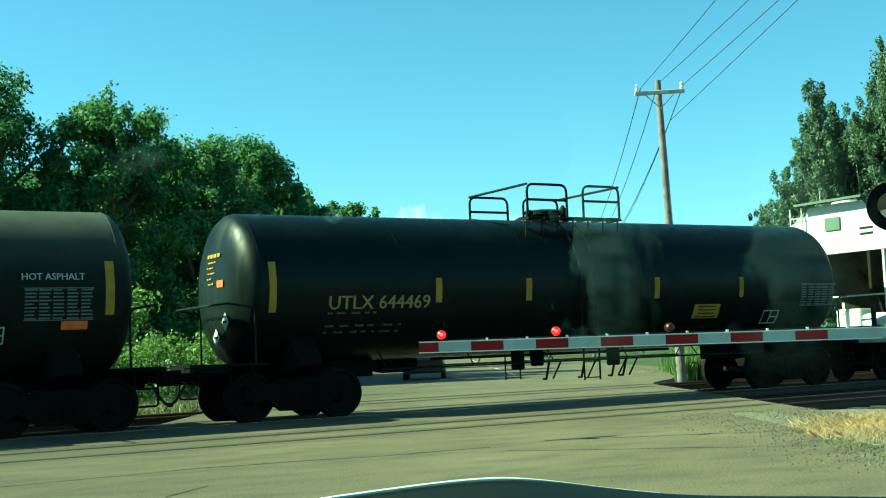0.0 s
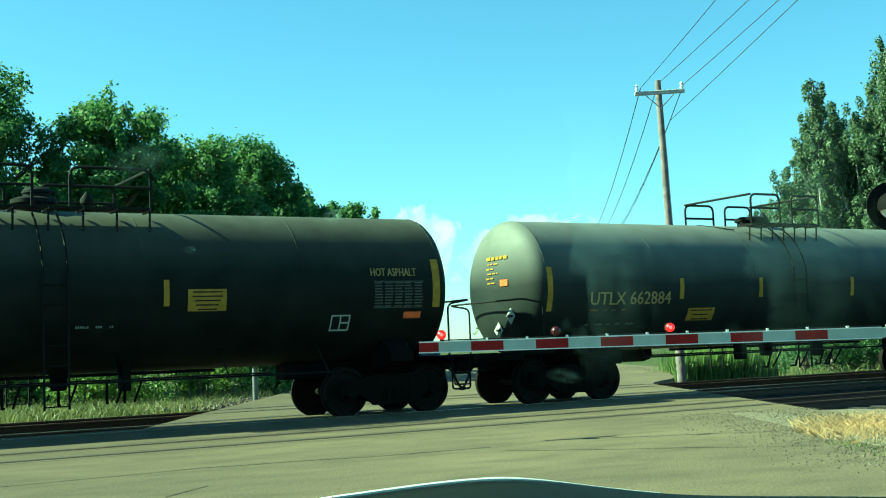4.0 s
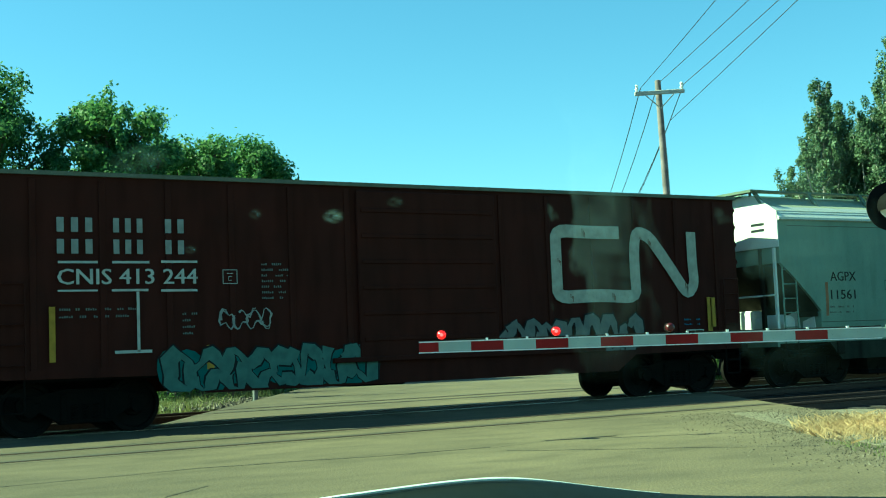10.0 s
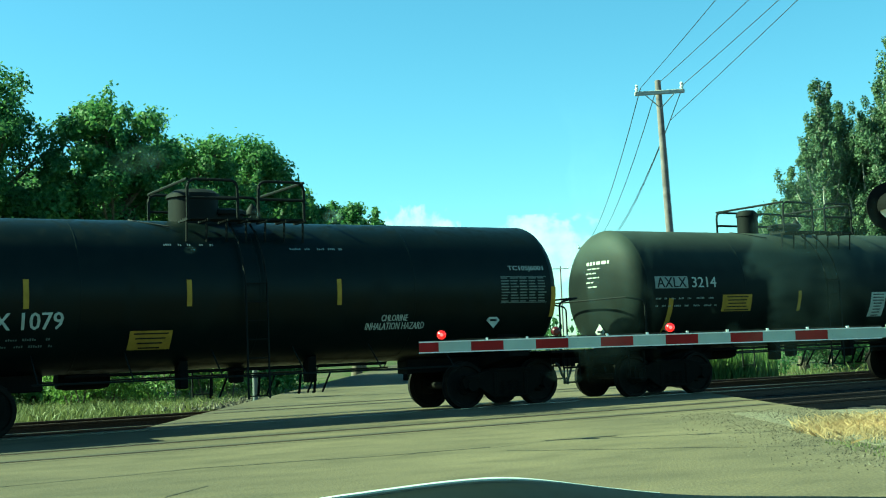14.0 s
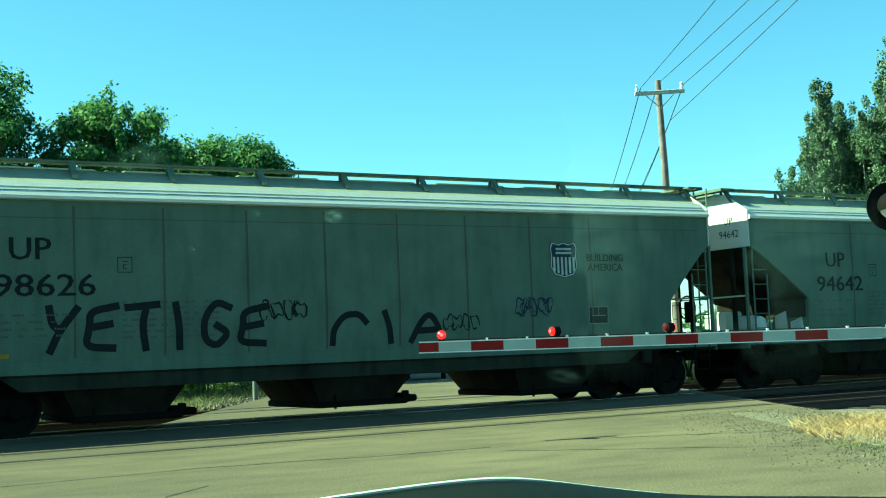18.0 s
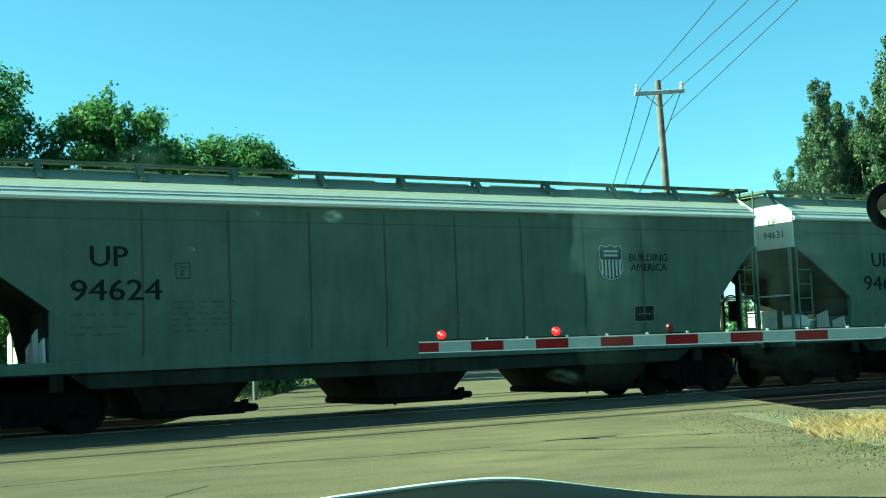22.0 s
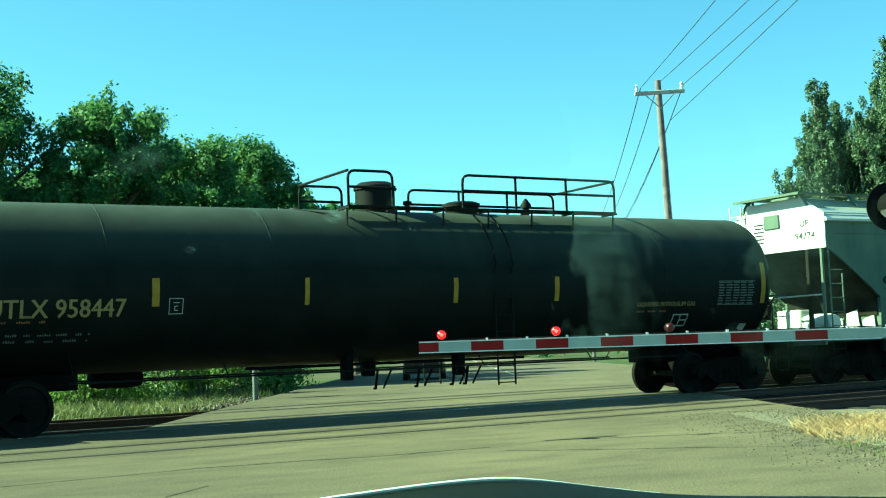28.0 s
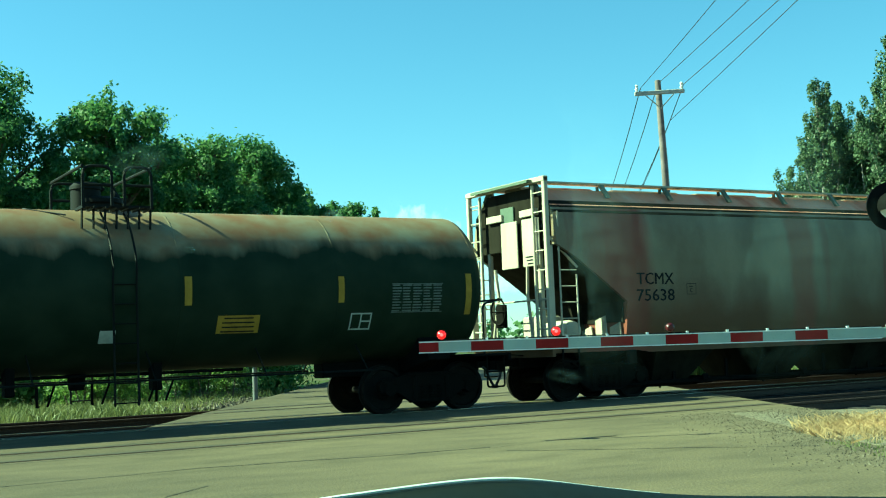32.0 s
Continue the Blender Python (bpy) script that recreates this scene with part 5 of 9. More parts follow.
        mb.add(L2 + R2, [(i, i + 1, n + i + 1, n + i) for i in range(n - 1)])
        part("band_emblem", mb, M["ink_c2"], car, "pale bent band emblem")
        mb = MB()
        rr = random.Random(4)
        for u, v, hh in ((0.06, 0.55, 0.16), (0.13, 0.08, 0.2), (0.22, 0.92, 0.16), (0.40, 0.08, 0.2), (0.60, 0.85, 0.12), (0.655, 0.80, 0.14), (0.90, 0.2, 0.16)):
            for k in range(3):
                xx, zz, h2 = x0 + (u + 0.008 * k) * sx, z0 + (v - 0.02 * k) * sz, hh * rr.uniform(0.3, 1.0)
                mb.add([(xx - 0.012, -(hw + 0.046), zz + h2 / 2), (xx + 0.012, -(hw + 0.046), zz + h2 / 2), (xx + 0.006, -(hw + 0.046), zz - h2 / 2), (xx - 0.006, -(hw + 0.046), zz - h2 / 2)], [(0, 1, 2, 3)])
        part("rust_run", mb, M["gond_in"], car, "rust run over the emblem")
    return car


def gondola(s0, s1, label, rows, seed=0):
    L = s0 - s1
    car = thing("gondola_car", label, "gondola car", "freight train")
    CARS.append((car, (s0 + s1) / 2))
    running_gear(car, L)
    hl, hw, zb, zt = L / 2 - 0.72, 1.42, 0.95, 2.58
    for y in (-1, 1):
        w = part("side_wall", MB().box(0, y * hw, (zb + zt) / 2, 2 * hl, 0.08, zt - zb, 0.015), M["gond"], car)
        part("top_chord", MB().box(0, y * hw, zt, 2 * hl, 0.2, 0.12, 0.02), M["gond"], car)
        part("side_sill", MB().prism([(-hl, zb + 0.12), (hl, zb + 0.12), (hl, zb), (hl - 4.3, zb - 0.02), (hl - 5.6, 0.46), (-hl + 4.6, 0.46), (-hl + 3.3, zb - 0.02), (-hl, zb)], "y", y * hw - 0.06, y * hw + 0.06), M["gond"], car)
        for i in range(14):
            x = -hl + 0.2 + (2 * hl - 0.4) * i / 13
            part("side_stake", MB().box(x, y * (hw + 0.09), (zb + zt) / 2 + 0.05, 0.14, 0.12, zt - zb - 0.15, 0.02), M["gond"], w)
    for s in (-1, 1):
        e = part("end_wall", MB().box(s * hl, 0, (zb + zt) / 2, 0.1, 2 * hw, zt - zb, 0.015), M["gond_in"], car, "rusty tan end wall")
        part("end_panel", MB().box(s * (hl + 0.07), 0, (zb + zt) / 2, 0.04, 1.3, zt - zb - 0.25, 0.01), M["gond_in"], e)
        for z in (1.15, 1.48, 1.81, 2.14, 2.40):
            for y in (-1, 1):
                part("end_rib", MB().box(s * (hl + 0.10), y * 1.03, z, 0.14, 0.72, 0.13, 0.03), M["gond"], e)
        part("end_chord", MB().box(s * hl, 0, zt, 0.22, 2 * hw + 0.1, 0.12, 0.02), M["gond"], car)
        part("center_sill", MB().box(s * (L / 2 - 2.0), 0, 0.90, 2.9, 0.42, 0.36, 0.02), M["under"], car)
        for y in (-1, 1):
            part("sill_step", STEP, None, car, at=pose(s * (hl - 0.3), y * hw, 0))
            part("grab_iron", MB().tube(rounded([(s * (hl + 0.14), y * 1.36, 1.1), (s * (hl + 0.2), y * 1.36, 1.1), (s * (hl + 0.2), y * 1.36, 2.3), (s * (hl + 0.14), y * 1.36, 2.3)], 0.05), 0.014, 5), M["rail_white"], car)
    part("floor_plate", MB().box(0, 0, 0.98, 2 * hl, 2 * hw, 0.08), M["gond_in"], car)
    part("brake_wheel", MB().tube([(hl + 0.25, 0.28 * math.cos(a) + 0.5, 2.0 + 0.28 * math.sin(a)) for a in [k * math.pi / 10 for k in range(20)]], 0.02, 5, True).tube([(hl + 0.25, 0.22, 2.0), (hl + 0.25, 0.78, 2.0)], 0.014, 4), M["iron"], car)
    marks(car, lambda z: hw + 0.045, rows, seed)
    return car


def coil_car(s0, s1, label, rows, seed=0):
    L = s0 - s1
    car = thing("coil_car", label, "coil car", "freight train")
    CARS.append((car, (s0 + s1) / 2))
    running_gear(car, L)
    hl = L / 2 - 1.35
    prof = [(-1.40, 1.15), (-1.40, 2.30), (-1.36, 2.62), (-1.18, 2.98), (-0.85, 3.24), (-0.45, 3.36), (0, 3.40), (0.45, 3.36), (0.85, 3.24), (1.18, 2.98), (1.36, 2.62), (1.40, 2.30), (1.40, 1.15)]
    hood = part("hood", MB().loft([[(x, y, z) for y, z in prof] for x in (-hl, hl)]), M["tank"], car, "black arched steel hood", smooth=True)
    part("hood_seam", MB().box(0, -1.405, 2.30, 2 * hl, 0.03, 0.05, 0.01), M["tank"], hood)
    for x in (-hl, hl):
        part("hood_rim", MB().loft([[(x + d, y * 1.012, 1.15 + (z - 1.15) * 1.006) for y, z in prof] for d in (-0.05, 0.05)]), M["tank"], hood, smooth=True)
    part("ridge_rail", MB().box(0, 0, 3.44, 9.0, 0.5, 0.05, 0.01).box(0, 0, 3.48, 9.0, 0.1, 0.06), M["rail_black"], hood)
    for x in (-3.65, 4.0):
        part("stacking_bracket", MB().box(x, -0.95, 3.30, 0.10, 0.10, 0.8, 0.01).tube([(x - 0.35, 0.9, 3.52), (x + 0.1, -0.95, 3.66)], 0.05, 5).box(x, -1.1, 3.1, 0.12, 0.12, 0.5, 0.01), M["rail_black"], hood)
    for dx in (-0.35, 0.0, 0.35):
        part("lifting_loop", MB().tube(rounded([(dx - 0.20, 0.3 * (dx > -0.1), 3.42), (dx - 0.22, 0, 4.02), (dx + 0.25, 0, 4.02), (dx + 0.26, 0, 3.42)], 0.14), 0.038, 6), M["rail_black"], hood, smooth=True)
    for y in (-1, 1):
        part("deck_sill", MB().box(0, y * 1.46, 1.22, L - 1.5, 0.12, 0.46, 0.02), M["gond"], car)
        part("deck_edge", MB().box(0, y * 1.48, 0.985, L - 1.6, 0.14, 0.025), M["ring_grey"], car)
    part("deck", MB().box(0, 0, 1.0, L - 1.6, 2.8, 0.12).box(0, 0, 0.75, L - 7.5, 0.6, 0.5, 0.05), M["under"], car)
    for s in (-1, 1):
        part("center_sill", MB().box(s * (L / 2 - 1.6), 0, 0.90, 2.2, 0.42, 0.36, 0.02), M["under"], car)
        for y in (-1, 1):
            part("sill_step", STEP, None, car, at=pose(s * (L / 2 - 0.9), y * 1.42, 0))
            part("grab_iron", MB().tube(rounded([(s * (hl + 0.45), y * 1.36, 1.1), (s * (hl + 0.45), y * 1.36, 2.3), (s * (hl + 0.15), y * 1.36, 2.3)], 0.06), 0.018, 5), M["rail_black"], car)
    part("air_reservoir", MB().lathe([(-0.6, 0.05), (-0.55, 0.22), (-0.4, 0.26), (0.4, 0.26), (0.55, 0.22), (0.6, 0.05)], "x", (-0.4, -0.9, 0.68), 16), M["under"], car, smooth=True)
    hoodside = surf_flat([(z, -y) for y, z in prof[:7]])

    def flank(z):
        return 1.522 if z < 1.46 else hoodside(z)

    marks(car, flank, rows, seed)
    # stencilled lines on the sunlit end
    mb = MB()
    for zz, w in ((3.0, 0.3), (2.78, 0.55)):
        mb.box(-hl - 0.055, -0.55, zz, 0.008, w, 0.10)
    part("end_stencil", mb, M["ink_w"], car)
    return car


# ---------------------------------------------------------------- the ground, the tracks and the road
RDX, RDY = 0.51, 0.8602          # the road's direction; it runs under the eye


def spot(w, d, z=0.0):
    """A place d metres up the road from the eye and w metres to the right of it."""
    return Vector((w * RDY + d * RDX, -C_EYE - w * RDX + d * RDY, z))


def ground_material():
    m, n, l, b = material("grass_and_dirt", 0.95, 0, 0.1)
    a = noise_node(n, l, 0.25, 6.0)
    c = noise_node(n, l, 3.0, 6.0)
    g = ramp(n, l, c.outputs["Fac"], [(0.3, (0.022, 0.034, 0.010)), (0.7, (0.065, 0.082, 0.024))])
    d = ramp(n, l, c.outputs["Fac"], [(0.3, (0.055, 0.047, 0.030)), (0.7, (0.11, 0.094, 0.060))])
    f = ramp(n, l, a.outputs["Fac"], [(0.48, (0, 0, 0)), (0.62, (1, 1, 1))])
    l.new(mix(n, l, f.outputs[0], g.outputs[0], d.outputs[0]), b.inputs["Base Color"])
    bump(n, l, b, c.outputs["Fac"], 0.6, 0.06)
    return m


def asphalt_material(name, lo, hi, warm):
    m, n, l, b = material(name, 0.88, 0, 0.25)
    a = noise_node(n, l, 0.35, 6.0)
    st = noise_node(n, l, 1.6, 7.0, (0.6, 1.3, 1))
    c = noise_node(n, l, 38.0, 6.0)
    v = n.new("ShaderNodeTexVoronoi")
    v.inputs["Scale"].default_value = 45.0
    tc = n.new("ShaderNodeTexCoord")
    l.new(tc.outputs["Object"], v.inputs["Vector"])
    base = ramp(n, l, a.outputs["Fac"], [(0.28, lo), (0.55, hi), (0.78, warm)])
    s2 = ramp(n, l, st.outputs["Fac"], [(0.30, (0.74, 0.75, 0.74)), (0.5, (1.0, 1.0, 1.0)), (0.72, (1.14, 1.13, 1.09))])
    g2 = ramp(n, l, c.outputs["Fac"], [(0.3, (0.66, 0.66, 0.66)), (0.7, (1.28, 1.28, 1.24))])
    col = mix(n, l, 1.0, base.outputs[0], s2.outputs[0], "MULTIPLY")
    col = mix(n, l, 1.0, col, g2.outputs[0], "MULTIPLY")
    # dimmer light on the road's left, put into the colour as a dark fade
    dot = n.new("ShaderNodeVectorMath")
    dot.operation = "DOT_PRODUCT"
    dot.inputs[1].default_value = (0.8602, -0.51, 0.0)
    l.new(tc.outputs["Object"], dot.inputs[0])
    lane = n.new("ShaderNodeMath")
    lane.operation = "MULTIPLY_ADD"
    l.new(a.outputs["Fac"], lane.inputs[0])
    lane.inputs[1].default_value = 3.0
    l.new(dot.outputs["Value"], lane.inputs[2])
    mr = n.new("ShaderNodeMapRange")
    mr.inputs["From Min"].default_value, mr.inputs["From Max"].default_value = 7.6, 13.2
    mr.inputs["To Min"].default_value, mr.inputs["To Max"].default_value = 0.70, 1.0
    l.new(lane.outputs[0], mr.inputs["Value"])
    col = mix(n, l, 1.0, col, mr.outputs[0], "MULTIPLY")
    l.new(col, b.inputs["Base Color"])
    bump(n, l, b, v.outputs["Distance"], 0.35, 0.01)
    return m


def ballast_material():
    m, n, l, b = material("dark_track_ballast", 0.95, 0, 0.1)
    v = n.new("ShaderNodeTexVoronoi")
    v.inputs["Scale"].default_value = 14.0
    tc = n.new("ShaderNodeTexCoord")
    l.new(tc.outputs["Object"], v.inputs["Vector"])
    r = ramp(n, l, v.outputs["Color"], [(0.1, (0.012, 0.010, 0.008)), (0.9, (0.050, 0.043, 0.036))])
    l.new(r.outputs[0], b.inputs["Base Color"])
    bump(n, l, b, v.outputs["Distance"], 0.9, 0.05)
    return m


M["ground"] = ground_material()
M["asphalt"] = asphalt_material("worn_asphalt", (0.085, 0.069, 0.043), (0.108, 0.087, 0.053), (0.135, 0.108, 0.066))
M["ballast"] = ballast_material()
M["gravel"] = plain("pale_gravel", (0.125, 0.106, 0.070), 0.95, 0, 0.55, 9.0)


def stone_material():
    m, n, l, b = material("mixed_gravel_stones", 0.95, 0, 0.1)
    gi = n.new("ShaderNodeNewGeometry")
    r = ramp(n, l, gi.outputs["Random Per Island"], [(0.0, (0.035, 0.031, 0.026)), (0.5, (0.085, 0.072, 0.052)), (1.0, (0.165, 0.145, 0.108))])
    l.new(r.outputs[0], b.inputs["Base Color"])
    return m


M["stones"] = stone_material()
M["tie"] = plain("creosoted_tie", (0.018, 0.014, 0.011), 0.9, 0, 0.4, 12.0)
M["railsteel"] = plain("rusty_rail", (0.050, 0.030, 0.020), 0.7, 0.3, 0.3, 20.0)
M["railtop"] = plain("polished_rail_head", (0.42, 0.41, 0.39), 0.25, 1.0, 0.1)
M["tar"] = plain("dark_crack", (0.012, 0.012, 0.010), 0.9, 0, 0.3)
M["timber"] = plain("dark_crossing_timber", (0.050, 0.040, 0.023), 0.9, 0, 0.35, 8.0)
M["galv"] = plain("galvanised_steel", (0.34, 0.35, 0.35), 0.45, 0.6, 0.15)
M["mast_grey"] = plain("weathered_grey_mast_paint", (0.13, 0.135, 0.13), 0.6, 0, 0.2)
M["alu"] = plain("white_signal_paint", (0.68, 0.69, 0.68), 0.5, 0, 0.1)
M["black"] = weathered("signal_black", (0.005, 0.005, 0.005), (0.010, 0.010, 0.010), 0.75, 0.4, spec=0.06)
M["arm_white"] = plain("white_reflective_sheet", (0.31, 0.36, 0.335), 0.45, 0, 0.08)
M["arm_red"] = plain("red_reflective_sheet", (0.150, 0.005, 0.007), 0.5, 0, 0.15, spec=0.15)
M["lamp_on"] = glow("lit_red_lamp", (1.0, 0.0, 0.010), 0.42)
M["lamp_core"] = glow("lit_red_lamp_core", (1.0, 0.07, 0.08), 1.0)
M["lamp_off"] = plain("dark_red_lens", (0.040, 0.0015, 0.003), 0.35)
M["wood_pole"] = plain("weathered_pole_wood", (0.150, 0.122, 0.126), 0.85, 0, 0.3, 5.0)
# paler than the pole: the crossarm's sunlight put into its colour
M["arm_wood"] = plain("sunlit_crossarm_wood", (0.36, 0.35, 0.34), 0.85, 0, 0.2, 5.0)
M["wire"] = plain("grey_wire", (0.06, 0.06, 0.06), 0.6)
M["bark_pale"] = plain("pale_poplar_bark", (0.30, 0.28, 0.24), 0.9, 0, 0.35, 6.0)
M["bark"] = plain("grey_brown_bark", (0.10, 0.08, 0.06), 0.95, 0, 0.4, 6.0)

# ground: one sheet, denser close by, sinking slightly beside the road
mb = MB()
xs = [-2500, -900, -400, -200] + [-100 + 8 * i for i in range(33)] + [240, 400, 900, 2500]
ys = [-1500, -500, -200, -100] + [-60 + 6 * i for i in range(30)] + [180, 300, 700, 1500, 2500]
rg = random.Random(5)
for y in ys:
    for x in xs:
        near = 1.0 if (abs(y) > 10.5 or False) else 0.0
        mb.v.append((x, y, -0.34 + (rg.uniform(-0.05, 0.10) * near if abs(x) < 140 and abs(y) < 90 else 0.0)))
nx = len(xs)
mb.f = [(j * nx + i, j * nx + i + 1, (j + 1) * nx + i + 1, (j + 1) * nx + i) for j in range(len(ys) - 1) for i in range(nx - 1)]
tagged(new("ground", mb.mesh("ground", M["ground"], True, False)), "flat rough grass and bare dirt", "ground", kind="structure")

TRACKS = (-5.35, 0.0, 4.75)
mb = MB().prism([(-9.3, -0.36), (-8.0, -0.17), (7.4, -0.17), (8.9, -0.36)], "x", -720, 760)
tagged(new("track_bed", mb.mesh("track_bed", M["ballast"])), "dark stone ballast under three tracks", "track bed", kind="structure")
RAILP = [(-0.075, -0.172), (0.075, -0.172), (0.075, -0.160), (0.012, -0.140), (0.010, -0.045), (0.036, -0.032), (0.036, -0.004), (0.030, 0.0), (-0.030, 0.0), (-0.036, -0.004), (-0.036, -0.032), (-0.010, -0.045), (-0.012, -0.140), (-0.075, -0.160)]
for c in TRACKS:
    tr = thing("railway_track", "rusty steel rails on dark wooden ties", "railway track", at=pose(0, c, 0), kind="structure")
    for s in (-1, 1):
        part("rail", MB().prism([(s * 0.7535 + y, z) for y, z in RAILP], "x", -720, 760), M["railsteel"], tr)
        part("rail_head", MB().box(20, s * 0.7535, 0.001, 1480, 0.045, 0.004), M["railtop"] if c == 0 else M["railsteel"], tr, "worn bright running surface" if c == 0 else "")
    tie = MB().box(0, 0, -0.245, 0.23, 2.6, 0.18, 0.015).mesh("tie", M["tie"])
    for i in range(150):
        x = -14 + 0.56 * i
        y = c
        w = x * RDY - y * RDX - C_EYE * RDX
        if (-11.0 if c < -1 else -6.6) < w < 6.8:
            continue
        part("tie", tie, None, tr, at=pose(x + rg.uniform(-0.03, 0.03), rg.uniform(-0.06, 0.06), 0, 0, 0, rg.uniform(-1, 1)))

# the road: slabs between the rails, with open grooves beside each rail head
W_L, W_R = -5.45, 5.80


def road_x(w, y):
    return (w + C_EYE * RDX + y * RDX) / RDY


cuts = sorted([c + s * 0.7535 for c in TRACKS for s in (-1, 1)])
bands, y = [], -90.0
for r in cuts:
    bands.append((y, r - 0.045 if r - y > 2 else r - 0.10))
    y = r + (0.10 if [c for c in TRACKS if abs(c - 0.7535 - r) < 0.01] else 0.045)
bands.append((y, 330.0))
road = thing("road", "worn pale asphalt road across the tracks", "road", kind="structure")
for k, (y0, y1) in enumerate(bands):
    mb = MB()
    steps = [0, 1 / 3, 2 / 3, 1] if y1 - y0 > 3 else [0, 1]
    if y1 > 100:
        steps = [0, 0.004, 0.010, 0.016, 0.024, 0.05, 0.3, 1]
    ring = []
    for t in steps:
        yy = y0 + (y1 - y0) * t
        W_R = 5.80 + 2.1 * min(1.0, max(0.0, (yy - 6.2) / 4.0)) + 2.4 * min(1.0, max(0.0, (yy - 12.5) / 8.0))
        wl = -10.5 if y1 < -0.5 else W_L
        ring.append([(road_x(wl, yy), yy, -0.30), (road_x(wl, yy) + 0.02, yy, 0.0), (road_x(W_R, yy), yy, 0.0), (road_x(W_R + 0.4, yy), yy, -0.30)])
    mb.loft(ring)
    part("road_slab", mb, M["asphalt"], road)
W_R = 5.80
for c in TRACKS:
    for s in (-1, 1):
        y = c + s * (0.7535 + (0.17 if s > 0 else -0.17) * 1.0)
        part("crossing_timber", MB().prism([(road_x((-10.3 if y < -0.5 else W_L + 0.3), y - 0.15), y - 0.15), (road_x(W_R - 0.2, y - 0.15), y - 0.15), (road_x(W_R - 0.2, y + 0.15), y + 0.15), (road_x((-10.3 if y < -0.5 else W_L + 0.3), y + 0.15), y + 0.15)], "z", -0.02, 0.005), M["timber"], road)
for c in TRACKS:
    for s in (-1, 1):
        y = c + s * 0.7535
        for q, wd in ((0.075, 0.07), (-0.31, 0.03), (0.33, 0.025)):
            ya, yb = y + q - wd / 2, y + q + wd / 2
            wl = -10.3 if y < -0.5 else W_L + 0.1
            part("flangeway", MB().add([(road_x(wl, ya), ya, 0.0075), (road_x(W_R - 0.1, ya), ya, 0.0075), (road_x(W_R - 0.1, yb), yb, 0.0075), (road_x(wl, yb), yb, 0.0075)], [(0, 1, 2, 3)]), M["tar"], road)
for k, (wa, ya, wb, yb, wd) in enumerate(((-2.71, -9.15, 0.47, -9.7, 0.05), (-5.2, -9.4, -2.71, -9.15, 0.04), (0.63, -10.27, 3.9, -12.72, 0.045), (1.19, -9.42, 2.09, -9.61, 0.09), (1.7, -9.5, 2.1, -9.56, 0.07), (-2.45, -11.67, -2.24, -11.0, 0.05), (-4.9, -10.6, -4.2, -10.1, 0.05), (0.47, -9.7, 1.19, -9.45, 0.02), (-1.5, 12.0, 1.5, 26.0, 0.06), (-4.0, 14.0, 4.0, 14.8, 0.05), (-0.6, -9.9, -0.35, -9.5, 0.03), (-5.0, -4.5, 5.0, -3.75, 0.05), (-5.0, -4.25, 5.0, -3.55, 0.035))):
    pts, qts = [], []
    n = 26
    for i in range(n + 1):
        t = i / n
        w, yy = wa + (wb - wa) * t, ya + (yb - ya) * t
        j = noise.noise((w * 1.3, yy * 1.3, k * 3.1)) * 0.10
        pts.append((road_x(w, yy + j), yy + j, 0.004))
        qts.append((road_x(w, yy + j) + 0.01, yy + j + wd * (0.6 + 0.7 * abs(noise.noise((w * 4, 2.0, k)))), 0.004))
    mb = MB().add(pts + qts, [(i, i + 1, n + 2 + i, n + 1 + i) for i in range(n)])
    part("crack", mb, M["tar"], road)
mbl = MB()
for i in range(9):
    y0 = 24 + 12 * i
    mbl.add([(road_x(2.9, y0), y0, 0.004), (road_x(3.02, y0), y0, 0.004), (road_x(3.02, y0 + 8), y0 + 8, 0.004), (road_x(2.9, y0 + 8), y0 + 8, 0.004)], [(0, 1, 2, 3)])
part("road_line", mbl, M["ink_w"], road, "faded white edge line")


def stones(name, label, spots, mat, seed, size):
    rs = random.Random(seed)
    mb = MB()
    for x, y, z in spots:
        r = rs.uniform(*size)
        a = rs.uniform(0, 6.28)
        k = [rs.uniform(0.6, 1.2) for _ in range(6)]
        ca, sa = math.cos(a) * r, math.sin(a) * r
        mb.add([(x + ca * k[0], y + sa * k[0], z), (x - sa * k[1], y + ca * k[1], z), (x - ca * k[2], y - sa * k[2], z), (x + sa * k[3], y - ca * k[3], z), (x + 0.2 * ca, y, z + r * k[4])], [(0, 1, 4), (1, 2, 4), (2, 3, 4), (3, 0, 4)])
    return tagged(new(name, mb.mesh(name, mat, False, False)), label, "gravel", kind="stuff")


rs = random.Random(11)
sp = []
for i in range(11000):
    d, w = rs.uniform(10.5, 20.5), rs.gauss(4.7, 0.95)
    if w < 2.9 or (w < 3.6 and rs.random() < 0.6):
        continue
    p = spot(w, d)
    if -9.4 < p.y < -7.6 and w > 5.2:
        sp.append((p.x, p.y, -0.14 if w > 5.9 else 0.0))
    elif p.y < -6.9:
        sp.append((p.x, p.y, 0.0 if w < 5.9 else -0.02))
stones("gravel", "loose pale gravel along the road edge", sp, M["stones"], 12, (0.005, 0.017))
sp = [(rs.uniform(-4, 60), rs.uniform(7.0, 9.6), -0.26) for _ in range(3500)]
sp = [p for p in sp if not -5.6 < p[0] * RDY - p[1] * RDX - C_EYE * RDX < 5.7]
sp += [(spot(rs.gauss(-6.6, 0.7), rs.uniform(33, 40)).to_tuple()[:2] + (-0.12,)) for _ in range(1500)]
stones("gravel", "grey ballast stones beside the far track", sp, M["stones"], 13, (0.04, 0.10))
sp = [(rs.uniform(12, 45), rs.uniform(-9.6, -7.2), -0.2) for _ in range(5000)]
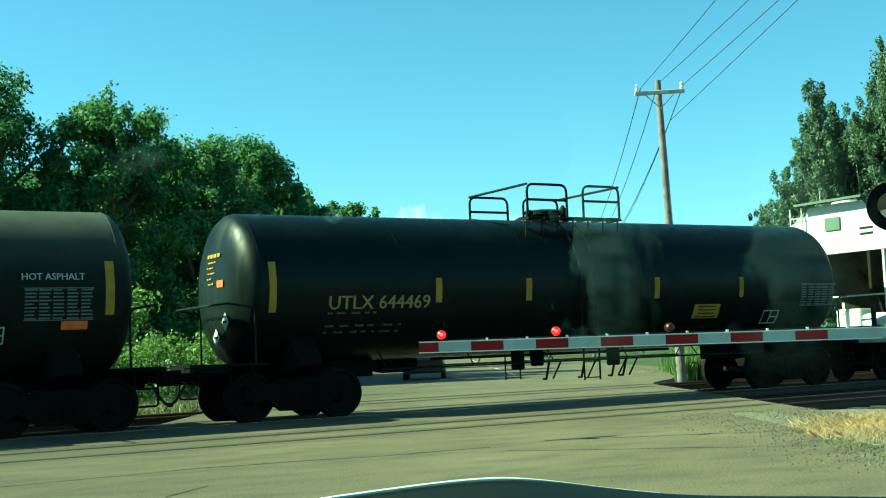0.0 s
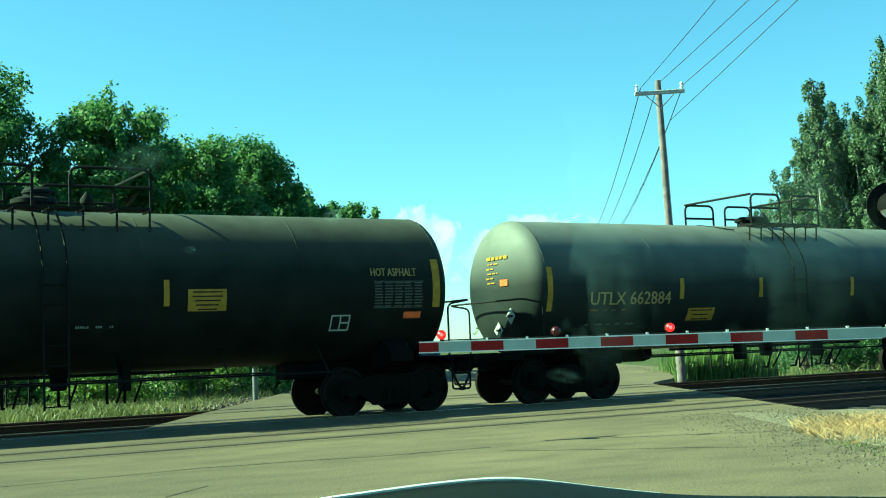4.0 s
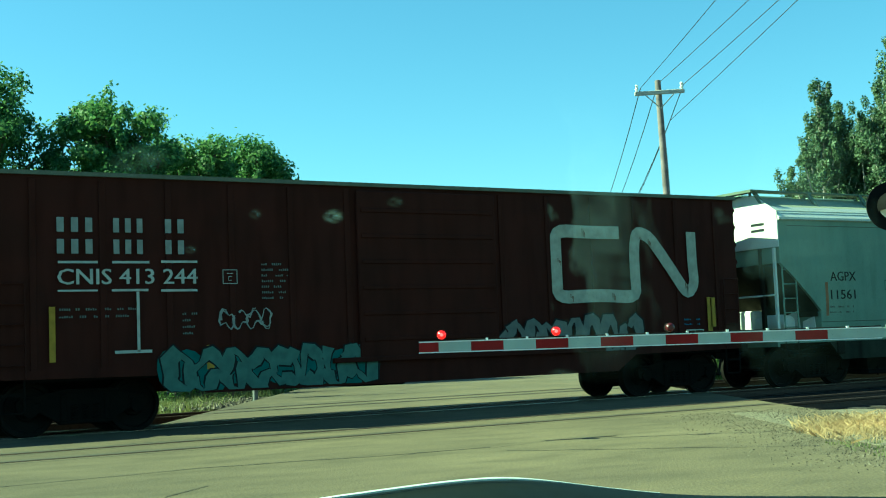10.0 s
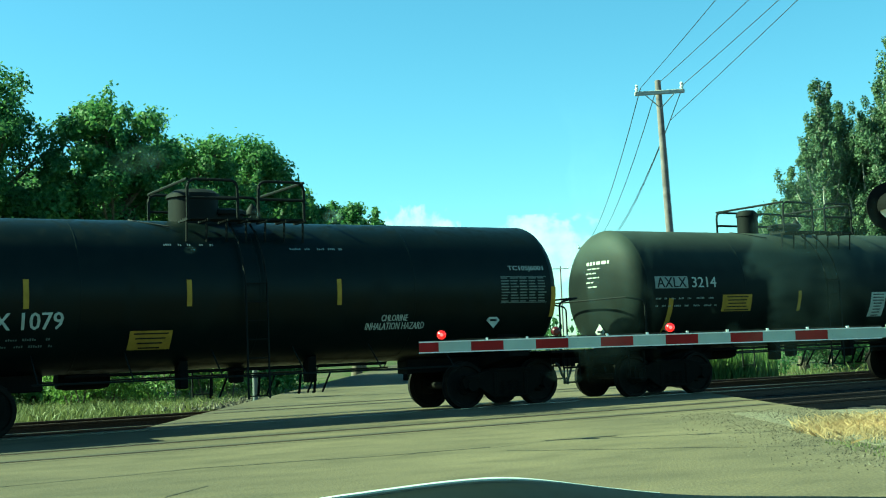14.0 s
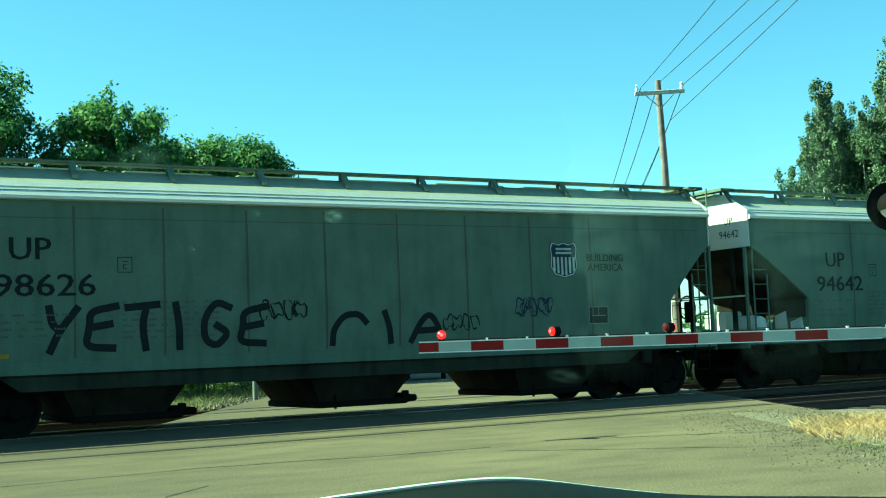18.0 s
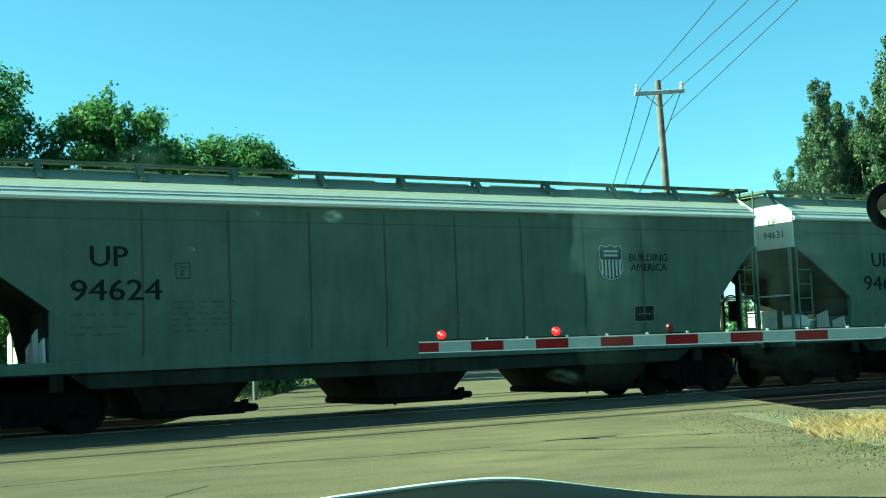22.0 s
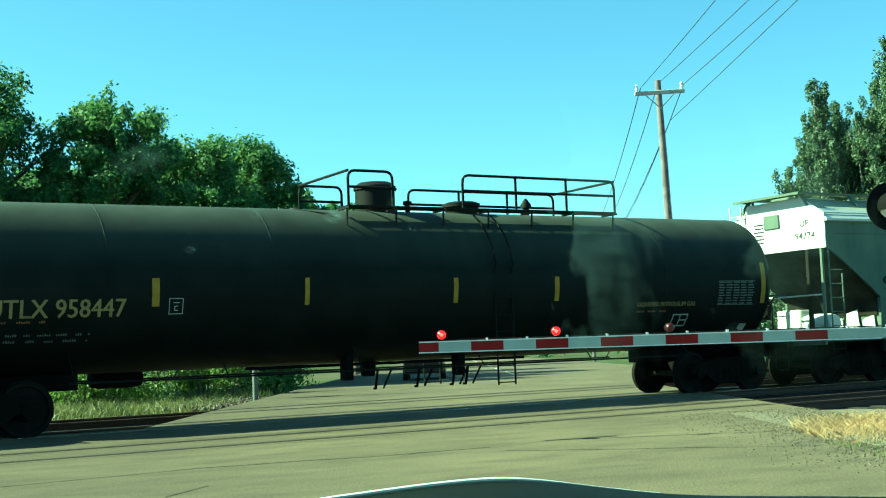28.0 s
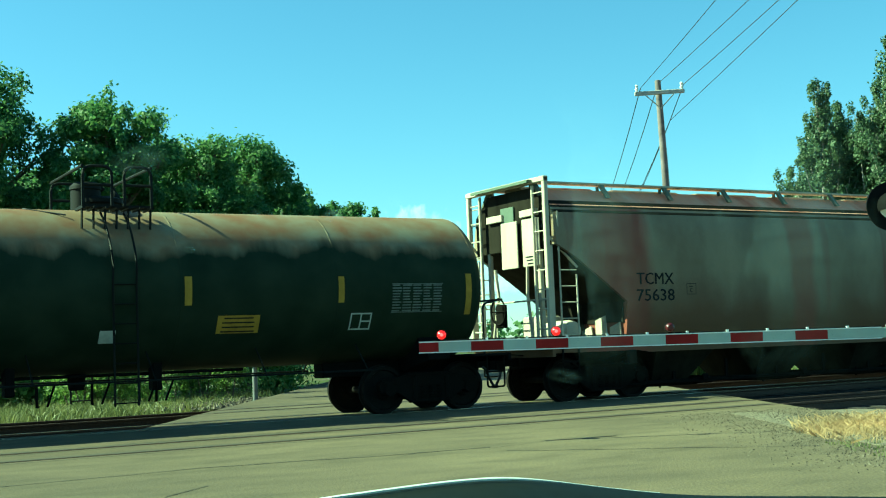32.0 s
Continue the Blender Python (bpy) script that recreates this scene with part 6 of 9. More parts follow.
sp = [p for p in sp if p[0] * RDY - p[1] * RDX - C_EYE * RDX > 6.2]
stones("gravel", "grey ballast stones beside the siding", sp, M["stones"], 14, (0.02, 0.07))
# shoulder of packed gravel
sh = MB()
ring = []
for i in range(13):
    d = 6 + 1.15 * i
    a, b = spot(4.4, d), spot(8.8, d)
    ring.append([(a.x, a.y, -0.3), (a.x, a.y, 0.006), (spot(6.4, d).x, spot(6.4, d).y, -0.012), (b.x, b.y, -0.10), (b.x, b.y, -0.3)])
sh.loft(ring)
tagged(new("road_shoulder", sh.mesh("road_shoulder", M["gravel"])), "packed gravel road shoulder", "road shoulder", kind="structure")


def leaf_material(name, dark, light, transl=0.35):
    m, n, l, b = material(name, 0.55, 0, 0.35)
    gi = n.new("ShaderNodeNewGeometry")
    big = noise_node(n, l, 0.5, 3.0)
    r = ramp(n, l, gi.outputs["Random Per Island"], [(0.0, dark), (0.55, tuple((a + c) / 2 for a, c in zip(dark, light))), (1.0, light)])
    t = ramp(n, l, big.outputs["Fac"], [(0.3, (0.7, 0.75, 0.7)), (0.7, (1.2, 1.15, 1.0))])
    col = mix(n, l, 1.0, r.outputs[0], t.outputs[0], "MULTIPLY")
    l.new(col, b.inputs["Base Color"])
    tr = n.new("ShaderNodeBsdfTranslucent")
    l.new(col, tr.inputs["Color"])
    ms = n.new("ShaderNodeMixShader")
    ms.inputs[0].default_value = transl
    out = n["Material Output"]
    l.new(b.outputs[0], ms.inputs[1])
    l.new(tr.outputs[0], ms.inputs[2])
    l.new(ms.outputs[0], out.inputs["Surface"])
    return m


M["leaf"] = leaf_material("broadleaf_green", (0.056, 0.122, 0.042), (0.152, 0.240, 0.080), 0.5)
M["leaf_dark"] = leaf_material("dark_broadleaf_green", (0.048, 0.105, 0.040), (0.128, 0.205, 0.072), 0.5)
M["leaf_poplar"] = leaf_material("grey_green_poplar_leaf", (0.046, 0.088, 0.044), (0.165, 0.215, 0.125), 0.42)
M["leaf_pale"] = leaf_material("pale_sunlit_shrub_leaf", (0.10, 0.16, 0.036), (0.25, 0.34, 0.09), 0.45)
M["grassblade"] = leaf_material("green_grass_blade", (0.090, 0.104, 0.034), (0.235, 0.240, 0.100), 0.3)
M["reed"] = leaf_material("bright_reed_blade", (0.060, 0.105, 0.022), (0.20, 0.27, 0.09), 0.35)
M["drygrass"] = leaf_material("dry_straw_blade", (0.32, 0.215, 0.115), (0.58, 0.42, 0.25), 0.3)


def leaves(mb, rt, c, rad, n, size, droop=0.0):
    """Leaf quads spread through an uneven lump, most of them near its skin."""
    for _ in range(n):
        while True:
            v = Vector((rt.uniform(-1, 1), rt.uniform(-1, 1), rt.uniform(-1, 1)))
            if 0.05 < v.length < 1:
                break
        v.normalize()
        k = rt.uniform(0.25, 1.0) ** 0.5 * (1.0 + 0.5 * max(0.0, rt.gauss(0, 0.45)))
        nz = 0.78 + 0.42 * noise.noise((c[0] * 0.3 + v.x * 1.7, c[1] * 0.3 + v.y * 1.7, c[2] * 0.3 + v.z * 1.7))
        p = Vector((c[0] + v.x * rad[0] * k * nz, c[1] + v.y * rad[1] * k * nz, c[2] + v.z * rad[2] * k * nz))
        nrm = (v + Vector((rt.uniform(-1, 1), rt.uniform(-1, 1), rt.uniform(-0.6, 1.0)))).normalized()
        t = nrm.orthogonal().normalized()
        t = (Matrix.Rotation(rt.uniform(0, 6.28), 3, nrm) @ t)
        u = nrm.cross(t)
        s = size * rt.uniform(0.6, 1.35)
        o = len(mb.v)
        mb.v += [tuple(p - t * s), tuple(p + u * s * 0.55), tuple(p + t * s), tuple(p - u * s * 0.55)]
        mb.f.append((o, o + 1, o + 2, o + 3))


def tree(pos, height, spread, seed, leafmat, label, lumps=46, per=420, size=0.17, low=0.18):
    rt = random.Random(seed)
    ob = thing("tree", label, "tree", "trees", at=pose(pos.x, pos.y, -0.3))
    tk = MB()
    r0 = height * 0.020 + 0.06
    pts = [(rt.uniform(-0.12, 0.12) * i, rt.uniform(-0.12, 0.12) * i, height * 0.72 * i / 6) for i in range(7)]
    rings = []
    for i, p in enumerate(pts):
        r = r0 * (1.35 if i == 0 else 1 - 0.13 * i)
        rings.append([(p[0] + r * math.cos(a), p[1] + r * math.sin(a), p[2]) for a in [k * math.pi / 5 for k in range(10)]])
    tk.loft(rings)
    part("trunk", tk, M["bark"], ob, smooth=True)
    crown = MB()
    limbs = MB()
    for i in range(lumps):
        h = low + (1 - low) * rt.random() ** 0.8
        wd = spread * math.sqrt(max(0.05, 1 - ((h - 0.52) / 0.52) ** 2))
        a = rt.uniform(0, 2 * math.pi)
        d = wd * rt.uniform(0.2, 0.95)
        c = (d * math.cos(a), d * math.sin(a), height * h * 0.93)
        r = spread * rt.uniform(0.17, 0.33)
        leaves(crown, rt, c, (r, r, r * 0.75), per, size)
        if i % 2 == 0:
            z0 = max(height * 0.15, c[2] - d * 0.9 - 0.4)
            limbs.tube([(pts[3][0] * 0.3, pts[3][1] * 0.3, min(z0, height * 0.68)), (c[0] * 0.55, c[1] * 0.55, (z0 + c[2]) / 2 + 0.2), c], 0.05 + 0.01 * (i % 3), 5)
    for i in range(26):
        a, h = rt.uniform(0, 2 * math.pi), rt.uniform(0.45, 1.0)
        wd = spread * math.sqrt(max(0.05, 1 - ((h - 0.52) / 0.52) ** 2))
        r = spread * rt.uniform(0.07, 0.13)
        c = (wd * 0.95 * math.cos(a), wd * 0.95 * math.sin(a), height * h * 0.955)
        leaves(crown, rt, c, (r, r, r * rt.uniform(1.0, 2.0)), per // 3, size)
    part("branchwork", limbs, M["bark"], ob)
    part("crown", crown.mesh("crown", M[leafmat], False, False), None, ob)
    return ob


def poplar(pos, height, spread, seed):
    """A tall tree of many steep limbs, each with its own narrow plume of small leaves."""
    rt = random.Random(seed)
    ob = thing("tree", "tall grey-green poplar with pale steep branches", "tree", "trees", at=pose(pos.x, pos.y, -0.3))
    r0 = height * 0.016 + 0.06
    part("trunk", MB().tube([(0.10 * math.sin(1.3 * i + seed), 0.10 * math.cos(1.7 * i + seed), height * 0.9 * i / 6) for i in range(7)], [r0 * (1.3 if i == 0 else 1 - 0.14 * i) for i in range(7)], 9), M["bark"], ob, smooth=True)
    crown, limbs = MB(), MB()
    n = 46
    for i in range(n):
        t = i / (n - 1)
        z0 = height * (0.05 + 0.72 * t)
        reach = spread * (1.35 * (1 - t) ** 0.6 + 0.10) * rt.uniform(0.45, 1.05)
        a = i * 2.4 + rt.uniform(-0.5, 0.5)
        rise = height * rt.uniform(0.16, 0.30) * (1.1 - 0.35 * t)
        tip = Vector((reach * math.cos(a), reach * math.sin(a), min(height, z0 + rise)))
        if i > n - 4:
            tip = Vector((rt.uniform(-0.3, 0.3), rt.uniform(-0.3, 0.3), height * rt.uniform(0.94, 1.0)))
        mid = Vector((tip.x * 0.65, tip.y * 0.65, z0 + (tip.z - z0) * 0.42))
        limbs.tube([(0, 0, z0), tuple(mid), tuple(tip)], [0.06, 0.04, 0.012], 5)
        for k in range(9):
            q = 0.22 + 0.80 * k / 8
            c = (Vector((0, 0, z0)).lerp(mid, q * 2) if q < 0.5 else mid.lerp(tip, q * 2 - 1)) + Vector((rt.gauss(0, 0.16), rt.gauss(0, 0.16), rt.gauss(0, 0.14)))
            r = spread * rt.uniform(0.10, 0.19) * (1.15 - 0.45 * q)
            leaves(crown, rt, tuple(c), (r, r, r * 1.7), 105, 0.068)
    part("branchwork", limbs, M["bark_pale"], ob)
    part("crown", crown.mesh("crown", M["leaf_poplar"], False, False), None, ob)
    return ob


TREES = (
    (-25.4, 52, 15.35, 6.6, 1, "leaf_dark", "dense dark green broadleaf tree"), (-18.3, 49, 13.82, 3.84, 2, "leaf_dark", "dense dark green broadleaf tree"),
    (-13.2, 50, 12.66, 3.28, 3, "leaf", "tall green broadleaf tree with a ragged top"), (-11.0, 55, 11.92, 3.39, 4, "leaf", "round green broadleaf tree"),
    (-9.5, 60, 12.55, 3.28, 5, "leaf", "round green broadleaf tree"), (-9.0, 70, 11.39, 3.73, 6, "leaf", "green broadleaf tree beside the road"),
    (-6.4, 88, 12.66, 3.39, 7, "leaf", "distant green broadleaf tree by the road"), (-7.6, 112, 13.08, 4.97, 8, "leaf_dark", "distant dark green broadleaf tree"), (-16.0, 57, 10.97, 4.29, 9, "leaf", "green broadleaf tree among others"),
    (-13.4, 64, 10.97, 4.52, 10, "leaf_dark", "dark green broadleaf tree behind others"), (-20.0, 62, 11.60, 5.08, 11, "leaf_dark", "dark green broadleaf tree behind others"),
)
for w, d, h, sp_, sd, lm, lb in TREES:
    tree(spot(w, d), h, sp_, sd, lm, lb, lumps=110, per=430 if d < 61 else 300, size=0.095 if d < 61 else 0.14)
POPLARS = []
for w, d, h, sp_, sd in ((19.9, 54, 14.2, 2.4, 21), (17.0, 55, 12.7, 1.9, 22), (18.4, 57, 12.0, 2.1, 27), (22.5, 56, 14.8, 2.8, 23), (18.6, 60, 12.3, 2.4, 24), (18.8, 72, 9.3, 1.9, 25), (17.6, 57, 11.2, 1.9, 26), (16.4, 58, 8.6, 2.0, 28), (20.9, 58, 13.0, 2.8, 29), (18.9, 55, 11.4, 2.3, 30)):
    POPLARS.append((poplar(spot(w, d), h, sp_, sd), pose(*spot(w, d, -0.3))))
# low growth under the trees
rb = random.Random(77)
for i in range(12):
    w, d = -24 + i * 1.55 + rb.uniform(-0.5, 0.5), rb.uniform(40, 46) + (8 if i > 8 else 0)
    if w > -6.6:
        break
    p = spot(w, d)
    b = thing("bush", "pale green bush under the trees", "bush", "bushes", at=pose(p.x, p.y, -0.3))
    mb = MB()
    for k in range(16):
        leaves(mb, rb, (rb.uniform(-1.3, 1.3), rb.uniform(-1.2, 1.2), rb.uniform(0.4, 3.6)), (0.9, 0.9, 0.8), 240, 0.10)
    part("foliage", mb.mesh("foliage", M["leaf_pale"], False, False), None, b)
    part("stems", MB().tube([(0, 0, 0), (0.3, 0.1, 1.2)], 0.03, 5).tube([(0, 0, 0), (-0.3, 0.2, 1.3)], 0.03, 5), M["bark"], b)
for i in range(7):
    p = spot(-12.4 + 0.86 * i + rb.uniform(-0.2, 0.2), rb.uniform(39.6, 42.0))
    b = thing("bush", "sunlit yellow-green bush beside the far track", "bush", "bushes", at=pose(p.x, p.y, -0.3))
    mb = MB()
    hb = rb.uniform(2.2, 3.0)
    for k in range(12):
        leaves(mb, rb, (rb.gauss(0, 0.45), rb.gauss(0, 0.45), rb.uniform(0.25, 1.0) * hb * 0.85), (0.5, 0.5, 0.55), 170, 0.06)
    part("foliage", mb.mesh("foliage", M["leaf_pale"], False, False), None, b)
    part("stems", MB().tube([(0, 0, 0), (0.2, 0.1, 1.0), (0.3, 0.1, hb * 0.8)], 0.025, 5).tube([(0, 0, 0), (-0.25, 0.2, 1.1), (-0.3, 0.2, hb * 0.7)], 0.025, 5), M["bark"], b)
for i in range(9):
    p = spot(14.6 + 1.15 * i + rb.uniform(-0.3, 0.3), rb.uniform(51.2, 53.0))
    b = thing("bush", "low shaded green bush at the foot of the poplars", "bush", "bushes", at=pose(p.x, p.y, -0.3))
    mb = MB()
    for k in range(10):
        leaves(mb, rb, (rb.gauss(0, 0.55), rb.gauss(0, 0.5), rb.uniform(0.2, 1.7)), (0.55, 0.5, 0.5), 150, 0.07)
    part("foliage", mb.mesh("foliage", M["leaf_dark"], False, False), None, b)
    part("stems", MB().tube([(0, 0, 0), (0.2, 0.1, 0.9)], 0.025, 5).tube([(0, 0, 0), (-0.25, 0.2, 1.1)], 0.025, 5), M["bark"], b)
# far woods along the skyline
mb = MB()
rf = random.Random(31)
for i in range(150):
    w = -160 + i * 2.4 + rf.uniform(-1, 1)
    d = rf.uniform(150, 210)
    if -7 < w < 7:
        continue
    p = spot(w, d)
    leaves(mb, rf, (p.x, p.y, rf.uniform(2.0, 4.6)), (3.2, 3.2, 3.4), 130, 0.5)
tagged(new("far_woods", mb.mesh("far_woods", M["leaf_dark"], False, False)), "distant belt of dark green trees", "woods", kind="stuff")


def blades(name, label, spots, mat, seed, hh, ww, lean=0.28):
    rt = random.Random(seed)
    mb = MB()
    for x, y, z in spots:
        a, h = rt.uniform(0, 6.28), rt.uniform(*hh)
        lx, ly = rt.gauss(0, lean) * h, rt.gauss(0, lean) * h
        dx, dy = math.cos(a) * ww, math.sin(a) * ww
        o = len(mb.v)
        mb.v += [(x - dx, y - dy, z), (x + dx, y + dy, z), (x + lx * 0.4 + dx * 0.7, y + ly * 0.4 + dy * 0.7, z + h * 0.6), (x + lx, y + ly, z + h), (x + lx * 0.4 - dx * 0.7, y + ly * 0.4 - dy * 0.7, z + h * 0.6)]
        mb.f.append((o, o + 1, o + 2, o + 3, o + 4))
    return tagged(new(name, mb.mesh(name, mat, False, False)), label, "grass", kind="stuff")


rg = random.Random(40)
sp = []
while len(sp) < 26000:
    x, y = rg.uniform(-6, 75), 9.3 + abs(rg.gauss(0, 7))
    w = x * RDY - y * RDX - C_EYE * RDX
    if -6.3 < w < (6.3 if y < 8 else 8.2) or noise.noise((x * 0.5, y * 0.5, 0)) < -0.35 or (w > 9.5 and rg.random() < 0.96):
        continue
    sp.append((x, y, -0.34))
blades("grass", "tall green grass beyond the tracks", sp, M["grassblade"], 41, (0.12, 0.48), 0.016, 0.4)
sp = []
while len(sp) < 5200:
    x, y = rg.uniform(14, 75), 8.6 + abs(rg.gauss(0, 3.2))
    w = x * RDY - y * RDX - C_EYE * RDX
    if w < 6.4 + 1.9 * min(1.0, max(0.0, (y - 7.5) / 3.5)) + rg.uniform(0, 0.4) or w > 10.5 + rg.uniform(-1, 1):
        continue
    sp.append((x, y, -0.34))
blades("reeds", "dense tall bright green grass at the road's far corner", sp, M["reed"], 44, (0.6, 1.45), 0.026, 0.14)
sp = []
while len(sp) < 20000:
    w, d = rg.uniform(4.2, 8.6), rg.gauss(15.6, 1.0)
    p = spot(w, d)
    if p.y > -9.3 or p.y < -13.0 or w < 0.272 * d or rg.random() > min(1.0, 0.25 + (w - 0.272 * d) * 0.9) * (0.65 + 0.6 * noise.noise((p.x * 1.3, p.y * 1.3, 4))):
        continue
    sp.append((p.x, p.y, -0.03))
blades("dry_grass", "patch of dry straw-coloured grass on the shoulder", sp, M["drygrass"], 42, (0.03, 0.15), 0.0042, 0.85)
sp = [(spot(rg.uniform(4.0, 6.2), rg.uniform(11.4, 13.6)).to_tuple()[:2] + (0.0,)) for _ in range(1400)]
blades("grass", "short green weeds on the shoulder", sp, M["grassblade"], 43, (0.01, 0.04), 0.006)
vg = MB()
ring = []
for i in range(9):
    d = 9.5 + 0.55 * i
    k = math.sin(math.pi * i / 8)
    ring.append([tuple(spot(w, d, z)) for w, z in ((4.6 - 0.35 * k, -0.05), (4.9 - 0.35 * k, 0.008 + 0.012 * k), (5.8, 0.02 + 0.03 * k), (8.0, 0.02), (8.0, -0.2))])
vg.loft(ring)
tagged(new("verge", vg.mesh("verge", M["ground"], True)), "low verge of dark soil and short weeds", "verge", kind="structure")


# ---------------------------------------------------------------- crossing signals
def flasher(parent, p, face, lit, name="flasher", rad=0.30):
    m = Matrix.Translation(p) @ face
    f = part(name, MB().lathe([(-0.02, 0.05), (-0.02, rad), (0.01, rad), (0.012, 0.05)], "y", (0, 0, 0), 32), M["black"], parent, "round black signal target with a red lens", True, at=m)
    part("hood", MB().loft([[(r * math.cos(a), y, r * math.sin(a)) for a in [radians(-20 + 22 * k) for k in range(11)]] + [((r - 0.012) * math.cos(a), y, (r - 0.012) * math.sin(a)) for a in [radians(-20 + 22 * k) for k in range(10, -1, -1)]] for y, r in ((-0.02, 0.175), (-0.30, 0.165))]), M["black"], f, smooth=True)
    part("lens", MB().lathe([(-0.07, 0.02), (-0.06, 0.10), (-0.02, 0.155), (0.0, 0.155)], "y", (0, 0, 0), 24), M["lamp_on"] if lit else M["alu" if rad > 0.25 else "lamp_off"], f, "lit red lens" if lit else "unlit lens", True)
    return f


def facing(w):
    """Turns a thing's -y face towards a driver who comes up (1) or down (-1) the road."""
    return pose(0, 0, 0, 0, 0, -TURN if w > 0 else 180 - TURN)


# near gate, on the shoulder
G0 = spot(6.95, 15.25)
gate = thing("crossing_gate", "lowered crossing gate with red and white striped arm", "crossing gate", at=pose(G0.x, G0.y, -0.05))
part("mast", MB().lathe([(0, 0.16), (0.05, 0.16), (0.06, 0.065), (3.2, 0.065), (3.22, 0.02)], "z", seg=16), M["galv"], gate, smooth=True)
part("mechanism", MB().box(0, 0, 1.12, 0.42, 0.5, 0.66, 0.04), M["galv"], gate)
part("counterweight", MB().box(0.75, -0.3, 1.15, 0.9, 0.05, 0.18, 0.02).box(1.2, -0.3, 1.12, 0.3, 0.16, 0.4, 0.02), M["black"], gate)
ARM_A = Vector((12.62, -11.47, 1.165)) - Vector((G0.x, G0.y, -0.05))
ARM_T = Vector((7.655, -8.535, 1.205)) - Vector((G0.x, G0.y, -0.05))
adir = (ARM_T - ARM_A)
alen = adir.length
aang = math.degrees(math.atan2(adir.y, adir.x))
am = Matrix.Translation(ARM_A) @ pose(0, 0, 0, 0, -math.degrees(math.asin(adir.z / alen)), aang)
arm = part("gate_arm", MB().box(alen / 2 - 0.9, 0.0, 0, alen + 1.8, 0.045, 0.125, 0.008), M["arm_white"], gate, "striped gate arm", at=am)
part("arm_rib", MB().box(alen / 2, 0, 0.066, alen, 0.06, 0.014), M["alu"], arm)
part("arm_rib", MB().box(alen / 2, 0, -0.066, alen, 0.06, 0.012), M["alu"], arm)
k, e = 0, alen
ln = 0.245
while e > 0.7:
    a = e - ln
    part("stripe", MB().box((a + e) / 2, 0, 0, ln, 0.052, 0.118), M["arm_red"] if k % 2 == 0 else M["arm_white"], arm)
    e, ln, k = a, 0.404, k + 1
for i in range(11):
    part("cable_clip", MB().box(alen - 0.85 - i * 0.5, 0, 0.085, 0.03, 0.04, 0.03), M["alu"], arm)
part("lamp_cable", MB().tube([(0, 0, 0.082), (alen - 0.3, 0, 0.082)], 0.008, 5), M["black"], arm)
ARM_LAMPS = []
for dist, kind in ((0.285, "steady"), (1.71, "turning"), (3.13, "turning")):
    # the tip lamp burns steadily; the other two are heads with a lit and a dark face that turn about in step
    base = am @ Matrix.Translation((alen - dist, 0, 0.150))
    lp = part("arm_lamp", MB().lathe([(-0.045, 0.02), (-0.045, 0.060), (0.045, 0.060), (0.045, 0.02)], "y", (0, 0, 0), 18).box(0, 0, -0.065, 0.045, 0.045, 0.05).box(0, 0, 0.052, 0.06, 0.11, 0.012, 0.004), M["black"], gate, "steady red gate lamp" if kind == "steady" else "flashing red gate lamp", True, at=base)
    for sgn in (-1, 1):
        lit = kind == "steady" or sgn > 0
        part("lens", MB().lathe([(sgn * 0.045, 0.058), (sgn * 0.070, 0.052), (sgn * 0.088, 0.03)], "y", (0, 0, 0), 18), M["lamp_on"] if lit else M["lamp_off"], lp, smooth=True)
        if lit:
            part("bulb_glow", MB().lathe([(sgn * 0.086, 0.026), (sgn * 0.091, 0.016), (sgn * 0.093, 0.006)], "y", (0, 0, 0), 14), M["lamp_core"], lp)
    if kind == "turning":
        ARM_LAMPS.append((lp, base))
FL = spot(5.50, 15.2, 2.70) - Vector((G0.x, G0.y, -0.05))
part("signal_crossarm", MB().tube([tuple(FL), (0, 0, 2.72), tuple(Vector((-FL.x, -FL.y, FL.z)))], 0.03, 8), M["galv"], gate)
flasher(gate, FL, facing(1), False)
flasher(gate, Vector((-FL.x, -FL.y, FL.z)), facing(1), False)

# far signal mast with crossbuck and gate
F0 = spot(-5.55, 36.0)
far = thing("crossing_signal", "crossing signal mast with white crossbuck and red lamps", "crossing signal", at=pose(F0.x, F0.y, -0.1))
part("mast", MB().lathe([(0, 0.14), (0.05, 0.14), (0.06, 0.075), (4.66, 0.06), (4.69, 0.02)], "z", seg=16), M["mast_grey"], far, smooth=True)
for a in (43, -43):
    part("crossbuck_blade", MB().box(0, 0, 0, 1.06, 0.03, 0.17, 0.01), M["alu"], far, "white crossbuck blade", at=pose(0.12, -0.09 + a * 0.0003, 4.12, 0, a, -TURN))
part("track_sign", MB().box(0.1, -0.09, 3.42, 0.6, 0.03, 0.20, 0.01), M["alu"], far, at=pose(0, 0, 0, 0, 0, -TURN))
part("signal_crossarm", MB().tube([(-0.40, 0.22, 2.85), (0.40, -0.22, 2.85)], 0.03, 6), M["alu"], far)
for s in (-1, 1):
    flasher(far, Vector((s * 0.36 * RDY, -s * 0.36 * RDX, 2.86)), facing(1), s < 0, rad=0.22)
part("mechanism", MB().box(0, 0, 1.35, 0.4, 0.5, 0.6, 0.04).box(0.55, 0.0, 1.25, 0.7, 0.3, 0.3, 0.03).box(-0.5, 0.2, 1.6, 0.36, 0.1, 0.34, 0.03), M["alu"], far)
part("gate_arm", MB().box(2.4, 0, 0, 4.2, 0.05, 0.12, 0.01), M["alu"], far, "striped far gate arm", at=pose(0.2, 0.35, 1.13, 0, 0, -TURN))
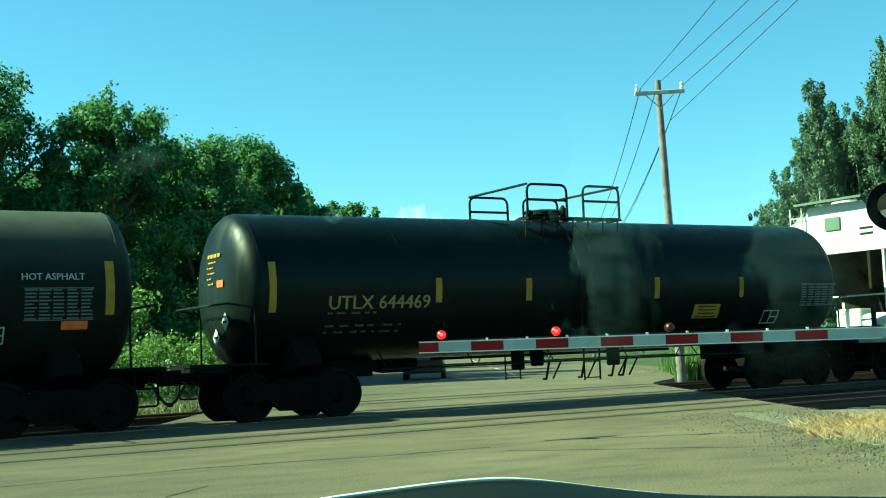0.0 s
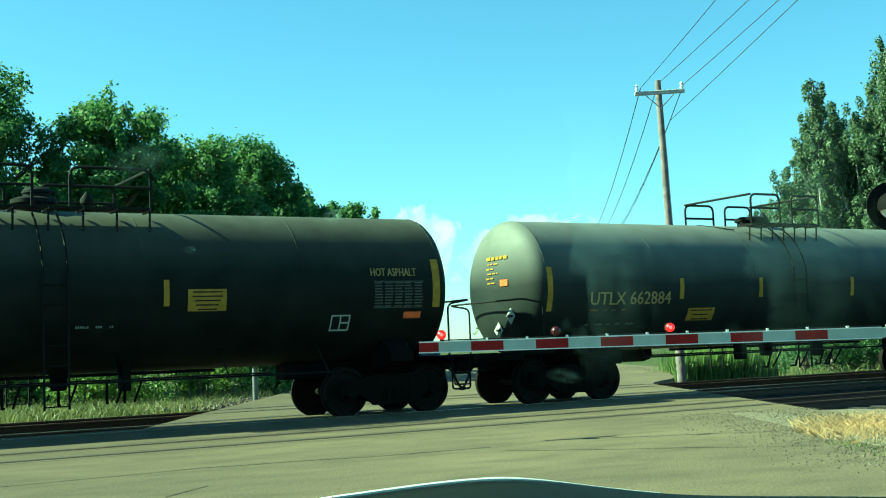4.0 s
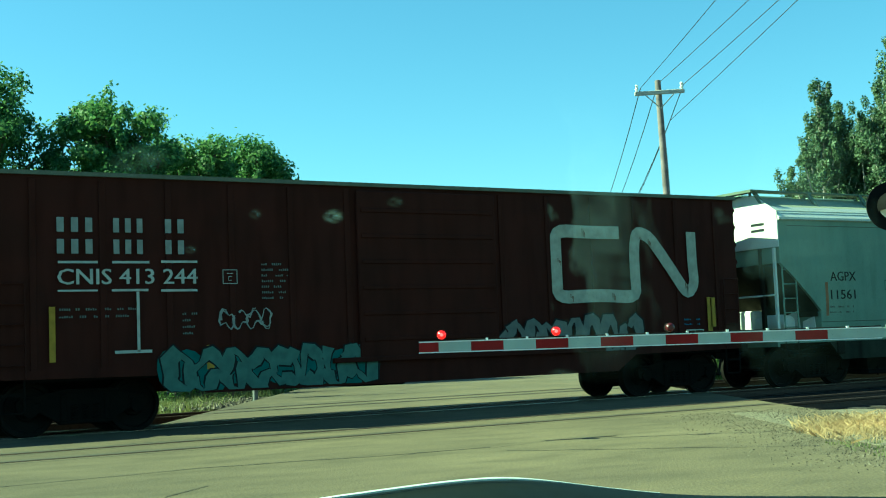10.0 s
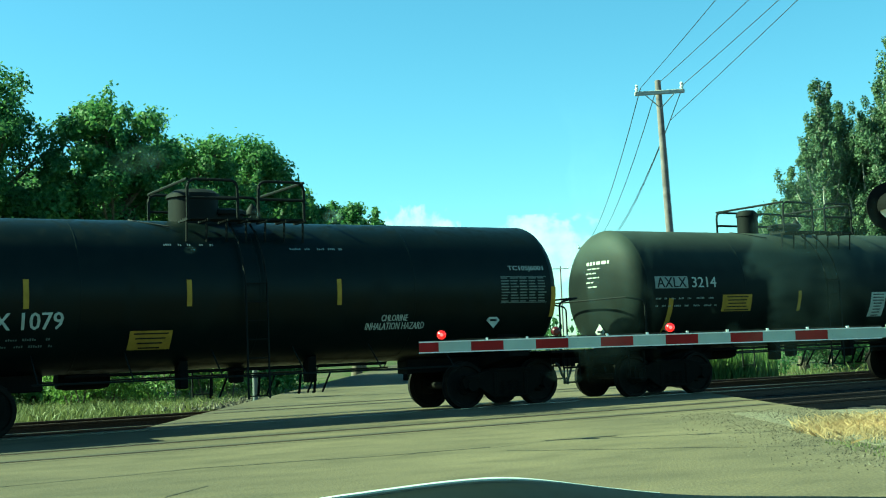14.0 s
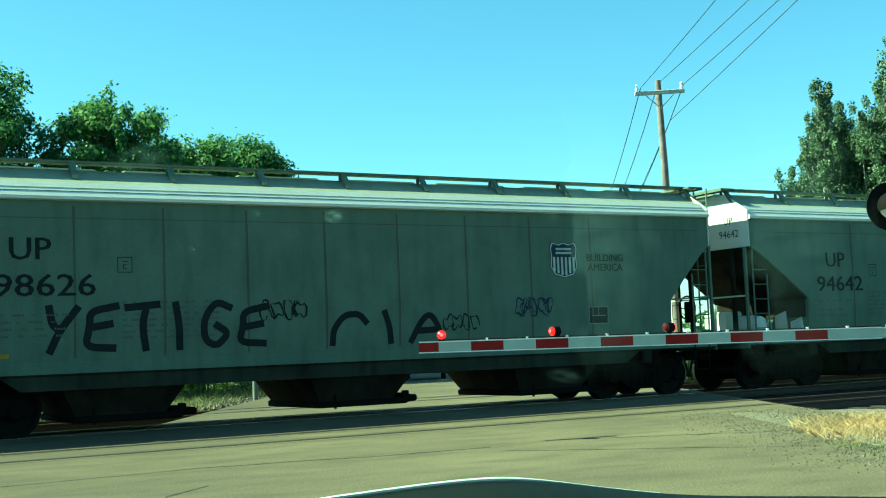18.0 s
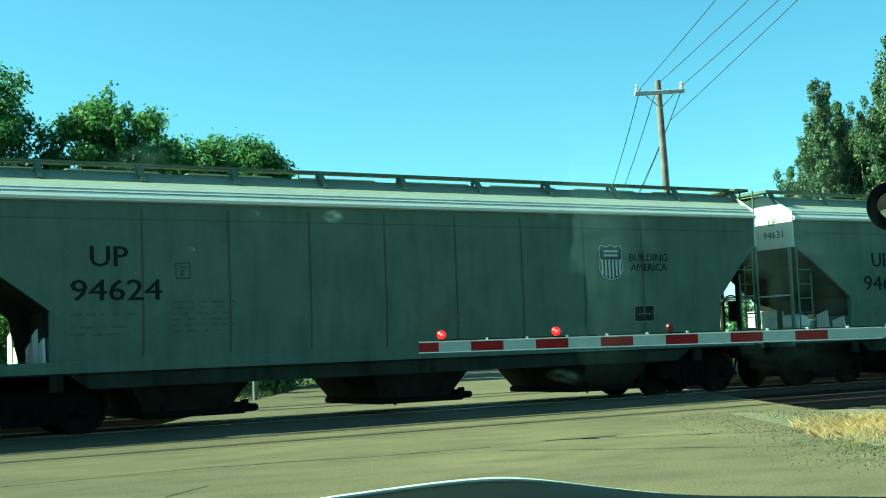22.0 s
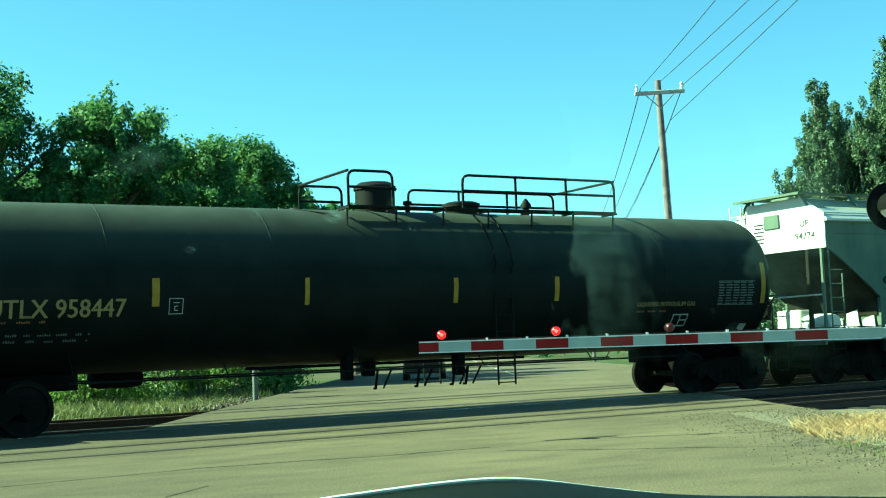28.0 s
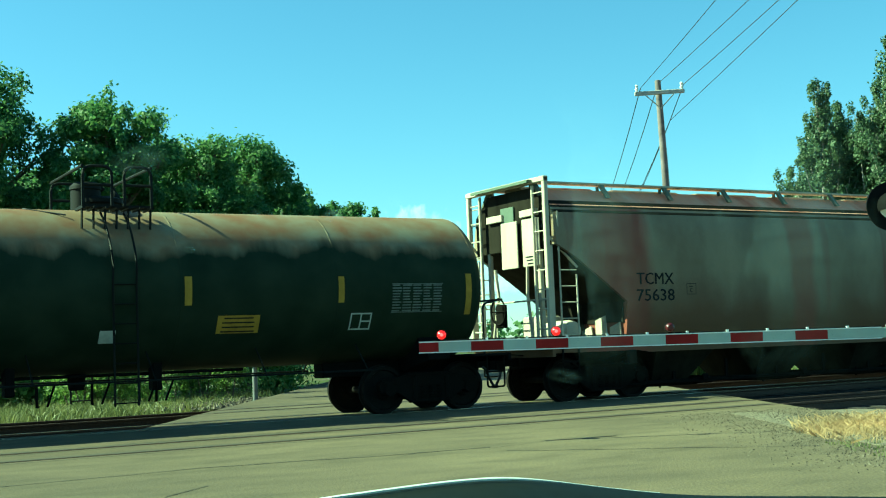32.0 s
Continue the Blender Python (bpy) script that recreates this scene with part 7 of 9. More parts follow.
for i in range(5):
    part("stripe", MB().box(0.9 + 0.85 * i, 0, 0, 0.42, 0.06, 0.125), M["arm_red"], [o for o in far.children if o.name.startswith("gate_arm")][0])
part("arm_lamp", MB().lathe([(-0.05, 0.06), (0.05, 0.06)], "y", (4.1, 0, 0.13), 14), M["lamp_on"], [o for o in far.children if o.name.startswith("gate_arm")][0], "lit red lamp")
# ---------------------------------------------------------------- pole line
def utility_pole(w, d, h, arm_w, lean, label):
    p = spot(w, d)
    u = thing("utility_pole", label, "utility pole", "utility poles", at=pose(p.x, p.y, -0.3, 0, 0, -TURN))
    q = Matrix.Rotation(radians(lean), 4, "Y")
    part("pole", MB().lathe([(0, 0.15), (h * 0.5, 0.125), (h, 0.10), (h + 0.02, 0.04)], "z", seg=14), M["wood_pole"], u, smooth=True, at=q)
    part("crossarm", MB().box(0, -0.16, h - 0.42, arm_w, 0.10, 0.13, 0.015), M["arm_wood"], u, at=q)
    for s in (-1, 1):
        part("arm_brace", MB().tube([(s * 0.5, -0.2, h - 0.46), (0, -0.2, h - 0.95)], 0.02, 4), M["galv"], u, at=q)
        for x in (arm_w / 2 - 0.08,):
            part("insulator", MB().lathe([(h - 0.36, 0.03), (h - 0.28, 0.06), (h - 0.22, 0.035), (h - 0.16, 0.06), (h - 0.12, 0.02)], "z", (s * x, -0.16, 0), 10), M["alu"], u, smooth=True, at=q)
    part("ground_wire", MB().box(0.09, -0.08, h * 0.42, 0.025, 0.025, h * 0.7), M["galv"], u, at=q)
    return u


PW, PD, PH = 7.35, 40.0, 9.95
utility_pole(PW + 0.1, PD, PH, 1.62, -1.5, "weathered wooden utility pole with one crossarm")
utility_pole(12.9, 110, 10.5, 2.0, 0, "distant wooden utility pole with a crossarm")
utility_pole(18.7, 200, 14.4, 2.6, 0, "far wooden utility pole with a crossarm")
for k, (aw, az, nw, nz_) in enumerate(((6.62, 9.42, 6.81, 9.47), (7.20, 9.55, 7.59, 9.44), (8.03, 9.50, 8.32, 9.41), (7.52, 8.32, 8.79, 9.39))):
    dx = aw - 7.3
    a = spot(aw, PD, az)
    pts = []
    b = spot(aw + (nw - aw) * 3.4, PD - 34.0, az + (nz_ - az) * 3.4)
    far_p = spot(12.9 + dx * 1.2, 110, 10.0)
    for i in range(9):
        t = i / 8
        p = a.lerp(b, t)
        pts.append((p.x, p.y, p.z - 0.15 * 4 * t * (1 - t)))
    w1 = MB().tube(pts, 0.013, 4)
    tagged(new("power_line", w1.mesh("power_line", M["wire"])), "thin overhead wire from the pole", "overhead wire", "overhead wires")
    pts = []
    for i in range(13):
        t = i / 12
        p = a.lerp(far_p, t)
        pts.append((p.x, p.y, p.z - 1.4 * 4 * t * (1 - t)))
    w1 = MB().tube(pts, 0.016, 4)
    tagged(new("power_line", w1.mesh("power_line", M["wire"])), "thin overhead wire to the far pole", "overhead wire", "overhead wires")

# ---------------------------------------------------------------- a car waiting beyond the tracks
M["carpaint"] = plain("dark_car_paint", (0.012, 0.013, 0.016), 0.2, 0.0, 0.1)
M["glass"] = plain("dark_glass", (0.02, 0.025, 0.03), 0.05)
C0 = spot(-1.0, 54.5)
car2 = thing("parked_car", "dark car waiting beyond the crossing", "car", at=pose(C0.x, C0.y, 0, 0, 0, -TURN))
part("body", MB().loft([[(x * k, y, z) for x, z in ((-0.86, 0.28), (-0.9, 0.55), (-0.86, 0.85), (0.86, 0.85), (0.9, 0.55), (0.86, 0.28))] for y, k in ((-2.2, 0.88), (-2.0, 0.98), (0, 1.0), (2.0, 0.97), (2.3, 0.88))]), M["carpaint"], car2, smooth=True)
part("cabin", MB().loft([[(-0.78, -0.9, 0.85), (0.78, -0.9, 0.85), (0.78, 1.7, 0.85), (-0.78, 1.7, 0.85)], [(-0.6, -0.2, 1.4), (0.6, -0.2, 1.4), (0.6, 1.1, 1.4), (-0.6, 1.1, 1.4)]]), M["glass"], car2)
for x in (-0.8, 0.8):
    for y in (-1.4, 1.4):
        wh = part("wheel", MB().lathe([(-0.1, 0.2), (-0.1, 0.32), (0.1, 0.32), (0.1, 0.2)], "x", (x, y, 0.32), 18), M["hose"], car2, smooth=True)
        part("rim", MB().lathe([(-0.11, 0.02), (-0.11, 0.2), (0.11, 0.2), (0.11, 0.02)], "x", (x, y, 0.32), 14), M["galv"], wh, smooth=True)
    part("headlight", MB().box(x * 0.75, -2.16, 0.62, 0.34, 0.06, 0.14, 0.02), M["alu"], car2)
part("bumper", MB().box(0, -2.22, 0.42, 1.6, 0.12, 0.2, 0.03), M["carpaint"], car2)

# ---------------------------------------------------------------- bonnet of the car that carries the eye
M["hoodpaint"] = weathered("dark_green_black_bonnet_paint", (0.005, 0.007, 0.006), (0.008, 0.011, 0.008), 0.6, 0.3, spec=0.06)
M["hoodglint"] = plain("bright_edge_glint", (0.62, 0.64, 0.60), 0.3, 0.2, 0.1)
hd = MB()
rings = []
for i in range(41):
    w = -0.42 + 1.42 * i / 40
    crest = 0.924 + 0.048 * math.exp(-((w - 0.04) / (0.28 if w < 0.04 else 0.20)) ** 2) + 0.006 * math.exp(-((w + 0.2) / 0.1) ** 2) + 0.0135 * math.exp(-((w - 0.38) / 0.25) ** 2) - 0.35 * max(0.0, -w - 0.21)
    rings.append([tuple(spot(w, d, crest + dz)) for d, dz in ((0.7, -0.16), (1.2, -0.05), (1.55, -0.008), (1.64, 0.0), (1.68, -0.006), (1.70, -0.03), (1.68, -0.10), (0.8, -0.22))])
hd.loft(rings)
hood = thing("car_bonnet", "dark glossy bonnet edge of the waiting car", "car bonnet")
part("panel", hd, M["hoodpaint"], hood, smooth=True)
# thin bright tube that imitates the sky's glint along the bonnet edge
tp, tr_ = [], []
for i in range(31):
    w = -0.205 + 0.47 * i / 30
    crest = 0.924 + 0.048 * math.exp(-((w - 0.04) / (0.28 if w < 0.04 else 0.20)) ** 2) + 0.006 * math.exp(-((w + 0.2) / 0.1) ** 2) + 0.0135 * math.exp(-((w - 0.38) / 0.25) ** 2)
    tp.append(tuple(spot(w, 1.62, crest + 0.0025)))
    tr_.append(0.0026 if w < 0.06 else max(0.0006, 0.0026 - 0.0020 * min(1.0, (w - 0.06) / 0.10)))
part("edge_glint", MB().tube(tp, tr_, 6), M["hoodglint"], hood, "glint along the bonnet edge, built as a bright strip", smooth=True)
fb = MB()
fb.loft([[tuple(spot(w, d, z)) for w, z in ((-0.40, 0.30), (-0.42, 0.70), (1.0, 0.70), (0.98, 0.30))] for d in (0.6, 1.66)])
part("front_body", fb, M["hoodpaint"], hood)
for w in (-0.2, 0.8):
    p = spot(w, 1.1, 0.33)
    part("tyre", MB().lathe([(-0.1, 0.2), (-0.1, 0.33), (0.1, 0.33), (0.1, 0.2)], "x", (0, 0, 0), 20), M["hose"], hood, smooth=True, at=Matrix.Translation(p) @ pose(0, 0, 0, 0, 0, -TURN))


def film_material(name, strength):
    """Pale patches on the windscreen that stand in for reflections: mostly clear, letting a little light scatter
    through.
    """
    m, n, l, b = material(name)
    n.remove(b)
    tc = n.new("ShaderNodeTexCoord")
    g = n.new("ShaderNodeTexGradient")
    g.gradient_type = "SPHERICAL"
    mp = n.new("ShaderNodeMapping")
    mp.inputs["Location"].default_value = (-1, -1, 0)
    mp.inputs["Scale"].default_value = (2, 2, 0)
    l.new(tc.outputs["UV"], mp.inputs[0])
    l.new(mp.outputs[0], g.inputs[0])
    nz = n.new("ShaderNodeTexNoise")
    nz.inputs["Scale"].default_value = 3.0
    nz.inputs["Detail"].default_value = 6.0
    l.new(tc.outputs["UV"], nz.inputs["Vector"])
    r1 = ramp(n, l, g.outputs["Fac"], [(0.0, (0, 0, 0)), (0.6, (1, 1, 1))])
    r2 = ramp(n, l, nz.outputs["Fac"], [(0.32, (0, 0, 0)), (0.66, (1, 1, 1))])
    f = n.new("ShaderNodeMath")
    f.operation = "MULTIPLY"
    l.new(r1.outputs[0], f.inputs[0])
    l.new(r2.outputs[0], f.inputs[1])
    f2 = n.new("ShaderNodeMath")
    f2.operation = "MULTIPLY"
    l.new(f.outputs[0], f2.inputs[0])
    f2.inputs[1].default_value = strength
    tr, df, ms = n.new("ShaderNodeBsdfTransparent"), n.new("ShaderNodeBsdfTranslucent"), n.new("ShaderNodeMixShader")
    df.inputs["Color"].default_value = (0.46, 0.66, 0.68, 1)
    l.new(f2.outputs[0], ms.inputs[0])
    l.new(tr.outputs[0], ms.inputs[1])
    l.new(df.outputs[0], ms.inputs[2])
    l.new(ms.outputs[0], n["Material Output"].inputs["Surface"])
    return m


def veil_material(name, strength):
    """A veil that stands in for a reflected haze: a ragged sharp edge on one side, fading out to the other, with combed
    streaks.
    """
    m, n, l, b = material(name)
    n.remove(b)
    tc = n.new("ShaderNodeTexCoord")
    sx = n.new("ShaderNodeSeparateXYZ")
    l.new(tc.outputs["UV"], sx.inputs[0])
    rag = n.new("ShaderNodeTexNoise")
    rag.inputs["Scale"].default_value, rag.inputs["Detail"].default_value = 4.5, 6.0
    l.new(tc.outputs["UV"], rag.inputs["Vector"])
    ad = n.new("ShaderNodeMath")
    ad.operation = "MULTIPLY_ADD"
    l.new(rag.outputs["Fac"], ad.inputs[0])
    ad.inputs[1].default_value = 0.75
    hx = n.new("ShaderNodeMath")
    hx.operation = "MULTIPLY"
    l.new(sx.outputs["X"], hx.inputs[0])
    hx.inputs[1].default_value = 0.55
    l.new(hx.outputs[0], ad.inputs[2])
    across = ramp(n, l, ad.outputs[0], [(0.47, (0, 0, 0)), (0.54, (0.9, 0.9, 0.9)), (0.66, (0.55, 0.55, 0.55)), (0.86, (0, 0, 0))])
    along = ramp(n, l, sx.outputs["Y"], [(0.0, (0, 0, 0)), (0.35, (0.55, 0.55, 0.55)), (0.62, (1, 1, 1)), (0.82, (0.45, 0.45, 0.45)), (1.0, (0, 0, 0))])
    mp = n.new("ShaderNodeMapping")
    mp.inputs["Rotation"].default_value = (0, 0, radians(28))
    mp.inputs["Scale"].default_value = (2.0, 11.0, 1)
    l.new(tc.outputs["UV"], mp.inputs[0])
    cmb = n.new("ShaderNodeTexNoise")
    cmb.inputs["Scale"].default_value, cmb.inputs["Detail"].default_value = 1.6, 5.0
    l.new(mp.outputs[0], cmb.inputs["Vector"])
    comb = ramp(n, l, cmb.outputs["Fac"], [(0.30, (0.35, 0.35, 0.35)), (0.68, (1, 1, 1))])
    col = mix(n, l, 1.0, across.outputs[0], along.outputs[0], "MULTIPLY")
    col = mix(n, l, 1.0, col, comb.outputs[0], "MULTIPLY")
    col = mix(n, l, 1.0, col, (strength,) * 3, "MULTIPLY")
    tr, df, ms = n.new("ShaderNodeBsdfTransparent"), n.new("ShaderNodeBsdfTranslucent"), n.new("ShaderNodeMixShader")
    df.inputs["Color"].default_value = (0.46, 0.66, 0.68, 1)
    l.new(col, ms.inputs[0])
    l.new(tr.outputs[0], ms.inputs[1])
    l.new(df.outputs[0], ms.inputs[2])
    l.new(ms.outputs[0], n["Material Output"].inputs["Surface"])
    return m


M["veil"] = veil_material("windscreen_reflection_veil", 0.050)
M["veil_thin"] = veil_material("thin_windscreen_reflection_veil", 0.034)
M["film"] = film_material("thin_windscreen_haze", 0.028)
M["film_spot"] = film_material("pale_screen_spot", 0.085)
M["film_dot"] = film_material("faint_pale_screen_spot", 0.02)
cl, cn, cll, cb = material("clear_windscreen_glass", 0.02)
cn.remove(cb)
cll.new(cn.new("ShaderNodeBsdfTransparent").outputs[0], cn["Material Output"].inputs["Surface"])


def on_screen(u, v, lift=0.0):
    """A place on the raked windscreen in the direction (u to the right, v up) from the eye."""
    d = (1.25 - lift) / (1 + 1.4 * v)
    return tuple(spot(u * d, d, H_EYE + v * d))


# pale patches added in place of light reflected in the glass
ws = thing("windscreen", "raked clear windscreen with added pale haze patches", "windscreen")
pane = part("pane", MB().add([on_screen(-0.40, -0.12), on_screen(0.62, -0.12), on_screen(0.62, 0.36), on_screen(-0.40, 0.36)], [(0, 1, 2, 3)]).mesh("pane", cl, False, False), None, ws)
pane.visible_shadow = False
for u, v, hu, hv, sk, mt in ((0.128, 0.094, 0.048, 0.125, -0.004, "veil"), (0.285, 0.086, 0.075, 0.125, 0.004, "veil_thin"), (0.093, -0.023, 0.015, 0.007, -0.005, "film_dot"), (-0.0873, 0.1124, 0.0095, 0.0065, 0.0, "film_spot"), (-0.150, 0.1167, 0.006, 0.005, 0.0, "film_dot"), (-0.037, 0.122, 0.008, 0.005, 0.0, "film_dot"), (-0.243, 0.165, 0.026, 0.014, 0.004, "film"), (-0.203, 0.090, 0.006, 0.004, 0.0, "film_dot")):
    me = MB().add([on_screen(u - hu + sk, v + hv, 0.004), on_screen(u - hu - sk, v - hv, 0.004), on_screen(u + hu - sk, v - hv, 0.004), on_screen(u + hu + sk, v + hv, 0.004)], [(0, 1, 2, 3)]).mesh("haze_patch", M[mt], False, False)
    uv = me.uv_layers.new(name="UVMap")
    for k, c in enumerate(((0, 1), (0, 0), (1, 0), (1, 1))):
        uv.data[k].uv = c
    sm = part("haze_patch", me, None, ws)
    sm.visible_shadow = False

# ---------------------------------------------------------------- clouds low over the horizon
def cloud_material(seed):
    """White vapour with a billowing upper edge that thins out towards its rim."""
    m, n, l, b = material("cumulus_vapour")
    n.remove(b)
    tc = n.new("ShaderNodeTexCoord")
    mp = n.new("ShaderNodeMapping")
    mp.inputs["Location"].default_value = (-1, -0.9, 0)
    mp.inputs["Scale"].default_value = (2, 1.9, 0)
    l.new(tc.outputs["UV"], mp.inputs[0])
    g = n.new("ShaderNodeTexGradient")
    g.gradient_type = "SPHERICAL"
    l.new(mp.outputs[0], g.inputs[0])
    mq = n.new("ShaderNodeMapping")
    mq.inputs["Location"].default_value = (seed * 3.7, seed * 1.3, 0)
    mq.inputs["Scale"].default_value = (1.7, 1.0, 1)
    l.new(tc.outputs["UV"], mq.inputs[0])
    nz = n.new("ShaderNodeTexNoise")
    nz.inputs["Scale"].default_value, nz.inputs["Detail"].default_value, nz.inputs["Roughness"].default_value = 3.2, 7.0, 0.55
    l.new(mq.outputs[0], nz.inputs["Vector"])
    ad = n.new("ShaderNodeMath")
    ad.operation = "MULTIPLY_ADD"
    l.new(nz.outputs["Fac"], ad.inputs[0])
    ad.inputs[1].default_value = 0.85
    l.new(g.outputs["Fac"], ad.inputs[2])
    f = ramp(n, l, ad.outputs[0], [(0.50, (0, 0, 0)), (0.62, (0.70, 0.70, 0.70)), (0.80, (1, 1, 1))])
    em, tr, ms = n.new("ShaderNodeEmission"), n.new("ShaderNodeBsdfTransparent"), n.new("ShaderNodeMixShader")
    sh = ramp(n, l, nz.outputs["Fac"], [(0.35, (0.70, 0.80, 0.84)), (0.6, (0.95, 0.96, 0.95))])
    l.new(sh.outputs[0], em.inputs["Color"])
    em.inputs["Strength"].default_value = 0.36
    l.new(f.outputs[0], ms.inputs[0])
    l.new(tr.outputs[0], ms.inputs[1])
    l.new(em.outputs[0], ms.inputs[2])
    l.new(ms.outputs[0], n["Material Output"].inputs["Surface"])
    return m


for k, (cw, cz, hw_, hz_) in enumerate(((-0.0211, 0.0872, 0.0363, 0.0323), (0.0693, 0.0745, 0.061, 0.0332), (0.2377, 0.0563, 0.0235, 0.0248), (-0.0651, 0.0957, 0.0222, 0.0158))):
    d = 2300.0 + 40 * k
    me = MB().add([tuple(spot(d * (cw + i * hw_), d, d * (cz + j * hz_) + H_EYE)) for i, j in ((-1, -1), (1, -1), (1, 1), (-1, 1))], [(0, 1, 2, 3)]).mesh("cloud", cloud_material(k + 1), False, False)
    uv = me.uv_layers.new(name="UVMap")
    for q, c in enumerate(((0, 0), (1, 0), (1, 1), (0, 1))):
        uv.data[q].uv = c
    cloud = tagged(new("cloud", me), "white cumulus cloud low over the horizon", "cloud", kind="structure")
    cloud.visible_shadow = False


# ---------------------------------------------------------------- the train, from its leading car to its last
BOXLOGO = (2.8, 2.05, 4.02, 1.57)
hopper_car(42.5, 24.2, "white covered hopper with rounded sides", "white", "white", [], style="smooth", n_out=4, seed=0)
tank_car(24.2, 7.24, 1.42, 3.88, "tank_gloss", "glossy black tank car with yellow lettering and a top platform", (-1.21, 1.17), None, [('text', -4.82, 2.12, 2.13, 0.25, 'y', 'UTLX 644469'), ('bars', -5.39, 1.93, 1.01, 0.08, 'y'), ('bars', -5.09, 1.64, 1.64, 0.23, 'g'), ('plate', 3.36, 1.81, 0.76, 0.3, 'y'), ('box', 5.36, 1.65, 0.49, 0.3, 'w'), ('grid', 6.76, 2.14, 1.13, 0.5, 'g'), ('stripe', -7.0, 2.42, 0.14, 0.91, 'y'), ('stripe', -3.56, 2.33, 0.14, 0.47, 'y'), ('stripe', -1.46, 2.33, 0.14, 0.45, 'y'), ('stripe', 1.87, 2.33, 0.14, 0.45, 'y'), ('stripe', 4.32, 2.33, 0.12, 0.45, 'y')], ink="y", seed=1)
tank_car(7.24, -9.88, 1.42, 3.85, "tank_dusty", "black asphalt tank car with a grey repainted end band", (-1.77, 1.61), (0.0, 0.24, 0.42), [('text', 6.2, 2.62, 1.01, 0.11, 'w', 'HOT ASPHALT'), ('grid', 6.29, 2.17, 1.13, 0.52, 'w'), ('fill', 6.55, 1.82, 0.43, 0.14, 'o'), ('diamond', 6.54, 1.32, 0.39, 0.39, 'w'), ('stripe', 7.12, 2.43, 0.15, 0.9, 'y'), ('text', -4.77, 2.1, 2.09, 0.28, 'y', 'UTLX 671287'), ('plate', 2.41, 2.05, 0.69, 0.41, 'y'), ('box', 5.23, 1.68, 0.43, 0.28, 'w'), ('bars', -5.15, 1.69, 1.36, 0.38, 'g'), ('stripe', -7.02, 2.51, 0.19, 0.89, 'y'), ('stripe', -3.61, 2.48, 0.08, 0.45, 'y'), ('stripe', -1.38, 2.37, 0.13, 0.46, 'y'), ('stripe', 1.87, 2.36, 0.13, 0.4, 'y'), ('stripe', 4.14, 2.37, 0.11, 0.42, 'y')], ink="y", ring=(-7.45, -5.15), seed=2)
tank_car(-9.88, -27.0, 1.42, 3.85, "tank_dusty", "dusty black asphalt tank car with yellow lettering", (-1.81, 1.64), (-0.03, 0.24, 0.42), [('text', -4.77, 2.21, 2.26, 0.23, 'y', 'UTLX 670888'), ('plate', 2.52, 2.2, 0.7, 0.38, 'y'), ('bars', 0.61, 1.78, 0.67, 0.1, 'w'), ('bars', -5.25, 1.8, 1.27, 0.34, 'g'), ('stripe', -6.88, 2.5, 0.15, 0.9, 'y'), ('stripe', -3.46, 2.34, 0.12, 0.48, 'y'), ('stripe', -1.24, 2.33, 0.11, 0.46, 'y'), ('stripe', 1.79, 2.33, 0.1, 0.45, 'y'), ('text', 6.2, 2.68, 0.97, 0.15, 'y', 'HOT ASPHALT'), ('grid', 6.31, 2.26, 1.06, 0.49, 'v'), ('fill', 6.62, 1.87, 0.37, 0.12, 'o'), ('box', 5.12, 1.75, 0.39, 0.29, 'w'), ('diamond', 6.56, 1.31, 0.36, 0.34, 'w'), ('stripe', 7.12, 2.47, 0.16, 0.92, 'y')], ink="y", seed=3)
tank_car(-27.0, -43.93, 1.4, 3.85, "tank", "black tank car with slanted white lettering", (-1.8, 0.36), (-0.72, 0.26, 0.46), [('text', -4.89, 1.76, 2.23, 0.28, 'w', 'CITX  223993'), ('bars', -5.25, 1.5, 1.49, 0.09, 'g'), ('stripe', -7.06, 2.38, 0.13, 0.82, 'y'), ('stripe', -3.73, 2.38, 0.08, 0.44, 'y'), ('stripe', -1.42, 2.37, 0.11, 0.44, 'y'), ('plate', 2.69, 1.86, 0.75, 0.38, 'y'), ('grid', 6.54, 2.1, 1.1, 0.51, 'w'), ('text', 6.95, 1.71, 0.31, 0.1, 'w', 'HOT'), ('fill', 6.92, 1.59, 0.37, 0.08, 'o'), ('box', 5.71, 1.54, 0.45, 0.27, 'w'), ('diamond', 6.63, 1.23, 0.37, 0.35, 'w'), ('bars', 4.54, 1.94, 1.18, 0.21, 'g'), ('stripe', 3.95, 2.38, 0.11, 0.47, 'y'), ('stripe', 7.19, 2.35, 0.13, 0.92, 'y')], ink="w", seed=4)
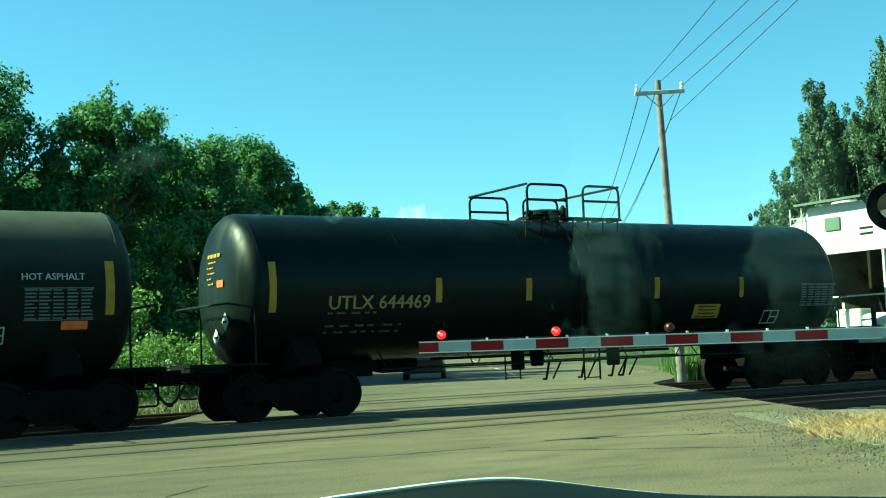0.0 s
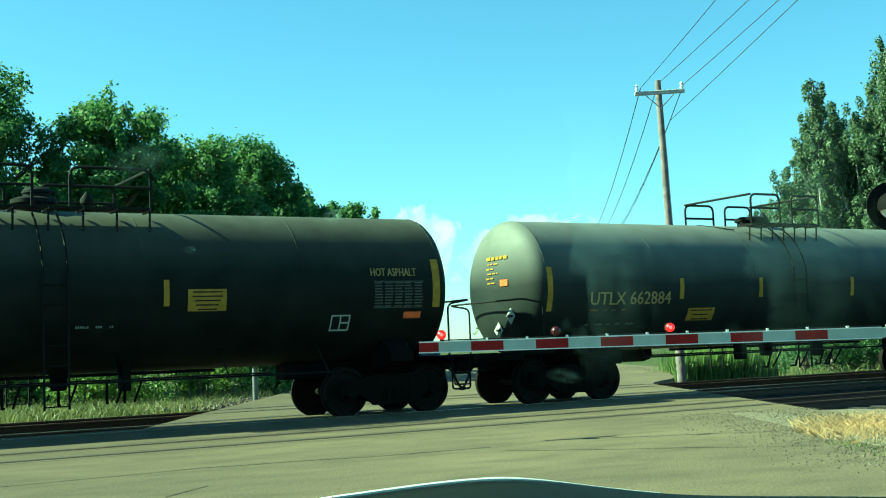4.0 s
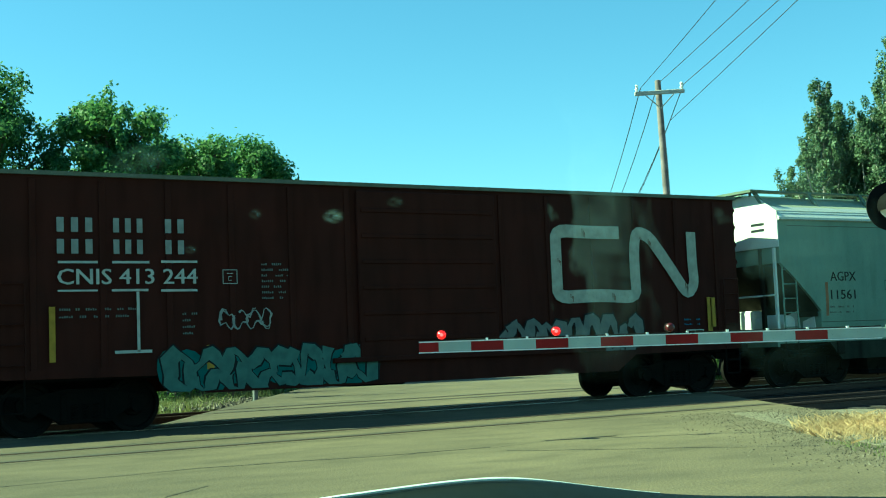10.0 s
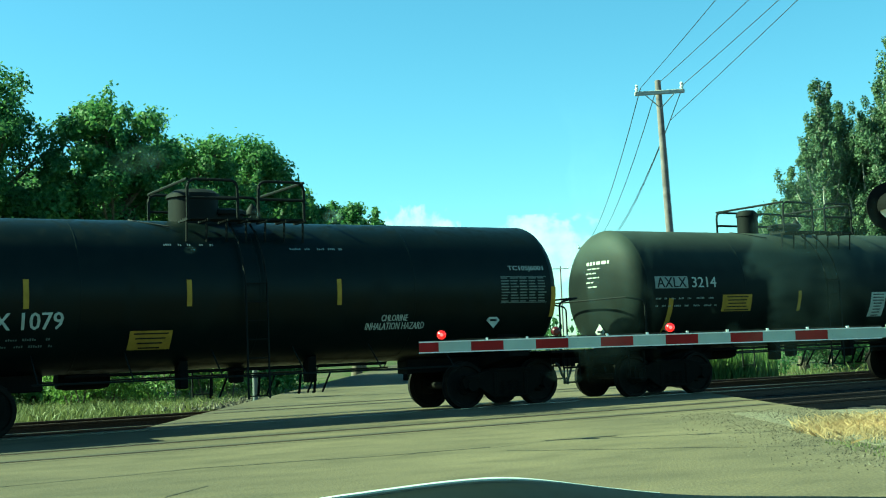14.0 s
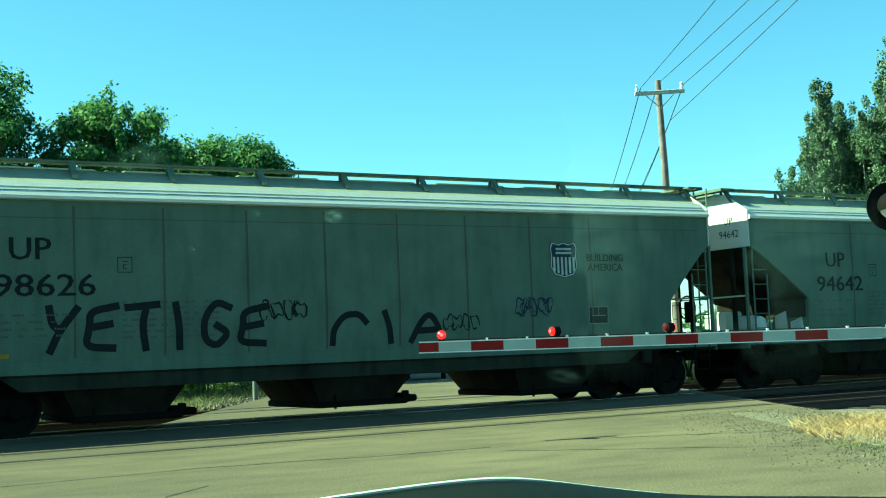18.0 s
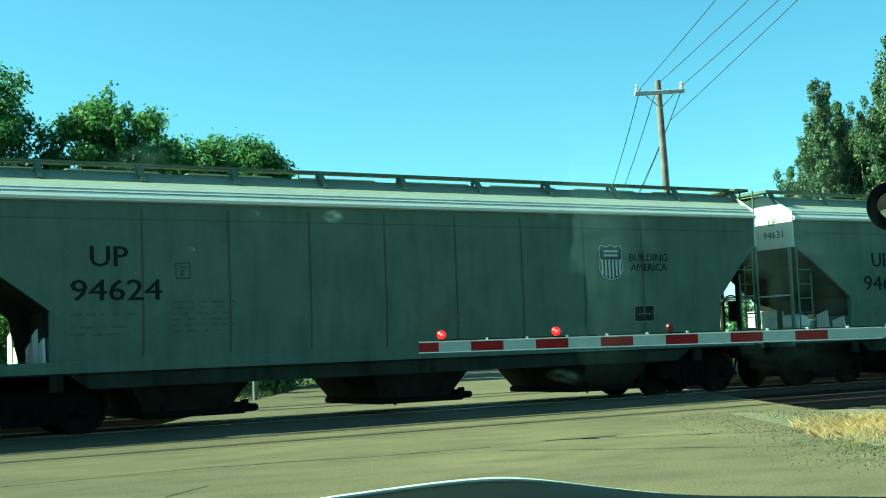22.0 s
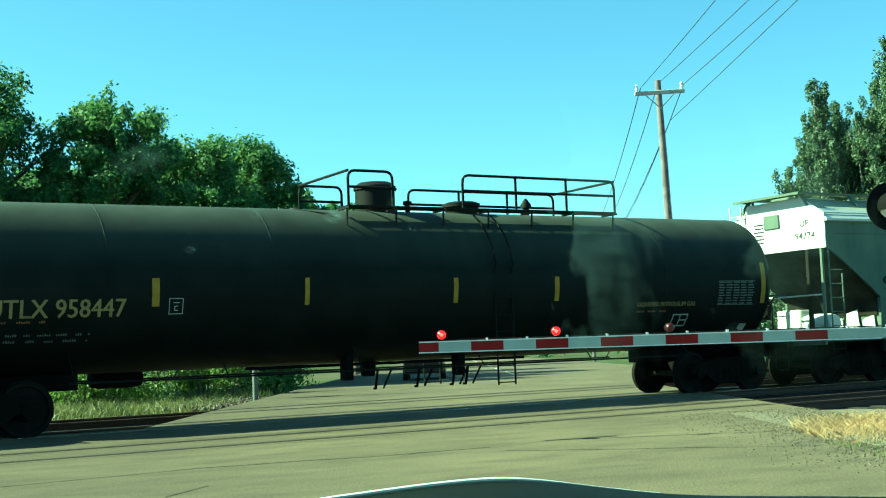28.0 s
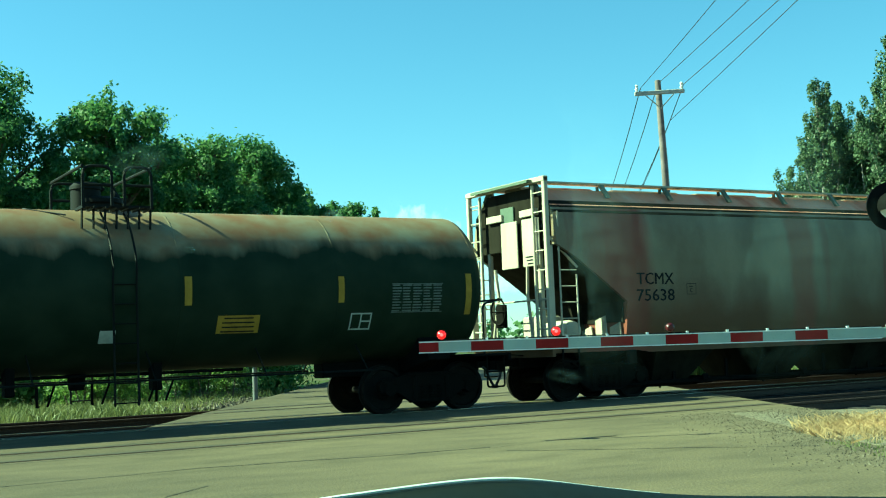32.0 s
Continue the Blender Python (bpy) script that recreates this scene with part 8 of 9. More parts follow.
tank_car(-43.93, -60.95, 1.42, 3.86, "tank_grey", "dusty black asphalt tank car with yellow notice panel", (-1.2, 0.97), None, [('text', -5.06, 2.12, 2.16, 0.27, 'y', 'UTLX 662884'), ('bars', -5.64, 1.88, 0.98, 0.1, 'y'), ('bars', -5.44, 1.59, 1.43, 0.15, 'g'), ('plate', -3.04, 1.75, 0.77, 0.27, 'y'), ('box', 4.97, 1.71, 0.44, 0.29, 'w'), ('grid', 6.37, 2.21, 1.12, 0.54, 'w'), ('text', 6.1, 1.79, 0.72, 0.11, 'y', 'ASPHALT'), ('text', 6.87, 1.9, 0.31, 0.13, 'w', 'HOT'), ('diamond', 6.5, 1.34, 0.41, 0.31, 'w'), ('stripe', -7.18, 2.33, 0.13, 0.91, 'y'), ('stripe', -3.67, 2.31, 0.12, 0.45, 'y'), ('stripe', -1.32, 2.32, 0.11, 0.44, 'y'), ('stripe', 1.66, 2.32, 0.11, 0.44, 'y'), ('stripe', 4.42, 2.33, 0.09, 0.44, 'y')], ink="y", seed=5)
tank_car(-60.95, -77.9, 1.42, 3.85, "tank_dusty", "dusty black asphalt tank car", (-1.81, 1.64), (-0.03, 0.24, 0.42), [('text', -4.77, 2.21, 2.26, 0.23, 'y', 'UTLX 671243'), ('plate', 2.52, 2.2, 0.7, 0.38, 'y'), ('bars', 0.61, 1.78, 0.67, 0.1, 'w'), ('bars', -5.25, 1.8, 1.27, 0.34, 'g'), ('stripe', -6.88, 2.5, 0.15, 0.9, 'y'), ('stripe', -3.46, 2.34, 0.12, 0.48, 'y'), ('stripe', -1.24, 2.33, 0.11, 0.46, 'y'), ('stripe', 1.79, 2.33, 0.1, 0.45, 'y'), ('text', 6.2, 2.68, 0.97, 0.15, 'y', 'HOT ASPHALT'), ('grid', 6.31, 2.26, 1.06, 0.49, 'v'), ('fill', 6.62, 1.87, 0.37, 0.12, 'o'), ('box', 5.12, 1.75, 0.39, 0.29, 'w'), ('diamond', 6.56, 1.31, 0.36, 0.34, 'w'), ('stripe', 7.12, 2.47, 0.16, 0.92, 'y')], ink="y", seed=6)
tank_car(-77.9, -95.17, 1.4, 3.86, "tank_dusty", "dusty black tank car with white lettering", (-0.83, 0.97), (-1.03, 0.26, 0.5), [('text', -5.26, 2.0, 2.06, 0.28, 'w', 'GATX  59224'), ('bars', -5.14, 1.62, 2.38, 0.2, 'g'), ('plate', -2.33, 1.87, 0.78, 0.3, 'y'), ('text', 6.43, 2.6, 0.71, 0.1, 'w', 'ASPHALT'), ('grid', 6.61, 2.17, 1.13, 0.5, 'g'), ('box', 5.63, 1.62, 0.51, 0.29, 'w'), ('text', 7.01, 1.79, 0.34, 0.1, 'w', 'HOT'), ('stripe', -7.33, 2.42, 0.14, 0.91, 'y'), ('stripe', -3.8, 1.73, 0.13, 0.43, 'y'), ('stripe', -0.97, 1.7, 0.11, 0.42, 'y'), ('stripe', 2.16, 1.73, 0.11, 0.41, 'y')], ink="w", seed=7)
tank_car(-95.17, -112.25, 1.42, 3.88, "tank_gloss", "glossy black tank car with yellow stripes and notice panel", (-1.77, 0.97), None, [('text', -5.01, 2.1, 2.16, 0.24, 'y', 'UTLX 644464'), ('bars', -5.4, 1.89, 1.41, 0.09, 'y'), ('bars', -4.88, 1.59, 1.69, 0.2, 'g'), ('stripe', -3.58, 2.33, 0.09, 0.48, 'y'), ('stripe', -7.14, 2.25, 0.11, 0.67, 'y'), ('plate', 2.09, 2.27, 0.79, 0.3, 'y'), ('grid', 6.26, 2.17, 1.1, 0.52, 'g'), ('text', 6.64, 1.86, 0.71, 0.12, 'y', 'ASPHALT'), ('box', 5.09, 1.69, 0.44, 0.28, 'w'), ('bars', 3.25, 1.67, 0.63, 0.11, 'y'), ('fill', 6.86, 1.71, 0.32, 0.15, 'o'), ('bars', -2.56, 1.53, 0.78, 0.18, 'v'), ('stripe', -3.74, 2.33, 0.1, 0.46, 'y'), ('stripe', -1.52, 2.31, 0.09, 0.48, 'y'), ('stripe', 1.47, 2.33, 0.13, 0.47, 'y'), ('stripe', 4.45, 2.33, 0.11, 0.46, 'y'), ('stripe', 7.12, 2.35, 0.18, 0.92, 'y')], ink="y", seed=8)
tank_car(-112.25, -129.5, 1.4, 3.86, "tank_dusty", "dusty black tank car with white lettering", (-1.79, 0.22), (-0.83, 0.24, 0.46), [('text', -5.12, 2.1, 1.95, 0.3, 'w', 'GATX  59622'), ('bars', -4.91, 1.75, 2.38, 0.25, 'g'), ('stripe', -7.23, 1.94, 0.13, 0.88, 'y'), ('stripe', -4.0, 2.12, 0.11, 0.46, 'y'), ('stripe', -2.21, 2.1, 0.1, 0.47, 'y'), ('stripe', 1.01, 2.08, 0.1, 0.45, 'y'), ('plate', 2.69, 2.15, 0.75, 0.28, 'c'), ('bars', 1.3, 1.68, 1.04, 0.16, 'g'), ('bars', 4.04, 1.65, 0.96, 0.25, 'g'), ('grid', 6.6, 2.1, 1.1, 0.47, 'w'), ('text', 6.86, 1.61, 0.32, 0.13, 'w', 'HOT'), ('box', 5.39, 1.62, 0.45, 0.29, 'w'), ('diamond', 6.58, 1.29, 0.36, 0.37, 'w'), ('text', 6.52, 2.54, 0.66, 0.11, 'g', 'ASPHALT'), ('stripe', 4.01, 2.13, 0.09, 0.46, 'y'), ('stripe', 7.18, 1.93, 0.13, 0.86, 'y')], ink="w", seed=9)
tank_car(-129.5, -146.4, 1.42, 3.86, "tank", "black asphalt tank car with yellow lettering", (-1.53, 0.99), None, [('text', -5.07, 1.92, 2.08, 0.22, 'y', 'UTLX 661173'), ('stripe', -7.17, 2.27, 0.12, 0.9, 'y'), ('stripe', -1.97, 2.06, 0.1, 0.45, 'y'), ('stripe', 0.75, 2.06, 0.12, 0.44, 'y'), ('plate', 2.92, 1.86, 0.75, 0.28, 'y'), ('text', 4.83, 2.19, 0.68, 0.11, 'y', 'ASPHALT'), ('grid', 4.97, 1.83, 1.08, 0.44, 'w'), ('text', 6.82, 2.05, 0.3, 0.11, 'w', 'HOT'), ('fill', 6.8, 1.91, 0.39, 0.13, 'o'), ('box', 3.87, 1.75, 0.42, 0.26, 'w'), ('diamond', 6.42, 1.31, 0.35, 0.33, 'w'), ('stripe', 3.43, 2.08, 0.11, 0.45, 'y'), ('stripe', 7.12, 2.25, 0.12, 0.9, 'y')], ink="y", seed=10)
hopper_car(-146.4, -165.49, "pale teal-grey covered hopper with rounded sides", "grey_teal", "white", [('text', -6.9, 2.55, 0.86, 0.22, 'k', 'AGPX'), ('text', -6.93, 2.12, 0.83, 0.22, 'k', '11561'), ('square', -5.33, 2.33, 0.28, 0.23, 'k'), ('bars', -6.98, 1.77, 0.84, 0.25, 'f'), ('stripe', -7.47, 2.02, 0.09, 0.78, 'v'), ('blackbox', 5.67, 1.68, 0.38, 0.27, 'k'), ('bars', -3.71, 1.57, 0.31, 0.11, 'f'), ('bars', -2.78, 1.65, 0.34, 0.16, 'f'), ('stripe', -4.6, 1.71, 0.09, 0.45, 'v'), ('stripe', -1.58, 1.73, 0.08, 0.46, 'v'), ('stripe', 1.44, 1.72, 0.09, 0.44, 'v'), ('stripe', 4.48, 1.73, 0.09, 0.43, 'v'), ('stripe', 7.49, 1.97, 0.09, 0.93, 'v')], style="smooth", n_out=3, end_inset=1.25, cut=(1.15, 1.75), lead=1.0, seed=11, skirt=(0.60, "skirt"))
box_car(-165.49, -182.7, "oxide red boxcar with pale lettering and corrugated ends", [('blocks', -6.64, 3.47, 0.70, 0.24, 'g', 3), ('blocks', -5.76, 3.47, 0.60, 0.24, 'g', 3), ('blocks', -4.95, 3.47, 0.44, 0.24, 'g', 2), ('blocks', -6.64, 3.11, 0.70, 0.24, 'g', 3), ('blocks', -5.76, 3.11, 0.60, 0.24, 'g', 3), ('blocks', -4.95, 3.11, 0.44, 0.24, 'g', 2), ('text', -5.8, 2.61, 2.37, 0.26, 'w', 'CNIS 413 244'), ('fill', -6.65, 2.85, 0.65, 0.04, 'w'), ('fill', -5.77, 2.85, 0.63, 0.04, 'w'), ('fill', -4.93, 2.86, 0.64, 0.04, 'w'), ('fill', -6.66, 2.38, 0.65, 0.03, 'w'), ('fill', -5.79, 2.38, 0.62, 0.04, 'w'), ('fill', -4.94, 2.37, 0.64, 0.04, 'w'), ('fill', -5.66, 1.85, 0.05, 1.01, 'w'), ('fill', -5.75, 1.35, 0.63, 0.05, 'w'), ('bars', -6.32, 2.01, 1.29, 0.24, 'g'), ('bars', -4.75, 1.8, 0.29, 0.44, 'g'), ('square', -4.02, 2.6, 0.27, 0.25, 'w'), ('bars', -3.16, 2.52, 0.54, 0.7, 'g'), ('stripe', -7.08, 1.67, 0.1, 0.9, 'y'), ('stripe', -4.41, 1.21, 0.13, 0.41, 'y'), ('stripe', 7.17, 1.78, 0.14, 0.64, 'y'), ('tag', -3.25, 0.97, 3.9, 0.78, 'h', 'l', 'k'), ('tag', -3.73, 1.86, 0.98, 0.41, '-', '-', 'g'), ('bars', -1.24, 2.93, 0.32, 0.14, 'w'), ('tag', 3.35, 1.30, 3.4, 0.86, '-', 'd', 'k'), ('box', 6.62, 1.27, 0.5, 0.29, 'w'), ('stripe', 7.07, 1.67, 0.13, 0.88, 'y'), ('bars', 6.56, 1.58, 0.46, 0.2, 'b')], seed=12)
tank_car(-182.7, -197.55, 1.32, 3.6, "tank", "low black tank car with white lettering", (-1.54, 1.5), (0.09, 0.26, 0.44), [('text', -3.61, 1.98, 1.63, 0.25, 'w', 'TCIX 175182'), ('bars', -3.82, 1.58, 1.4, 0.24, 'w'), ('plate', 2.45, 1.75, 0.72, 0.27, 'y'), ('grid', 5.29, 2.26, 1.11, 0.58, 'w'), ('box', 4.2, 1.72, 0.49, 0.3, 'w'), ('bars', 0.74, 1.67, 0.54, 0.36, 'g'), ('stripe', -6.1, 1.67, 0.11, 0.69, 'y'), ('stripe', -1.81, 1.76, 0.12, 0.42, 'y'), ('stripe', 2.03, 1.77, 0.11, 0.41, 'y'), ('stripe', 6.08, 1.66, 0.17, 0.46, 'y')], ink="w", seed=13)
gondola(-197.55, -215.22, "black open gondola with yellow letters and rusty end wall", [('fill', -0.32, 2.2, 0.63, 0.35, 'g'), ('fill', 0.28, 2.15, 0.39, 0.26, 'g'), ('fill', 0.96, 2.12, 0.29, 0.26, 'g'), ('blocks', 4.09, 1.89, 2.71, 0.57, 'y', 3), ('fill', 7.2, 1.68, 0.34, 0.31, 'y'), ('stripe', -4.0, 0.97, 0.48, 0.1, 'y'), ('stripe', -2.08, 0.92, 0.48, 0.11, 'y'), ('stripe', -0.21, 0.98, 0.46, 0.11, 'y'), ('stripe', 1.05, 1.01, 0.46, 0.12, 'y'), ('text', -6.09, 2.08, 0.59, 0.33, 'y', 'CS'), ('text', -4.89, 2.05, 0.55, 0.32, 'y', 'XT'), ('text', -6.11, 1.55, 0.66, 0.29, 'y', '48'), ('text', -5.02, 1.53, 0.21, 0.3, 'y', '6'), ('text', -4.06, 1.5, 0.26, 0.31, 'y', '2'), ('box', 5.89, 1.23, 0.46, 0.27, 'w'), ('fill', 7.67, 1.13, 0.46, 0.22, 'y'), ('bars', 6.02, 2.34, 0.76, 0.09, 'w'), ('fill', -7.84, 2.15, 0.3, 0.19, 'g'), ('fill', -7.32, 1.8, 0.32, 0.31, 'y'), ('fill', -7.81, 1.1, 0.49, 0.23, 'y'), ('stripe', -3.97, 0.98, 0.51, 0.1, 'y'), ('stripe', -2.05, 0.93, 0.45, 0.1, 'y')], seed=14)
tank_car(-215.22, -230.4, 1.36, 3.66, "tank_gloss", "glossy black tank car for chlorine with yellow lettering", (-1.29, 0.54), (-0.96, 0.46, 0.42), [('text', -4.4, 2.05, 2.15, 0.26, 'y', 'UTLX 920095'), ('bars', -2.28, 1.98, 0.74, 0.12, 'y'), ('grid', 5.4, 2.1, 1.11, 0.5, 'w'), ('box', 4.14, 1.64, 0.47, 0.31, 'w'), ('diamond', 4.56, 1.56, 0.31, 0.29, 'w'), ('bars', 2.64, 1.75, 0.95, 0.24, 'v'), ('bars', -4.4, 1.72, 2.14, 0.26, 'v'), ('stripe', -3.22, 2.16, 0.11, 0.47, 'y'), ('stripe', -1.21, 2.17, 0.1, 0.47, 'y'), ('stripe', 1.13, 2.17, 0.09, 0.46, 'y'), ('stripe', -6.37, 2.0, 0.1, 0.89, 'y')], ink="y", seed=15)
tank_car(-230.4, -244.3, 1.36, 3.7, "tank", "black tank car for sodium hydroxide with white lettering", (-1.27, 1.02), (-1.34, 0.24, 0.55), [('fill', -5.0, 2.45, 0.93, 0.26, 'g'), ('text', -5.0, 2.45, 0.83, 0.22, 'k', 'AXLX'), ('text', -4.07, 2.45, 0.7, 0.23, 'w', '3214'), ('bars', -4.56, 2.1, 1.78, 0.12, 'w'), ('bars', -4.56, 1.94, 1.77, 0.11, 'w'), ('plate', -3.08, 1.98, 0.89, 0.37, 'y'), ('plate', 1.56, 1.88, 0.51, 0.58, 'w'), ('box', 2.3, 1.99, 0.49, 0.34, 'w'), ('grid', 3.34, 1.9, 1.17, 0.54, 'w'), ('text', 4.4, 2.5, 2.3, 0.13, 'w', 'SODIUM HYDROXIDE SOLUTION'), ('bars', 5.19, 1.94, 0.5, 0.62, 'w'), ('stripe', -5.02, 1.69, 0.13, 0.83, 'y'), ('stripe', -1.12, 2.0, 0.1, 0.46, 'y'), ('stripe', 4.12, 1.96, 0.11, 0.49, 'y'), ('diamond', 4.8, 1.21, 0.39, 0.44, 'w')], ink="w", seed=16)
tank_car(-244.3, -259.5, 1.36, 3.72, "tank_gloss", "short black tank car with a large valve housing", (-1.23, 1.0), (-0.73, 0.46, 0.58), [('text', -4.35, 1.9, 1.81, 0.28, 'w', 'AXLX 1079'), ('bars', -4.45, 1.55, 1.77, 0.22, 'g'), ('plate', -1.94, 1.54, 0.75, 0.32, 'y'), ('bars', -1.2, 3.19, 0.94, 0.08, 'w'), ('bars', 1.29, 3.13, 1.21, 0.1, 'w'), ('stripe', -6.41, 2.24, 0.1, 0.86, 'y'), ('stripe', -4.05, 2.34, 0.09, 0.48, 'y'), ('stripe', -1.31, 2.33, 0.09, 0.46, 'y'), ('stripe', 1.56, 2.32, 0.09, 0.48, 'y'), ('text', 2.75, 1.82, 0.56, 0.12, 'w', 'CHLORINE'), ('text', 2.79, 1.67, 1.26, 0.13, 'w', 'INHALATION HAZARD'), ('text', 5.76, 2.75, 0.85, 0.12, 'w', 'TC105J6001'), ('grid', 5.67, 2.33, 1.11, 0.52, 'w'), ('diamond', 4.98, 1.73, 0.31, 0.31, 'w'), ('stripe', 6.39, 2.08, 0.11, 0.61, 'y')], ink="w", seed=17)
hopper_car(-259.5, -278.0, "grey covered hopper with shield emblem", "grey", "white", [('text', -5.95, 2.94, 0.63, 0.34, 'k', 'UP'), ('shield', 4.55, 2.86, 0.71, 0.74, 'w'), ('text', 5.56, 2.97, 1.03, 0.16, 'k', 'BUILDING'), ('text', 5.56, 2.76, 0.99, 0.16, 'k', 'AMERICA'), ('blackbox', 5.38, 1.78, 0.54, 0.34, 'k'), ('square', -4.69, 2.7, 0.26, 0.27, 'k'), ('bars', -5.99, 1.98, 1.19, 0.11, 'f'), ('bars', -6.13, 1.71, 0.92, 0.24, 'f'), ('bars', -4.32, 1.92, 1.12, 0.59, 'f'), ('bars', 0.38, 1.77, 1.0, 0.37, 'v')], style="flat", n_out=3, seed=18, end_text="UP")
hopper_car(-278.0, -296.65, "grey covered hopper with black numbers and shield emblem", "grey", "white", [('text', -5.95, 2.94, 0.63, 0.34, 'k', 'UP'), ('text', -5.83, 2.38, 1.52, 0.35, 'k', '94832'), ('shield', 4.55, 2.86, 0.71, 0.74, 'w'), ('text', 5.56, 2.97, 1.03, 0.16, 'k', 'BUILDING'), ('text', 5.56, 2.76, 0.99, 0.16, 'k', 'AMERICA'), ('blackbox', 5.38, 1.78, 0.54, 0.34, 'k'), ('square', -4.69, 2.7, 0.26, 0.27, 'k'), ('bars', -5.99, 1.98, 1.19, 0.11, 'f'), ('bars', -6.13, 1.71, 0.92, 0.24, 'f'), ('bars', -4.32, 1.92, 1.12, 0.59, 'f'), ('bars', 0.38, 1.77, 1.0, 0.37, 'v')], style="flat", n_out=3, seed=19, end_text="UP 94832")
hopper_car(-296.65, -315.2, "grey covered hopper with black numbers and a small spray tag", "grey", "white", [('text', -5.95, 2.94, 0.63, 0.34, 'k', 'UP'), ('text', -5.83, 2.38, 1.52, 0.35, 'k', '94642'), ('shield', 4.55, 2.86, 0.71, 0.74, 'w'), ('text', 5.56, 2.97, 1.03, 0.16, 'k', 'BUILDING'), ('text', 5.56, 2.76, 0.99, 0.16, 'k', 'AMERICA'), ('blackbox', 5.38, 1.78, 0.54, 0.34, 'k'), ('square', -4.69, 2.7, 0.26, 0.27, 'k'), ('bars', -5.99, 1.98, 1.19, 0.11, 'f'), ('bars', -6.13, 1.71, 0.92, 0.24, 'f'), ('bars', -4.32, 1.92, 1.12, 0.59, 'f'), ('bars', 0.38, 1.77, 1.0, 0.37, 'v'), ('tag', -14.67, 1.97, 0.86, 0.42, '-', '-', 'n')], style="flat", n_out=3, seed=20, end_text="UP 94642")
hopper_car(-315.2, -333.5, "grey covered hopper with black spray tags", "grey", "white", [('text', -5.97, 3.06, 0.65, 0.36, 'k', 'UP'), ('text', -5.74, 2.47, 1.61, 0.36, 'k', '98626'), ('square', -4.44, 2.8, 0.25, 0.26, 'k'), ('shield', 4.59, 2.91, 0.75, 0.7, 'w'), ('text', 5.64, 2.96, 0.94, 0.15, 'k', 'BUILDING'), ('text', 5.64, 2.76, 0.91, 0.15, 'k', 'AMERICA'), ('blackbox', 5.42, 1.77, 0.49, 0.35, 'k'), ('bars', -5.92, 1.82, 1.16, 0.45, 'f'), ('bars', -3.62, 1.88, 1.75, 0.68, 'f'), ('word', -3.85, 1.79, 4.0, 0.92, '-', 'YETIGE', '-', 'k', 0.062), ('tag', -1.62, 2.0, 0.9, 0.4, '-', '-', 'k'), ('word', 0.55, 1.68, 2.5, 0.74, '-', 'CIA', '-', 'k', 0.06), ('tag', 2.1, 1.7, 0.8, 0.36, '-', '-', 'k'), ('tag', -7.53, 2.92, 0.89, 0.53, '-', '-', 'n'), ('tag', 3.88, 2.0, 0.8, 0.33, '-', '-', 'n'), ('stripe', -6.77, 1.34, 0.91, 0.07, 'y')], style="flat", n_out=3, seed=21, end_text="UP 98626")
hopper_car(-333.5, -351.74, "pale teal covered hopper with a repainted cream patch", "grey_teal", "white", [('fill', -6.12, 2.51, 1.04, 0.26, 'g'), ('text', -6.09, 2.51, 0.74, 0.2, 'k', 'SIRX'), ('text', -6.12, 2.06, 0.83, 0.22, 'k', '17068'), ('square', -5.45, 2.21, 0.23, 0.24, 'k'), ('fill', 3.71, 2.63, 1.45, 1.94, 'p'), ('bars', 3.75, 2.17, 0.62, 0.59, 'v'), ('blackbox', 4.07, 1.52, 0.47, 0.31, 'k'), ('blackbox', 5.65, 1.59, 0.36, 0.23, 'k'), ('fill', -2.07, 1.04, 1.18, 0.4, 'b'), ('bars', -6.12, 1.52, 0.8, 0.17, 'f')], style="smooth", n_out=4, seed=22)
hopper_car(-351.74, -369.3, "pale covered hopper with large outlined spray painting", "grey_teal", "white", [('text', -6.24, 2.44, 1.21, 0.37, 'k', 'CNW'), ('text', -6.06, 1.92, 1.67, 0.37, 'k', '490298'), ('square', -4.85, 2.24, 0.24, 0.23, 'k'), ('shield', 4.98, 3.06, 0.7, 0.71, 'w'), ('bars', 5.98, 3.15, 0.92, 0.32, 'f'), ('word', -0.27, 1.61, 8.6, 1.58, 'h', 'SHENDS', 's', 'k', 0.165), ('tag', -7.15, 3.18, 0.75, 0.95, '-', '-', 'k'), ('tag', -6.98, 2.25, 0.8, 0.80, '-', '-', 'k'), ('tag', -7.0, 1.6, 0.95, 0.5, '-', '-', 'k'), ('fill', -5.2, 0.95, 0.85, 0.14, 'y'), ('fill', -4.75, 1.02, 0.6, 0.35, 'h'), ('blackbox', 6.12, 1.56, 0.89, 0.47, 'k'), ('fill', -5.59, 0.89, 0.42, 0.12, 'y')], style="smooth", n_out=4, seed=23, end_text="CNW 490298")
hopper_car(-369.3, -388.2, "grey covered hopper with black numbers and shield emblem", "grey", "white", [('text', -5.95, 2.94, 0.63, 0.34, 'k', 'UP'), ('text', -5.83, 2.38, 1.52, 0.35, 'k', '94631'), ('shield', 4.55, 2.86, 0.71, 0.74, 'w'), ('text', 5.56, 2.97, 1.03, 0.16, 'k', 'BUILDING'), ('text', 5.56, 2.76, 0.99, 0.16, 'k', 'AMERICA'), ('blackbox', 5.38, 1.78, 0.54, 0.34, 'k'), ('square', -4.69, 2.7, 0.26, 0.27, 'k'), ('bars', -5.99, 1.98, 1.19, 0.11, 'f'), ('bars', -6.13, 1.71, 0.92, 0.24, 'f'), ('bars', -4.32, 1.92, 1.12, 0.59, 'f'), ('bars', 0.38, 1.77, 1.0, 0.37, 'v')], style="flat", n_out=3, seed=24, end_text="UP 94631")
